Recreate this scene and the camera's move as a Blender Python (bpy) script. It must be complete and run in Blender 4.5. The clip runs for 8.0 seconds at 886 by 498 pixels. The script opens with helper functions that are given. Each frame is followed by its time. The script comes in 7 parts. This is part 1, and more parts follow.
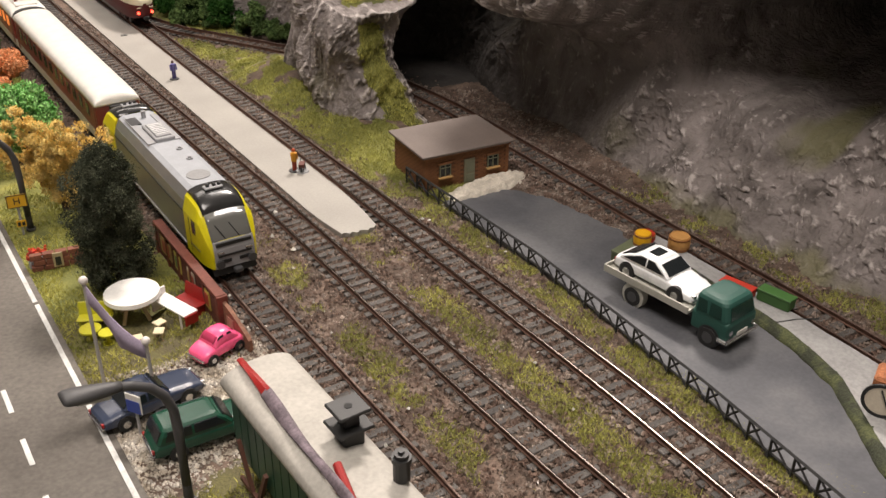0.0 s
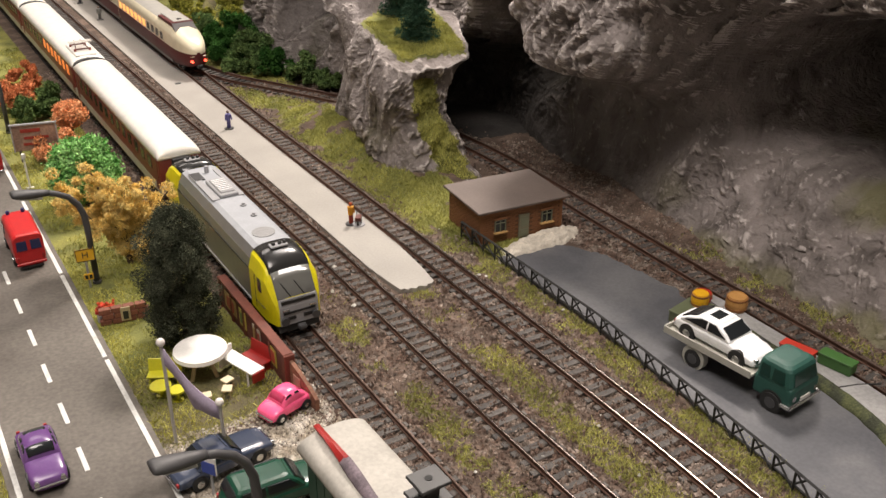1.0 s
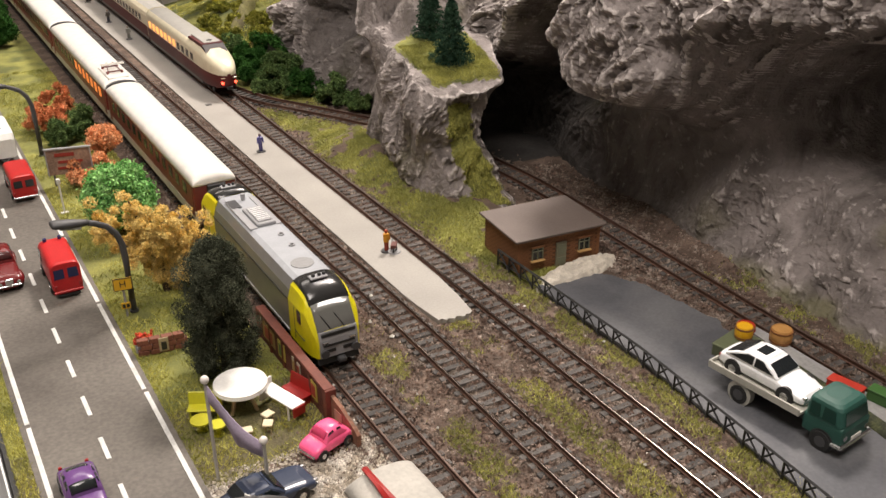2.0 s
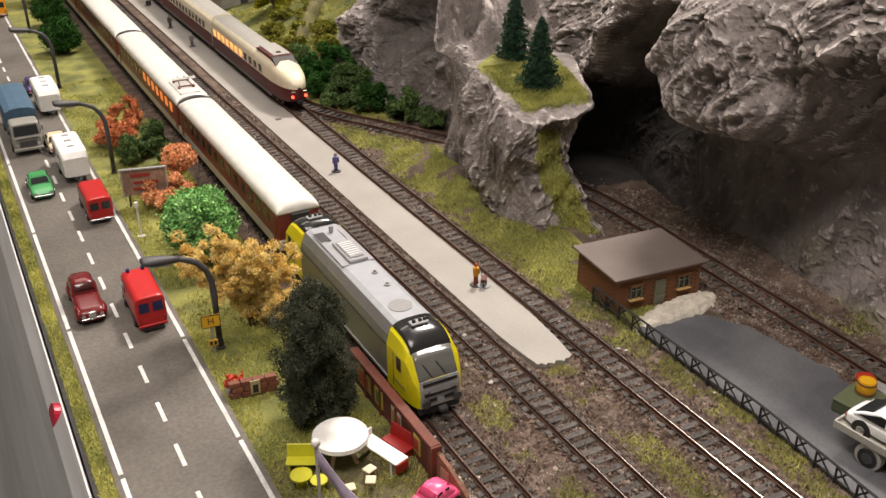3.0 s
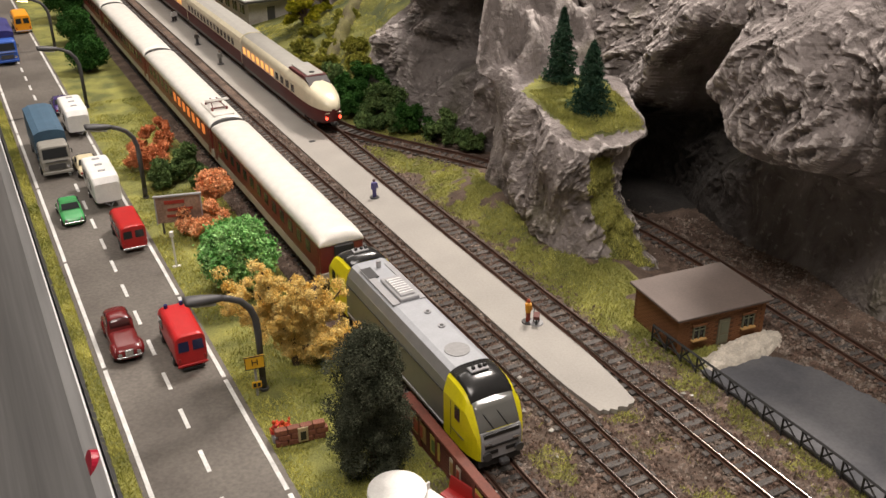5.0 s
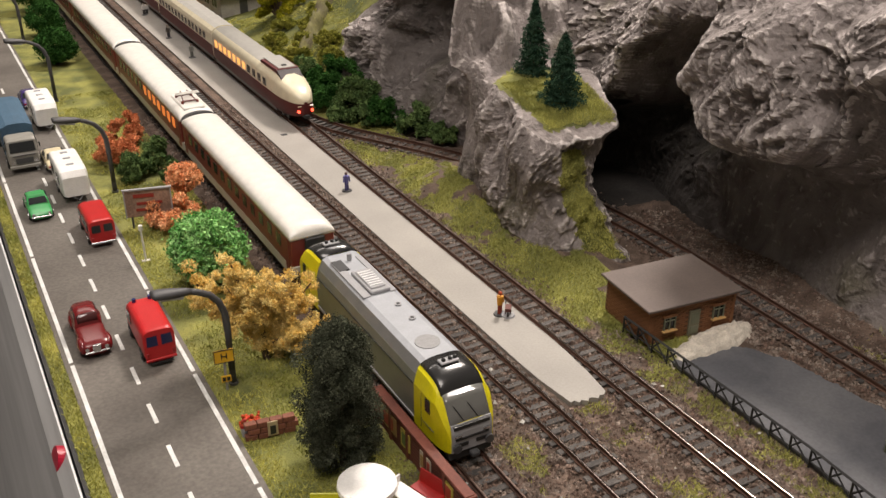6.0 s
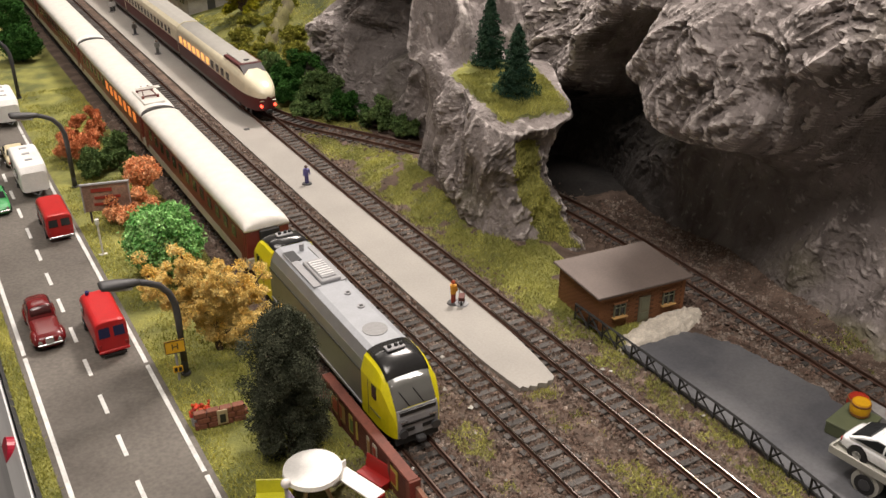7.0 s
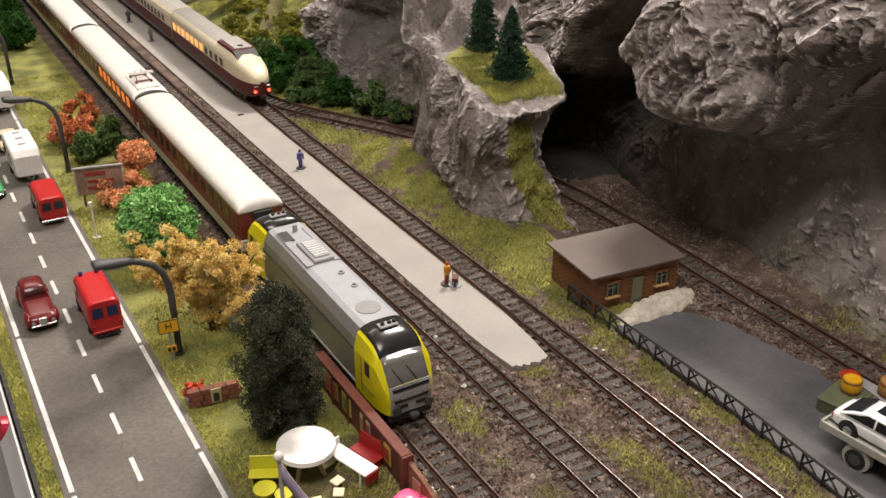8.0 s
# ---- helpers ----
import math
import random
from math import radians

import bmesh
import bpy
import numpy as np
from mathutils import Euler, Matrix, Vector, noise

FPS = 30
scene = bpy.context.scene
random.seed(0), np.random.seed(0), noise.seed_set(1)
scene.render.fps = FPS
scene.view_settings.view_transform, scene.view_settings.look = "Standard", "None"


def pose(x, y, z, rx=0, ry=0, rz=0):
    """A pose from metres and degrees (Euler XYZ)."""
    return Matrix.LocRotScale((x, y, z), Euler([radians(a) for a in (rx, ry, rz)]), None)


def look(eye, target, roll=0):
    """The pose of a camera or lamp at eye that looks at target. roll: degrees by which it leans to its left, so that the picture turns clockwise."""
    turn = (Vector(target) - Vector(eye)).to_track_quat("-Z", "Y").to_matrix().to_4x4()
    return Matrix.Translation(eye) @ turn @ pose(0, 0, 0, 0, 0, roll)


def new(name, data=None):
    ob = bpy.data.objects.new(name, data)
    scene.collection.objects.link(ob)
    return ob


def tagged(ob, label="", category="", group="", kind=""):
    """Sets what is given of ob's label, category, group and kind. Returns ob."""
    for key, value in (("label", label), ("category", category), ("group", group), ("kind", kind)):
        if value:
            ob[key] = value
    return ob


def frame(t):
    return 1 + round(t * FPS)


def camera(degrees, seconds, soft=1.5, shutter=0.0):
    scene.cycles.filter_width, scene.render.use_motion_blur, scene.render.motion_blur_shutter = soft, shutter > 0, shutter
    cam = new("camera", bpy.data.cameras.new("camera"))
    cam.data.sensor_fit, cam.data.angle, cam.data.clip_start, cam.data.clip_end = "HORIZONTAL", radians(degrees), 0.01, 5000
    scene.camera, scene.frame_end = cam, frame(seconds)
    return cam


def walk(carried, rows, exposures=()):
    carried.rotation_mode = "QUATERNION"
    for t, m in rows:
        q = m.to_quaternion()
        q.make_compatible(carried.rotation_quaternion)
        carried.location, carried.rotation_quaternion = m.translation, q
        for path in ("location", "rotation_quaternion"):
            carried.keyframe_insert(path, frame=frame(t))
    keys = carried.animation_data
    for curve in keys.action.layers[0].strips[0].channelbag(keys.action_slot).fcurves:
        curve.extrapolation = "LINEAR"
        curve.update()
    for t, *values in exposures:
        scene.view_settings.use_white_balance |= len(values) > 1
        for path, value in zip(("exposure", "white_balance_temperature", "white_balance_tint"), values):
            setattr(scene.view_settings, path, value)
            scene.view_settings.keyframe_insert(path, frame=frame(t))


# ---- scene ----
cam = camera(50.00, 8.0)
PATH = [
    (0, (-0.0401, 0.0186, 0.2935), (0.2003, 0.3832, 0.0500), 0.50),
    (0.5, (-0.0494, 0.0246, 0.3010), (0.1855, 0.3971, 0.0643), 0.51),
    (1, (-0.0574, 0.0306, 0.3127), (0.1755, 0.4087, 0.0830), 0.19),
    (2.5, (-0.0713, 0.0694, 0.3275), (0.1494, 0.4574, 0.1022), -0.23),
    (3, (-0.0828, 0.1009, 0.3381), (0.1285, 0.4916, 0.1085), -0.25),
    (3.5, (-0.0882, 0.1231, 0.3464), (0.1175, 0.5202, 0.1228), -0.69),
    (4, (-0.0917, 0.1450, 0.3498), (0.1123, 0.5449, 0.1297), -0.62),
    (5.5, (-0.0878, 0.1438, 0.3363), (0.1234, 0.5357, 0.1087), -0.08),
    (6, (-0.0855, 0.1430, 0.3370), (0.1313, 0.5320, 0.1097), 0.11),
    (6.5, (-0.0811, 0.1375, 0.3371), (0.1396, 0.5243, 0.1097), 0.15),
    (7, (-0.0707, 0.1260, 0.3344), (0.1530, 0.5106, 0.1062), 0.00),
    (7.5, (-0.0680, 0.1195, 0.3315), (0.1570, 0.5024, 0.1019), 0.07),
    (8, (-0.0716, 0.1209, 0.3272), (0.1531, 0.5031, 0.0961), 0.02),
]
walk(cam, [(t, look(eye, target, roll)) for t, eye, target, roll in PATH], [(0.0, 0.03), (1.0, 0.08), (2.5, 0.04), (3.0, -0.02), (4.0, -0.08), (5.5, -0.19), (6.5, -0.15), (8.0, -0.09)])

# ---- world and lights ----
world = bpy.data.worlds.new("hall_air")
scene.world = world
world.use_nodes = True
world.node_tree.nodes["Background"].inputs[0].default_value = (0.9, 0.93, 1.0, 1)
world.node_tree.nodes["Background"].inputs[1].default_value = 0.0


def ceiling_lamp(x, y, z, sx, sy, watts, colour, aim):
    data = bpy.data.lights.new("ceiling_lamp", "AREA")
    data.shape, data.size, data.size_y, data.energy, data.color = "RECTANGLE", sx, sy, watts, colour
    ob = new("ceiling_lamp", data)
    ob.matrix_world = look((x, y, z), aim)
    return ob


ceiling_lamp(1.2, 1.5, 1.95, 0.42, 0.32, 66, (1.0, 0.885, 0.80), (0.0, 0.65, 0))
ceiling_lamp(-0.35, 0.0, 2.10, 1.2, 0.6, 40, (1.0, 0.90, 0.83), (0.2, 0.45, 0))
ceiling_lamp(0.9, 1.72, 1.98, 0.5, 0.4, 8, (1.0, 0.93, 0.88), (0.25, 0.4, 0))
ceiling_lamp(0.1, 2.6, 2.05, 1.2, 0.5, 14, (1.0, 0.90, 0.82), (0.1, 1.2, 0))


# ---- materials ----
def mat(name, colour, rough=0.6, metal=0.0, var=0.25, scale=400.0, fine=2500.0, bump=0.15, second=None, mix=(0.45, 0.6),
        random_tint=0.0, island=0.0, coat=0.0, world_space=False, stretch=(1, 1, 1), spec=0.5):
    m = bpy.data.materials.new(name)
    m.use_nodes = True
    nt = m.node_tree
    n, l = nt.nodes, nt.links
    b = n["Principled BSDF"]
    b.inputs["Roughness"].default_value = rough
    b.inputs["Metallic"].default_value = metal
    b.inputs["Coat Weight"].default_value = coat
    b.inputs["Specular IOR Level"].default_value = spec
    if world_space:
        src = n.new("ShaderNodeNewGeometry").outputs["Position"]
    else:
        src = n.new("ShaderNodeTexCoord").outputs["Object"]
    mp = n.new("ShaderNodeMapping")
    mp.inputs["Scale"].default_value = stretch
    l.new(src, mp.inputs["Vector"])

    def noise_tex(s, detail=4.0):
        t = n.new("ShaderNodeTexNoise")
        t.inputs["Scale"].default_value = s
        t.inputs["Detail"].default_value = detail
        l.new(mp.outputs[0], t.inputs["Vector"])
        return t.outputs["Fac"]

    big, small = noise_tex(scale), noise_tex(fine, 3.0)
    ramp = n.new("ShaderNodeValToRGB")
    dark = [max(0.0, c * (1 - var)) for c in colour]
    light = [min(1.0, c * (1 + var)) for c in (second or colour)]
    ramp.color_ramp.elements[0].position, ramp.color_ramp.elements[1].position = mix if second else (0.3, 0.7)
    ramp.color_ramp.elements[0].color = (*(colour if second else dark), 1)
    ramp.color_ramp.elements[1].color = (*(second if second else light), 1)
    l.new(big, ramp.inputs[0])
    col = ramp.outputs[0]
    mul = n.new("ShaderNodeMix")
    mul.data_type, mul.blend_type = "RGBA", "MULTIPLY"
    mul.inputs["Factor"].default_value = 1.0
    grey = n.new("ShaderNodeMapRange")
    grey.inputs["From Min"].default_value, grey.inputs["From Max"].default_value = 0.3, 0.7
    grey.inputs["To Min"].default_value, grey.inputs["To Max"].default_value = 1 - var, 1 + var * 0.6
    l.new(small, grey.inputs["Value"])
    l.new(col, mul.inputs["A"])
    l.new(grey.outputs[0], mul.inputs["B"])
    col = mul.outputs["Result"]
    for amount, source in ((random_tint, "ShaderNodeObjectInfo"), (island, "ShaderNodeNewGeometry")):
        if amount:
            info = n.new(source)
            out = info.outputs["Random"] if source == "ShaderNodeObjectInfo" else info.outputs["Random Per Island"]
            rng = n.new("ShaderNodeMapRange")
            rng.inputs["To Min"].default_value, rng.inputs["To Max"].default_value = 1 - amount, 1 + amount
            l.new(out, rng.inputs["Value"])
            m2 = n.new("ShaderNodeMix")
            m2.data_type, m2.blend_type = "RGBA", "MULTIPLY"
            m2.inputs["Factor"].default_value = 1.0
            l.new(col, m2.inputs["A"])
            l.new(rng.outputs[0], m2.inputs["B"])
            col = m2.outputs["Result"]
    l.new(col, b.inputs["Base Color"])
    if bump:
        bn = n.new("ShaderNodeBump")
        bn.inputs["Strength"].default_value = bump
        bn.inputs["Distance"].default_value = 0.0006
        l.new(small, bn.inputs["Height"])
        l.new(bn.outputs[0], b.inputs["Normal"])
    return m


def paint(name, colour, rough=0.35, metal=0.0, var=0.07, bump=0.04, coat=0.0):
    return mat(name, colour, rough, metal, var, 120.0, 900.0, bump, coat=coat)


def glow(name, colour, strength):
    m = bpy.data.materials.new(name)
    m.use_nodes = True
    b = m.node_tree.nodes["Principled BSDF"]
    b.inputs["Base Color"].default_value = (*colour, 1)
    b.inputs["Emission Color"].default_value = (*colour, 1)
    b.inputs["Emission Strength"].default_value = strength
    return m


def rock_material(name, dark, middle, light, pale):
    m = bpy.data.materials.new(name)
    m.use_nodes = True
    nt = m.node_tree
    n, l = nt.nodes, nt.links
    b = n["Principled BSDF"]
    b.inputs["Roughness"].default_value = 0.85
    geo = n.new("ShaderNodeNewGeometry")

    def tex(scale, stretch, detail=6.0, distort=0.0):
        mp = n.new("ShaderNodeMapping")
        mp.inputs["Scale"].default_value = stretch
        l.new(geo.outputs["Position"], mp.inputs["Vector"])
        t = n.new("ShaderNodeTexNoise")
        t.inputs["Scale"].default_value, t.inputs["Detail"].default_value = scale, detail
        t.inputs["Distortion"].default_value = distort
        l.new(mp.outputs[0], t.inputs["Vector"])
        return t.outputs["Fac"]

    def crease(scale):
        """0 on a winding web of creases, rising to both sides of it."""
        mid = n.new("ShaderNodeMath")
        mid.operation = "SUBTRACT"
        mid.inputs[1].default_value = 0.5
        l.new(tex(scale, (1, 0.8, 1.3), 6, 0.5), mid.inputs[0])
        size = n.new("ShaderNodeMath")
        size.operation = "ABSOLUTE"
        l.new(mid.outputs[0], size.inputs[0])
        return size.outputs[0]

    base = n.new("ShaderNodeValToRGB")
    e = base.color_ramp.elements
    e[0].position, e[0].color = 0.30, (*dark, 1)
    e[1].position, e[1].color = 0.68, (*light, 1)
    mid = e.new(0.47)
    mid.color = (*middle, 1)
    l.new(tex(38, (1, 1.0, 0.7), 9, 0.8), base.inputs[0])
    # dry-brushed pale streaks on the raised edges of the plaster
    wear = n.new("ShaderNodeValToRGB")
    wear.color_ramp.elements[0].position, wear.color_ramp.elements[1].position = 0.60, 0.80
    add = n.new("ShaderNodeMath")
    add.operation = "MULTIPLY_ADD"
    add.inputs[1].default_value, add.inputs[2].default_value = 0.75, 0.12
    l.new(tex(150, (1.5, 0.6, 1.4), 9, 0.8), add.inputs[0])
    edge = n.new("ShaderNodeMath")
    edge.operation = "MULTIPLY_ADD"
    edge.inputs[1].default_value, edge.inputs[2].default_value = 6.5, -3.25
    l.new(geo.outputs["Pointiness"], edge.inputs[0])
    summed = n.new("ShaderNodeMath")
    l.new(add.outputs[0], summed.inputs[0])
    l.new(edge.outputs[0], summed.inputs[1])
    l.new(summed.outputs[0], wear.inputs[0])
    mx = n.new("ShaderNodeMix")
    mx.data_type = "RGBA"
    mx.inputs["B"].default_value = (*pale, 1)
    fac = n.new("ShaderNodeMath")
    fac.operation = "MULTIPLY"
    fac.inputs[1].default_value = 0.7
    l.new(wear.outputs[0], fac.inputs[0])
    l.new(fac.outputs[0], mx.inputs["Factor"])
    l.new(base.outputs[0], mx.inputs["A"])
    # moss: olive flock in patches
    moss = n.new("ShaderNodeValToRGB")
    moss.color_ramp.elements[0].position, moss.color_ramp.elements[1].position = 0.60, 0.70
    l.new(tex(11, (1, 1, 1), 5, 0.3), moss.inputs[0])
    mm = n.new("ShaderNodeMix")
    mm.data_type = "RGBA"
    mm.inputs["B"].default_value = (0.15, 0.145, 0.05, 1)
    half = n.new("ShaderNodeMath")
    half.operation = "MULTIPLY"
    half.inputs[1].default_value = 0.35
    l.new(moss.outputs[0], half.inputs[0])
    flock_in = n.new("ShaderNodeAttribute")
    flock_in.attribute_name = "flock"
    mossy = n.new("ShaderNodeMath")
    mossy.operation = "MAXIMUM"
    l.new(half.outputs[0], mossy.inputs[0])
    l.new(flock_in.outputs["Fac"], mossy.inputs[1])
    l.new(mossy.outputs[0], mm.inputs["Factor"])
    l.new(mx.outputs["Result"], mm.inputs["A"])
    # black tunnel paint, and shade painted into caves and hollows, broken up by the grain
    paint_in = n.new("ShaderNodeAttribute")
    paint_in.attribute_name = "paint_and_shade"
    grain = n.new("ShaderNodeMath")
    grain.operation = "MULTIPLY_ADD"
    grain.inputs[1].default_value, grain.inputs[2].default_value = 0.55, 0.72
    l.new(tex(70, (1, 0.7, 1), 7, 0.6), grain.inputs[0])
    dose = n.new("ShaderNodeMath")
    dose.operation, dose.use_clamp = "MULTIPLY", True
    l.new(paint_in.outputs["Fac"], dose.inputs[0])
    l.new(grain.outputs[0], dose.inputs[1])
    darkened = n.new("ShaderNodeMix")
    darkened.data_type = "RGBA"
    darkened.inputs["B"].default_value = (0.030, 0.026, 0.023, 1)
    l.new(dose.outputs[0], darkened.inputs["Factor"])
    l.new(mm.outputs["Result"], darkened.inputs["A"])
    l.new(darkened.outputs["Result"], b.inputs["Base Color"])
    bn = n.new("ShaderNodeBump")
    bn.inputs["Strength"].default_value, bn.inputs["Distance"].default_value = 0.9, 0.003
    both = n.new("ShaderNodeMath")
    both.operation = "MULTIPLY_ADD"
    both.inputs[1].default_value = 0.9
    l.new(crease(105), both.inputs[0])
    l.new(tex(240, (1, 0.9, 0.55), 9, 0.6), both.inputs[2])
    l.new(both.outputs[0], bn.inputs["Height"])
    l.new(bn.outputs[0], b.inputs["Normal"])
    return m


ROCK = rock_material("painted_plaster_rock", (0.070, 0.058, 0.052), (0.185, 0.160, 0.150), (0.265, 0.232, 0.222), (0.55, 0.50, 0.475))
TUNNEL = mat("tunnel_floor_shade", (0.024, 0.021, 0.019), 0.95, 0, 0.4, 40, 400, 0.4, world_space=True)
SOIL = mat("brown_ballast_soil", (0.085, 0.058, 0.043), 0.95, 0, 0.35, 60, 700, 0.9, second=(0.15, 0.105, 0.08), world_space=True)
TURF = mat("olive_grass_mat", (0.110, 0.120, 0.034), 0.95, 0, 0.35, 34, 900, 0.9, second=(0.27, 0.265, 0.065), mix=(0.35, 0.65), world_space=True)
DARK_TURF = mat("dry_brown_turf", (0.10, 0.085, 0.045), 0.95, 0, 0.4, 40, 900, 0.9, second=(0.15, 0.14, 0.05), mix=(0.4, 0.65), world_space=True)
BLADES = mat("grass_blades", (0.20, 0.215, 0.035), 0.8, 0, 0.2, 26, 600, 0, second=(0.58, 0.54, 0.13), mix=(0.36, 0.64), island=0.28, world_space=True)
DRY_BLADES = mat("dry_grass_blades", (0.205, 0.21, 0.045), 0.8, 0, 0.2, 30, 600, 0, second=(0.50, 0.485, 0.13), mix=(0.35, 0.65), island=0.3, world_space=True)
STONES = mat("ballast_stones", (0.140, 0.092, 0.070), 0.9, 0, 0.25, 120, 900, 0.3, second=(0.245, 0.198, 0.165), island=0.5, world_space=True)
PALE_STONES = mat("pale_gravel", (0.42, 0.37, 0.30), 0.9, 0, 0.25, 120, 900, 0.3, second=(0.6, 0.56, 0.5), island=0.4, world_space=True)
ASPHALT = mat("worn_model_asphalt", (0.082, 0.071, 0.060), 0.7, 0, 0.22, 14, 420, 0.35, second=(0.145, 0.130, 0.112), mix=(0.32, 0.68), world_space=True)
LINE = mat("white_road_paint", (0.62, 0.62, 0.60), 0.6, 0, 0.18, 90, 700, 0.1, world_space=True)
YARD = mat("grey_yard_asphalt", (0.098, 0.100, 0.110), 0.27, 0, 0.09, 22, 500, 0.08, second=(0.155, 0.155, 0.163), mix=(0.4, 0.65), world_space=True)
SLAB = mat("pale_grey_concrete", (0.31, 0.305, 0.30), 0.6, 0, 0.18, 22, 500, 0.15, second=(0.37, 0.365, 0.36), world_space=True)
PLATFORM = mat("beige_platform_card", (0.31, 0.293, 0.265), 0.7, 0, 0.08, 25, 600, 0.12, world_space=True)
SLEEPER = mat("grey_brown_sleeper", (0.070, 0.063, 0.058), 0.85, 0, 0.4, 150, 1500, 0.5, second=(0.115, 0.103, 0.094), mix=(0.4, 0.7), random_tint=0.35)
RAIL = mat("rusty_rail_side", (0.10, 0.05, 0.033), 0.7, 0.2, 0.35, 90, 1200, 0.2, world_space=True)
RAILHEAD = mat("polished_rail_head", (0.085, 0.05, 0.036), 0.40, 0.6, 0.3, 40, 900, 0.05, second=(0.15, 0.10, 0.08), world_space=True)
POLISHED = mat("bright_worn_rail_head", (0.15, 0.122, 0.106), 0.20, 0.95, 0.2, 40, 900, 0.02, world_space=True)
BLACK = paint("black_plastic", (0.018, 0.018, 0.018), 0.5)
RUBBER = paint("tyre_black", (0.02, 0.02, 0.02), 0.8)
GLASS = paint("dark_window_glass", (0.015, 0.018, 0.02), 0.16, 0, 0.02, 0)
CHROME = paint("chrome", (0.55, 0.55, 0.55), 0.2, 0.9)
YELLOW = paint("yellow_loco_paint", (0.70, 0.62, 0.012), 0.3)
GREY = paint("mid_grey_loco_paint", (0.17, 0.17, 0.135), 0.35)
LGREY = paint("silver_grey_roof", (0.33, 0.33, 0.34), 0.35)
DGREY = paint("dark_grey_paint", (0.06, 0.06, 0.062), 0.35)
COACH_RED = paint("wine_red_coach_paint", (0.165, 0.030, 0.022), 0.4)
BEIGE = paint("beige_coach_paint", (0.45, 0.41, 0.34), 0.4)
ROOF_WHITE = paint("cream_white_roof", (0.70, 0.68, 0.63), 0.35)
CREAM = paint("cream_paint", (0.70, 0.64, 0.47), 0.3)
VT_ROOF = paint("aluminium_grey_roof", (0.38, 0.37, 0.34), 0.4)
VT_RED = paint("dark_red_railcar_paint", (0.090, 0.012, 0.012), 0.55)
LIT = glow("lit_orange_window", (1.0, 0.27, 0.06), 0.6)
LIT_WARM = glow("lit_amber_window", (1.0, 0.46, 0.13), 1.1)
TAIL = glow("red_tail_lamp", (1.0, 0.06, 0.03), 6.0)
LAMP_LIT = glow("lit_street_lamp", (1.0, 0.75, 0.35), 9.0)


# ---- building helpers ----
def link_mesh(name, bm, material, parent=None, label="", smooth=False):
    me = bpy.data.meshes.new(name)
    bmesh.ops.recalc_face_normals(bm, faces=bm.faces)
    bm.to_mesh(me)
    bm.free()
    for m in material if isinstance(material, (list, tuple)) else [material]:
        me.materials.append(m)
    if smooth:
        for p in me.polygons:
            p.use_smooth = True
    ob = new(name, me)
    if parent is not None:
        ob.parent = parent
    if label:
        ob["label"] = label
    return ob


def part(name, bm, material, parent, label="", smooth=False):
    return link_mesh(name, bm, material, parent, label, smooth)


def thing(name, label, category, x=0, y=0, z=0, turn=0, group="", kind=""):
    ob = new(name)
    ob.empty_display_size = 0.005
    ob.matrix_world = pose(x, y, z, 0, 0, turn)
    return tagged(ob, label, category, group, kind)


def box(bm, cx, cy, cz, sx, sy, sz, bevel=0.0, seg=1, rot=None):
    made = bmesh.ops.create_cube(bm, size=1.0)["verts"]
    bmesh.ops.scale(bm, vec=(sx, sy, sz), verts=made)
    if bevel:
        edges = {e for v in made for e in v.link_edges}
        made = bmesh.ops.bevel(bm, geom=list(edges), offset=bevel, segments=seg, affect="EDGES")["verts"]
    if rot:
        bmesh.ops.rotate(bm, cent=(0, 0, 0), matrix=Euler([radians(a) for a in rot]).to_matrix(), verts=made)
    bmesh.ops.translate(bm, vec=(cx, cy, cz), verts=made)
    return bm


def boxes(*rows, bevel=0.0):
    bm = bmesh.new()
    for r in rows:
        box(bm, *r[:6], bevel=bevel, rot=r[6] if len(r) > 6 else None)
    return bm


def rod(bm, a, b, r1, r2=None, seg=8):
    a, b = Vector(a), Vector(b)
    d = b - a
    made = bmesh.ops.create_cone(bm, cap_ends=True, segments=seg, radius1=r1, radius2=r1 if r2 is None else r2, depth=d.length)["verts"]
    m = Matrix.Translation((a + b) / 2) @ d.to_track_quat("Z", "Y").to_matrix().to_4x4()
    bmesh.ops.transform(bm, matrix=m, verts=made)
    return bm


def rods(*rows, seg=8):
    bm = bmesh.new()
    for r in rows:
        rod(bm, *r, seg=seg)
    return bm


def ball(bm, c, r, squash=(1, 1, 1), seg=10):
    made = bmesh.ops.create_uvsphere(bm, u_segments=seg, v_segments=max(6, seg // 2), radius=r)["verts"]
    bmesh.ops.scale(bm, vec=squash, verts=made)
    bmesh.ops.translate(bm, vec=c, verts=made)
    return bm


def loft(sections, cap=True):
    """A skin over rings of equal length."""
    bm = bmesh.new()
    rings = [[bm.verts.new(p) for p in s] for s in sections]
    k = len(rings[0])
    for a, b in zip(rings, rings[1:]):
        for i in range(k):
            bm.faces.new((a[i], a[(i + 1) % k], b[(i + 1) % k], b[i]))
    if cap:
        bm.faces.new(rings[0])
        bm.faces.new(rings[-1])
    return bm


def prism(outline, a, b, axis="x"):
    """An outline of (u, v) drawn out from a to b: along x with u = y and v = z, along y with u = x and v = z, along z with u = x and v = y."""
    put = {"x": lambda u, v, w: (w, u, v), "y": lambda u, v, w: (u, w, v), "z": lambda u, v, w: (u, v, w)}[axis]
    return loft([[put(u, v, a) for u, v in outline], [put(u, v, b) for u, v in outline]])


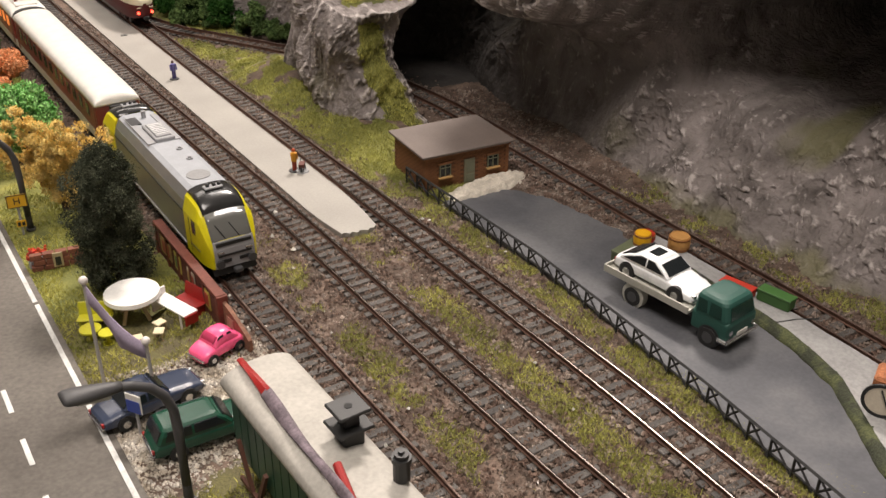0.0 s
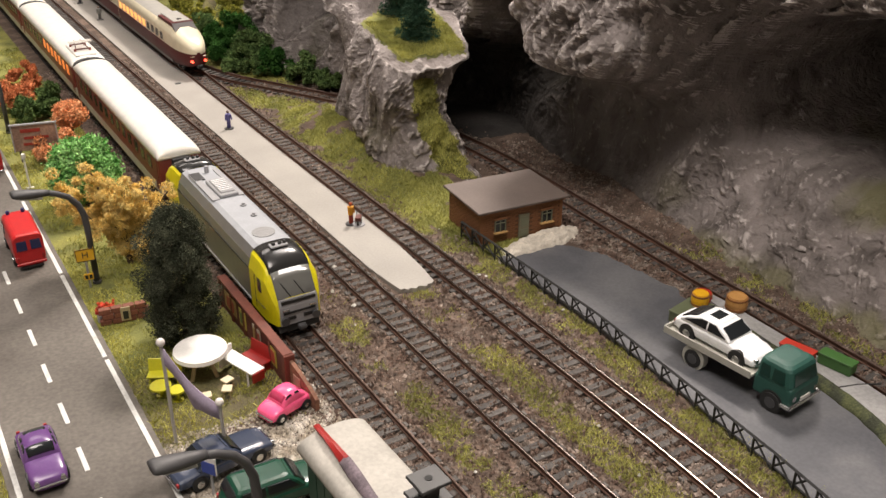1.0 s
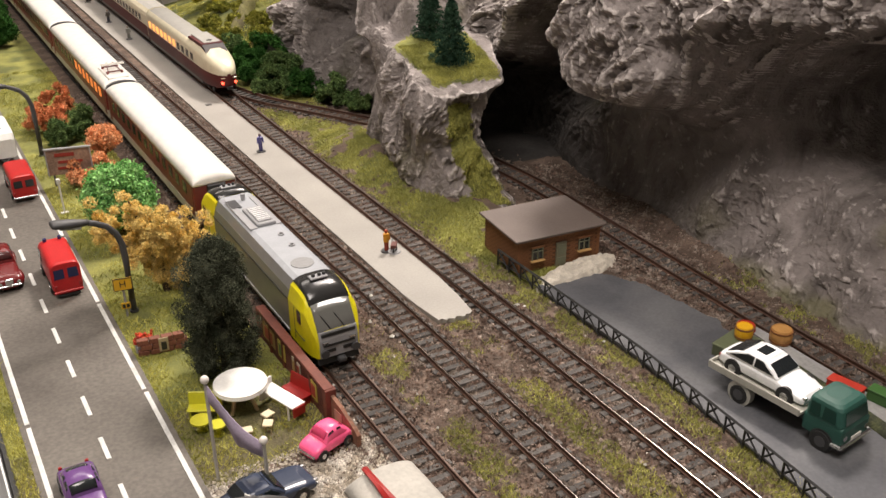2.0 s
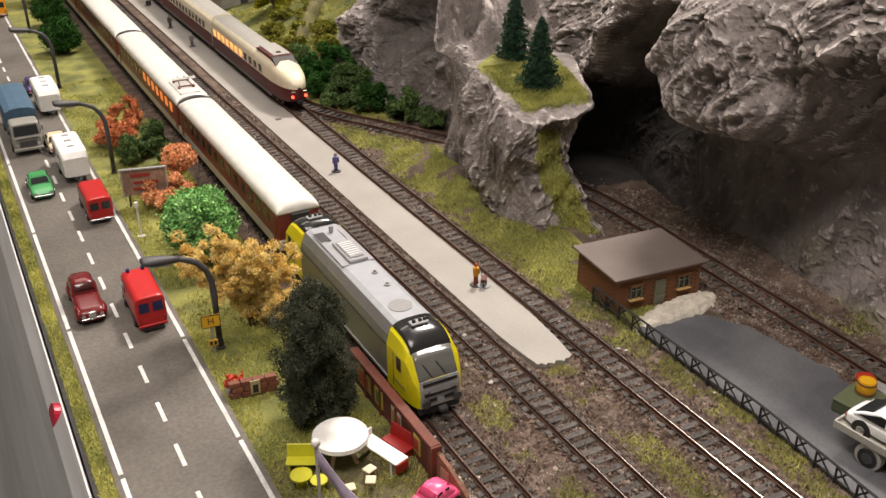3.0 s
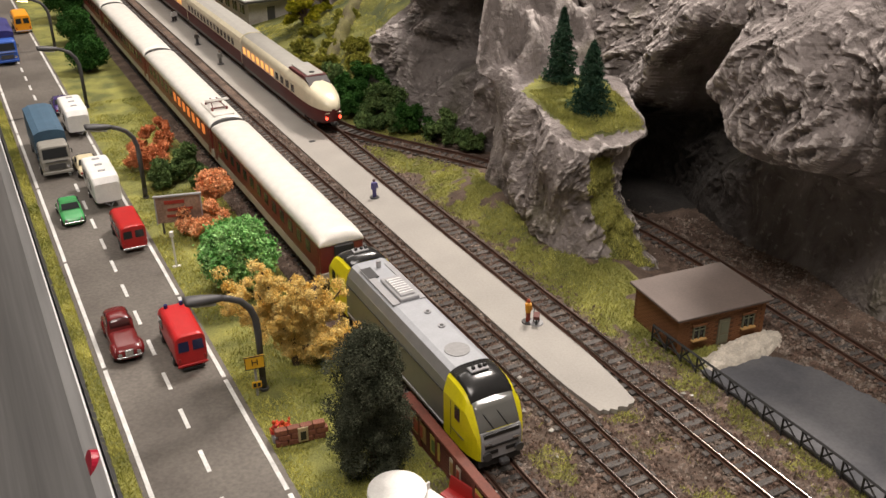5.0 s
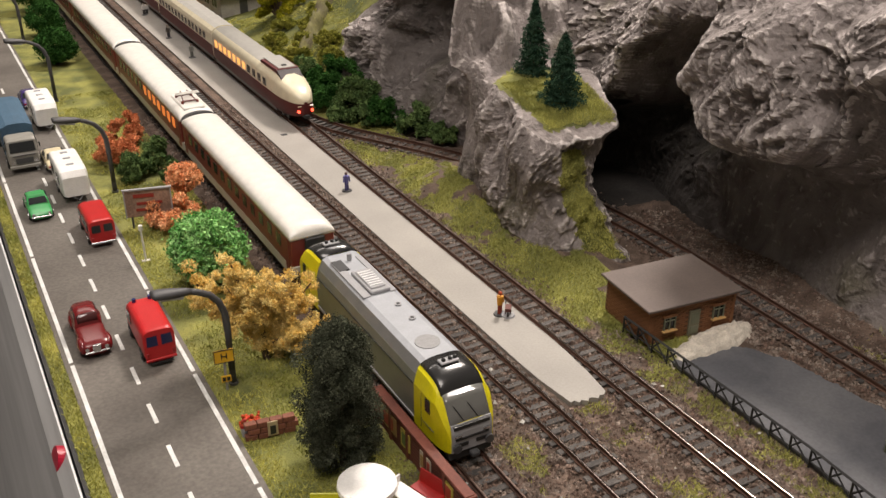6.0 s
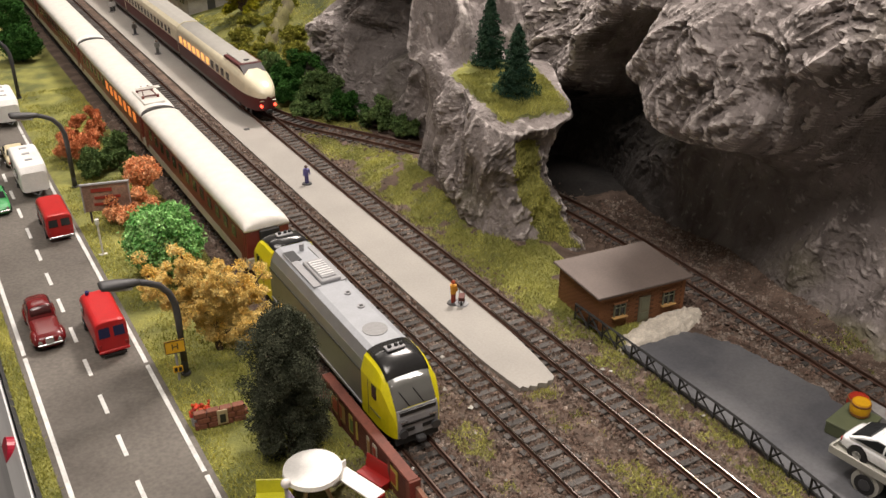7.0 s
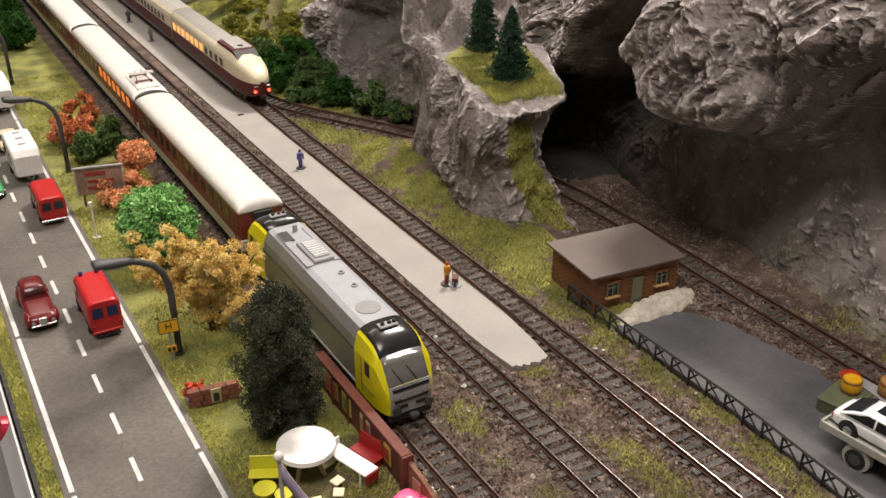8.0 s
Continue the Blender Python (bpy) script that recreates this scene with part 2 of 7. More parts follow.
def grid_mesh(name, xs, ys, height, material, pick=None, smooth=True):
    nx, ny = len(xs), len(ys)
    verts = [(x, y, height(x, y)) for y in ys for x in xs]
    faces = [(j * nx + i, j * nx + i + 1, (j + 1) * nx + i + 1, (j + 1) * nx + i) for j in range(ny - 1) for i in range(nx - 1)]
    me = bpy.data.meshes.new(name)
    me.from_pydata(verts, [], faces)
    mats = material if isinstance(material, (list, tuple)) else [material]
    for m in mats:
        me.materials.append(m)
    for p in me.polygons:
        p.use_smooth = smooth
        if pick:
            p.material_index = pick(p.center.x, p.center.y)
    return new(name, me)


def lerp_table(rows, t):
    return float(np.interp(t, [r[0] for r in rows], [r[1] for r in rows]))


def smooth(a, b, t):
    t = min(1.0, max(0.0, (t - a) / (b - a)))
    return t * t * (3 - 2 * t)


def n3(x, y, z, s):
    return noise.noise((x * s, y * s, z * s))


# ---- the plan ----
T1, T2, T3 = 0.1235, 0.1825, 0.242
GAUGE = 0.0172
RAIL_TOP = 0.0062
TRACK_4 = [(0.366, 0.02), (0.374, 0.16), (0.380, 0.27), (0.381, 0.40), (0.384, 0.52), (0.386, 0.62), (0.384, 0.69), (0.374, 0.765),
           (0.355, 0.83), (0.329, 0.89), (0.298, 0.947), (0.270, 1.0), (0.252, 1.06), (0.2455, 1.12)]
ROAD_L, ROAD_M, ROAD_R = -0.0465, -0.0147, 0.0178
EDGE = -0.0597


def fence_x(y):
    return lerp_table([(0.05, 0.246), (0.187, 0.264), (0.2575, 0.2725), (0.322, 0.2775), (0.405, 0.283), (0.56, 0.2815), (0.6, 0.281)], y)


def kerb_x(y):
    return lerp_table([(0.0, 0.262), (0.1, 0.268), (0.1775, 0.299), (0.2317, 0.335), (0.2635, 0.344), (0.29, 0.3475), (0.34, 0.35), (0.45, 0.352)], y)


def wall_foot(y):
    return lerp_table([(-0.4, 0.38), (0, 0.395), (0.25, 0.414), (0.34, 0.416), (0.42, 0.415), (0.463, 0.418), (0.50, 0.424), (0.54, 0.432), (0.60, 0.438), (0.66, 0.440), (0.71, 0.442),
                       (0.76, 0.444), (0.80, 0.425), (0.86, 0.387), (0.92, 0.360), (1.0, 0.338), (1.08, 0.332), (1.14, 0.347), (1.19, 0.378), (1.25, 0.44), (1.32, 0.52), (1.45, 0.60), (1.8, 0.70)], y)


def near_rail(x, y):
    d = min(abs(x - T1), abs(x - T2), abs(x - T3))
    if x > 0.24:
        for (ax, ay), (bx, by) in zip(TRACK_4, TRACK_4[1:]):
            if ay - 0.02 <= y <= by + 0.02:
                f = min(1, max(0, (y - ay) / (by - ay)))
                d = min(d, abs(x - ax - f * (bx - ax)))
    return d


def turf_at(x, y):
    """How grassy the ground is, from 0 to 1."""
    w = 0.5 + 0.9 * n3(x, y, 1.3, 38) + 0.5 * n3(x, y, 4.1, 120)
    if x < 0.097:
        g = 1.0
        if 0.33 < y < 0.435 and x > 0.021:
            g = smooth(0.0, 0.02, abs(y - 0.385) - 0.035 + 0.012 * n3(x, y, 2, 60))
        return g
    if near_rail(x, y) < 0.0145:
        return 0.0
    if T1 < x < T2:
        return smooth(0.40, 0.78, w + 0.08) * (1.0 if y < 0.50 else 0.15) * (1 - smooth(0.006, 0.013, abs(x - 0.1535)))
    if T2 < x < T3:
        return smooth(0.36, 0.75, w + 0.24) * (1.0 if y < 0.50 else 0.0) * (1 - smooth(0.007, 0.0135, abs(x - 0.2125)))
    if T3 < x < 0.325 and y > 0.5:
        return smooth(0.25, 0.6, w + 0.16 - 5 * max(0, abs(x - 0.285) - 0.012)) if y < 0.98 else 0.8
    if T3 < x < 0.283:
        return smooth(0.3, 0.6, w + 0.25) * smooth(0.262, 0.268, x + (0.283 - fence_x(y)))
    if x > 0.397 and y < 0.6:
        return (1 - 0.7 * smooth(0.39, 0.47, y)) * smooth(0.3, 0.55, w)
    if y > 0.98 and x > 0.26:
        return 0.9
    return 0.0


def ground_z(x, y):
    z = 0.0012 * n3(x, y, 0, 45) + 0.0006 * n3(x, y, 3, 160)
    if x < 0.022:
        z *= 0.15
    if near_rail(x, y) < 0.02:
        z = 0.0012 + 0.0004 * n3(x, y, 3, 200)
    if x > 0.255 and y > 0.55:
        # the bank at the foot of the crag
        z += 0.012 * smooth(0.262, 0.30, x) * smooth(0.6, 0.68, y) * (1 - smooth(0.80, 0.9, y)) * (1 - smooth(0.33, 0.345, x))
    if x > 0.39:
        z += 0.30 * max(0, x - 0.412) * (1 - smooth(0.56, 0.63, y) * (1 - smooth(0.84, 0.9, y)))
    if y > 1.15 and x > 0.28:
        z += 0.4 * max(0, x - 0.285) * smooth(1.10, 1.22, y) * (1 - 0.6 * smooth(1.38, 1.5, y))
    if EDGE - 0.001 < x < ROAD_L - 0.003:
        z += 0.0012
    return z


# ---- ground ----
xs = np.concatenate([np.arange(EDGE, 0.46, 0.0032), np.arange(0.46, 0.75, 0.02)])
ys = np.concatenate([np.arange(-0.30, 0.16, 0.01), np.arange(0.16, 1.15, 0.0035), np.arange(1.15, 2.9, 0.012)])


def ground_pick(x, y):
    g = turf_at(x, y)
    # cave floor in near-black: its shade is put into the ground colour
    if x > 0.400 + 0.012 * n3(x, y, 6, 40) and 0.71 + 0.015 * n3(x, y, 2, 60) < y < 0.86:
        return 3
    if 0.112 < x < 0.255 or (x < 0.29 and y < 0.5) or (x > 0.39 and y < 0.7):
        return 2 if g > 0.4 else 0
    if 0.021 < x < 0.112 and 0.335 < y < 0.440 and (g < 0.55 if x < 0.097 else n3(x, y, 2, 70) > -0.2):
        return 5
    if y > 1.12 and x > 0.275:
        return 4
    return 1 if g > 0.5 else (2 if g > 0.2 else 0)


MOSS = mat("dark_green_slope", (0.055, 0.066, 0.018), 0.95, 0, 0.4, 30, 600, 0.9, second=(0.17, 0.17, 0.04), mix=(0.4, 0.65), world_space=True)
GRAVEL = mat("pale_gravel_ground", (0.33, 0.29, 0.235), 0.95, 0, 0.3, 60, 700, 0.8, second=(0.46, 0.42, 0.35), world_space=True)
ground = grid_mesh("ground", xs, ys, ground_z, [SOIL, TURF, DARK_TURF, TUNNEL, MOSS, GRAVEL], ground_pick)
tagged(ground, "model railway ground of brown gravel soil and olive grass mat", "ground", kind="structure")

# road with its paint
bm = bmesh.new()
box(bm, (ROAD_L + ROAD_R) / 2, 1.25, 0.0006, ROAD_R - ROAD_L + 0.0085, 3.2, 0.0022)
road = link_mesh("road", bm, ASPHALT)
tagged(road, "grey-brown two-lane model road with worn white lines", "road", kind="structure")
for x, name in ((ROAD_L, "edge_line"), (ROAD_R, "edge_line")):
    y = -0.3
    while y < 2.8:
        length = 0.118 if x == ROAD_R else 0.165
        w = 0.0025
        part(name, boxes((x + 0.0003 * n3(0, y, 0, 9), y + length / 2, 0.0018, w, length - 0.0035, 0.0003)), LINE, road)
        y += length
dash = None
for k in range(-8, 60):
    y = 0.5715 + 0.0434 * k
    if dash is None:
        dash = part("lane_dash", boxes((0, 0, 0, 0.0024, 0.0205, 0.0003)), LINE, road)
        dash.location = (ROAD_M, y, 0.0018)
    else:
        d = dash.copy()
        scene.collection.objects.link(d)
        d.location = (ROAD_M + 0.0004 * n3(y, 0, 0, 20), y, 0.0018)

part('board_joint', boxes((-0.012, 1.238, 0.0018, 0.078, 0.0026, 0.0004, (0, 0, 4))), BLACK, road, 'dark joint across the road')

# the board's edge: black gap, white lip, grey fascia
lip = link_mesh("trim", boxes((EDGE - 0.0012, 1.25, -0.014, 0.0024, 3.2, 0.030)), BLACK)
tagged(lip, "black board edge strip beside the grass verge", "trim", kind="structure")
FASCIA = mat("brushed_grey_fascia", (0.30, 0.30, 0.30), 0.35, 0.1, 0.2, 14, 160, 0.05, world_space=True, stretch=(1, 0.04, 1))
fascia = link_mesh("fascia", prism([(EDGE - 0.0032, -0.003), (EDGE - 0.0045, -0.0022), (EDGE - 0.012, -0.010), (EDGE - 0.050, -0.10), (EDGE - 0.10, -0.22), (EDGE - 0.10, -0.24), (EDGE - 0.0032, -0.22)], -0.35, 2.85, "y"), FASCIA)
tagged(fascia, "smooth grey fascia panel along the layout edge", "panel", kind="structure")
part("white_lip", boxes((EDGE - 0.0042, 1.25, -0.0018, 0.0010, 3.2, 0.0012)), paint("white_lip_paint", (0.7, 0.7, 0.7)), fascia, "thin white edging")
button = thing("push_button", "round red push button on the grey fascia", "button", EDGE - 0.010, 0.612, -0.010, 0)
part("cap", rods(((0.003, 0, 0.0), (-0.0015, 0, 0.0015), 0.0085), seg=24), paint("red_plastic", (0.36, 0.008, 0.03), 0.3), button)

# platform between the second and third tracks
outline = [(0.1985, 0.548), (0.1992, 0.532), (0.2008, 0.516), (0.2022, 0.5045), (0.2048, 0.5052), (0.2068, 0.5021), (0.2090, 0.5036), (0.2121, 0.5008), (0.2142, 0.5030), (0.2164, 0.5024), (0.2191, 0.5002), (0.2213, 0.5022), (0.2242, 0.5016),
           (0.2272, 0.5040), (0.2300, 0.525), (0.2325, 0.56), (0.2335, 0.60), (0.2335, 2.6), (0.1985, 2.6), (0.1985, 0.7)]
platform = link_mesh("platform", prism(outline, -0.001, 0.0034, "z"), PLATFORM)
tagged(platform, "long beige-grey station platform with a ragged near end", "platform", kind="structure")
part("drain_cover", boxes((0.2155, 1.013, 0.0037, 0.006, 0.004, 0.0006), bevel=0.0002), DGREY, platform, "small dark cover plate")

# yard and slab
ys_k = np.arange(0.03, 0.345, 0.02)
outline = [(fence_x(y) + 0.002, y) for y in np.arange(0.03, 0.53, 0.02)] + [(0.297, 0.512), (0.312, 0.506), (0.334, 0.502), (0.347, 0.482), (0.352, 0.46), (0.355, 0.44), (0.357, 0.415), (0.352, 0.38)]
outline += [(kerb_x(y), y) for y in ys_k[::-1]]
# the edge towards the hut and the track has crumbled
rough_edge, turns = [], len(outline)
for k in range(turns):
    (ax, ay), (bx, by) = outline[k], outline[(k + 1) % turns]
    crumbled = ax > 0.295 and bx > 0.295 and ay > 0.37 and by > 0.37
    for m in range(9 if crumbled else 1):
        f = m / 9
        x, y = ax + (bx - ax) * f, ay + (by - ay) * f
        rough_edge.append((x + (0.0030 * n3(x, y, 1, 150) + 0.0020 * n3(x, y, 5, 420) if crumbled else 0), y + (0.0030 * n3(x, y, 8, 170) if crumbled else 0)))
outline = rough_edge
yard = link_mesh("yard", prism(outline, -0.002, 0.0026, "z"), YARD)
tagged(yard, "smooth dark grey asphalt yard behind the lattice fence", "yard", kind="structure")
outline = [(kerb_x(y) + 0.006, y) for y in ys_k] + [(0.358, 0.36), (0.3625, 0.40), (0.3675, 0.395)] + [(lerp_table([(r[1], r[0]) for r in TRACK_4], y) - 0.0125 + 0.001 * n3(y, 0, 0, 60), y) for y in np.arange(0.38, 0.02, -0.015)]
slab = link_mesh("slab", prism(outline, -0.002, 0.0068, "z"), SLAB)
tagged(slab, "pale grey concrete slab beside the track", "pavement", kind="structure")
secs = []
for y in np.arange(0.03, 0.348, 0.0024):
    w, h = 0.0040 + 0.0012 * n3(y, 0, 0, 90), 0.0066 + 0.0008 * n3(y, 0, 3, 140)
    cx = kerb_x(y) + 0.003 + 0.0007 * n3(y, 2, 0, 60)
    ring_k = [(-w, 0.001), (-w * 0.9, 0.0034), (-w * 0.45, h * 0.8), (0.0, h * 0.98), (w * 0.5, h), (w, 0.0066), (w, 0.001)]
    secs.append([(cx + u + 0.0004 * n3(y, u, 1, 900), y, v + 0.0005 * n3(y, u, 5, 700)) for u, v in ring_k])
bm = loft(secs)
kerb = link_mesh("kerb", bm, mat("mossy_kerb", (0.04, 0.045, 0.026), 0.95, 0, 0.4, 90, 900, 0.8, second=(0.085, 0.095, 0.04), world_space=True), smooth=True)
tagged(kerb, "mossy dark green kerb between yard and slab", "kerb", kind="structure")
part("crack", rods(((0.3519, 0.2812, 0.0067), (0.3634, 0.2774, 0.0067), 0.0005), ((0.3634, 0.2774, 0.0067), (0.3749, 0.2713, 0.0067), 0.0005), seg=6), BLACK, slab, "dark crack in the concrete")


# ---- tracks ----
def along(path, step):
    pts = [Vector((x, y, 0)) for x, y in path]
    out, carry = [], 0.0
    for a, b in zip(pts, pts[1:]):
        d = (b - a).length
        s = carry
        while s < d:
            out.append((a + (b - a) * (s / d), math.atan2(-(b - a).x, (b - a).y)))
            s += step
        carry = s - d
    return out


def dense(path):
    """The path smoothed by a spline through its points."""
    out = []
    for i in range(len(path) - 1):
        p = [Vector(path[max(0, min(len(path) - 1, i + k))]) for k in (-1, 0, 1, 2)]
        for s in range(8):
            t = s / 8
            out.append(tuple(0.5 * (2 * p[1] + (p[2] - p[0]) * t + (2 * p[0] - 5 * p[1] + 4 * p[2] - p[3]) * t * t + (3 * p[1] - p[0] - 3 * p[2] + p[3]) * t ** 3)))
    return out + [path[-1]]


def rail_mesh(path, side, z0=0.0028, worn=0.0):
    h = RAIL_TOP - z0
    prof = [(-0.0011, 0), (0.0011, 0), (0.0011, 0.0006), (0.0003, 0.0009), (0.0003, h - 0.0011), (0.0006, h - 0.0009), (0.0006, h - 0.00024), (0.00036, h - 0.00007), (0, h), (-0.00036, h - 0.00007), (-0.0006, h - 0.00024), (-0.0006, h - 0.0009), (-0.0003, h - 0.0011), (-0.0003, 0.0009), (-0.0011, 0.0006)]
    secs = []
    for i, (x, y) in enumerate(path):
        a, b = Vector(path[max(0, i - 1)]), Vector(path[min(len(path) - 1, i + 1)])
        d = (b - a).normalized()
        nrm = Vector((d.y, -d.x))
        secs.append([(x + nrm.x * (side * GAUGE / 2 + u), y + nrm.y * (side * GAUGE / 2 + u), z0 + v) for u, v in prof])
    bm = loft(secs)
    for f in bm.faces:
        c = f.calc_center_median()
        f.material_index = 0 if c.z < RAIL_TOP - 0.0003 else (2 if c.y < worn else 1)
    return bm


sleeper_mesh = None


def build_track(name, label, path, pieces, worn=0.0):
    global sleeper_mesh
    tr = thing(name, label, "railway track", kind="structure")
    for side in (-1, 1):
        part("rail", rail_mesh(path, side, worn=worn), [RAIL, RAILHEAD, POLISHED], tr)
    if sleeper_mesh is None:
        first = part("sleeper", boxes((0, 0, 0, 0.0266, 0.0042, 0.0018), bevel=0.0003), SLEEPER, tr)
        sleeper_mesh = first.data
        bpy.data.objects.remove(first)
    for i, (p, a) in enumerate(along(path, 0.0082)):
        if i < pieces:
            s = new("sleeper", sleeper_mesh)
            s.parent = tr
            s.matrix_basis = pose(p.x + 0.0004 * n3(p.y, i, 0, 3.1), p.y, 0.0022 + 0.00012 * n3(i, 0, 0, 1.7), 0, 0.5 * n3(i, 9, 0, 2.3), math.degrees(a) + 1.2 * n3(i, 5, 0, 1.3))
    return tr


build_track("track_1", "weathered model track in brown ballast under the yellow locomotive", [(T1 - 0.001, 0.02), (T1, 0.3), (T1, 2.4)], 300)
build_track("track_2", "weathered model track beside the platform", dense([(T2 + 0.006, 0.02), (T2 + 0.0015, 0.2), (T2 - 0.0005, 0.36), (T2, 0.6), (T2 - 0.006, 1.0), (T2 - 0.008, 1.3), (T2 - 0.008, 2.4)]), 300, 0.60)
build_track("track_3", "weathered model track with the cream railcar", dense([(T3 - 0.014, 0.02), (T3 - 0.006, 0.16), (T3 - 0.0022, 0.24), (T3, 0.31), (T3 + 0.0005, 0.5), (T3, 0.9), (T3 + 0.002, 1.3), (T3 + 0.002, 2.4)]), 300, 0.60)
build_track("track_4", "rusty track curving along the crag into the tunnel", dense(TRACK_4), 300)


# ---- the crag ----
def fold(q, scale):
    """Sharp folds between smooth faces: plaster cloth laid over a frame. Least along the folds."""
    return abs(noise.noise(q * scale)) - 0.2


def facet(q, scale):
    """Flat-sided lumps, as of broken rock."""
    return noise.voronoi(q * scale, distance_metric="CHEBYCHEV")[0][0] - 0.4


TURNED = [Euler((0.5, 0.9, 0.3)).to_matrix(), Euler((1.2, 0.4, 2.0)).to_matrix(), Euler((2.3, 1.4, 0.8)).to_matrix()]


def crumple(x, y, z, seed):
    """Relief of the rock at a point of its rough form; more is deeper. The folds run down the face at a slant."""
    p = Vector((x + seed, y, z))
    q = Vector((x + seed, y + 0.4 * z, 0.48 * (z - 0.5 * y))) + noise.noise_vector(p * 17) * 0.010
    rough = 0.55 + 0.75 * smooth(-0.22, 0.25, noise.noise(p * 9 + Vector((3, 1, 7))))
    big = noise.noise(p * 9) * 0.012 + fold(TURNED[0] @ p, 14) * 0.022 + facet(TURNED[1] @ (p + noise.noise_vector(p * 20) * 0.008), 19) * 0.019 - facet(TURNED[2] @ q, 40) * 0.0095
    fine = fold(q, 46) * 0.0110 + facet(TURNED[0] @ q, 85) * 0.0045 - fold(q + Vector((0.3, 0.1, 0.7)), 90) * 0.0068 + fold(q + Vector((0.9, 0.4, 0.2)), 165) * 0.0062 + fold(p, 260) * 0.0034
    return big + rough * fine


def wall_x(y, z):
    # the foot leans back beside the yard and stands upright inside the cave
    lean = 1 - smooth(0.43, 0.56, y)
    x = wall_foot(y) + (0.16 + 0.84 * lean) * min(z, 0.095) + 0.20 * max(0, z - 0.095)
    # the block that overhangs the cave
    block = smooth(0.38, 0.49, y) * (1 - smooth(0.612, 0.672, y))
    under = lerp_table([(0.40, 0.130), (0.46, 0.112), (0.52, 0.086), (0.57, 0.085), (0.62, 0.104), (0.66, 0.128)], y)
    soft = 1 - smooth(0.50, 0.57, y)
    x -= 0.100 * block * smooth(under - 0.008 - 0.012 * soft, under + 0.036 + 0.012 * soft, z + 0.006 * n3(y, z, 1, 30)) * (1 - 0.35 * smooth(0.17, 0.30, z))
    # the cave goes into the rock behind the crag
    x += 0.025 * smooth(0.650, 0.770, y) * (1 - smooth(0.80, 0.835, y)) * (1 - smooth(0.075, 0.115, z))
    # the cleft that runs up beside the block
    cleft = smooth(0.640, 0.672, y) * (1 - smooth(0.700, 0.735, y))
    x += 0.035 * cleft * (1 - smooth(0.140, 0.175, z)) * smooth(0.05, 0.09, z)
    x -= 0.062 * cleft * smooth(0.150, 0.185, z)
    # rock above the cave, behind the crag's shoulder
    above = smooth(0.655, 0.700, y) * (1 - smooth(0.90, 0.98, y))
    arch = lerp_table([(0.655, 0.170), (0.676, 0.156), (0.692, 0.142), (0.705, 0.124), (0.711, 0.110), (0.718, 0.094), (0.735, 0.078), (0.758, 0.066), (0.80, 0.060)], y)
    x -= above * smooth(arch - 0.018, arch + 0.026, z) * max(0, x - (0.392 - 0.2 * max(0, y - 0.8) + 0.75 * max(0, z - arch - 0.028)))
    # rib between the cave and the second hollow
    x -= 0.010 * math.exp(-((y - 0.492 + 0.25 * (z - 0.06)) / 0.016) ** 2) * smooth(0.0, 0.03, z) * (1 - smooth(0.10, 0.14, z))
    # second hollow with its roof
    x += 0.130 * math.exp(-((y - 0.385) / 0.056) ** 4 - ((z - 0.118) / 0.038) ** 4)
    x -= 0.085 * math.exp(-((y - 0.350) / 0.13) ** 4) * smooth(0.152, 0.186, z)
    x += 0.050 * math.exp(-((y - 0.455) / 0.030) ** 2 - ((z - 0.118) / 0.030) ** 2)
    # hollow beyond the crag
    x += 0.130 * math.exp(-((y - 0.985) / 0.045) ** 2 - ((z - 0.105) / 0.045) ** 2)
    # rock that hangs over that hollow
    x -= 0.060 * math.exp(-((y - 1.03) / 0.075) ** 2) * smooth(0.105, 0.150, z)
    # receding upper slopes
    x += 0.50 * max(0, z - 0.17) * (1 - 0.5 * smooth(0.3, 0.4, y) * (1 - smooth(0.44, 0.5, y)))
    if y > 0.88:
        x += 0.30 * max(0, z - 0.06) + smooth(0.88, 0.96, y) * (0.050 * n3(y, z, 3, 15) + 0.022 * n3(y, z, 9, 34))
    return x


wy = np.concatenate([np.arange(-0.40, 0.16, 0.012), np.arange(0.16, 0.30, 0.0022), np.arange(0.30, 0.88, 0.00165), np.arange(0.88, 1.06, 0.0022), np.arange(1.06, 1.30, 0.003), np.arange(1.30, 1.6, 0.006)])
wz = np.concatenate([np.arange(-0.006, 0.25, 0.00165), np.arange(0.25, 0.46, 0.008)])
verts, faces = [], []
for z in wz:
    for y in wy:
        x = wall_x(y, z)
        c = crumple(x, y, z, 2.0)
        calm = (0.62 + 0.38 * smooth(0.095, 0.14, z + 0.3 * max(0, y - 0.46))) if y < 0.60 else 1.0
        calm *= 1 - 0.4 * smooth(0.50, 0.54, y) * (1 - smooth(0.70, 0.74, y)) * (1 - smooth(0.085, 0.115, z))
        verts.append((x + c * calm * (0.55 + 0.45 * smooth(0, 0.03, z)), y + 0.006 * noise.noise((y * 30, z * 30, 5)), z + 0.005 * noise.noise((y * 34, z * 34, 9)) * smooth(0, 0.02, z)))
nw = len(wy)
for j in range(len(wz) - 1):
    for i in range(nw - 1):
        faces.append((j * nw + i, (j + 1) * nw + i, (j + 1) * nw + i + 1, j * nw + i + 1))
me = bpy.data.meshes.new("rock_wall")
me.from_pydata(verts, [], faces)
me.materials.append(ROCK)


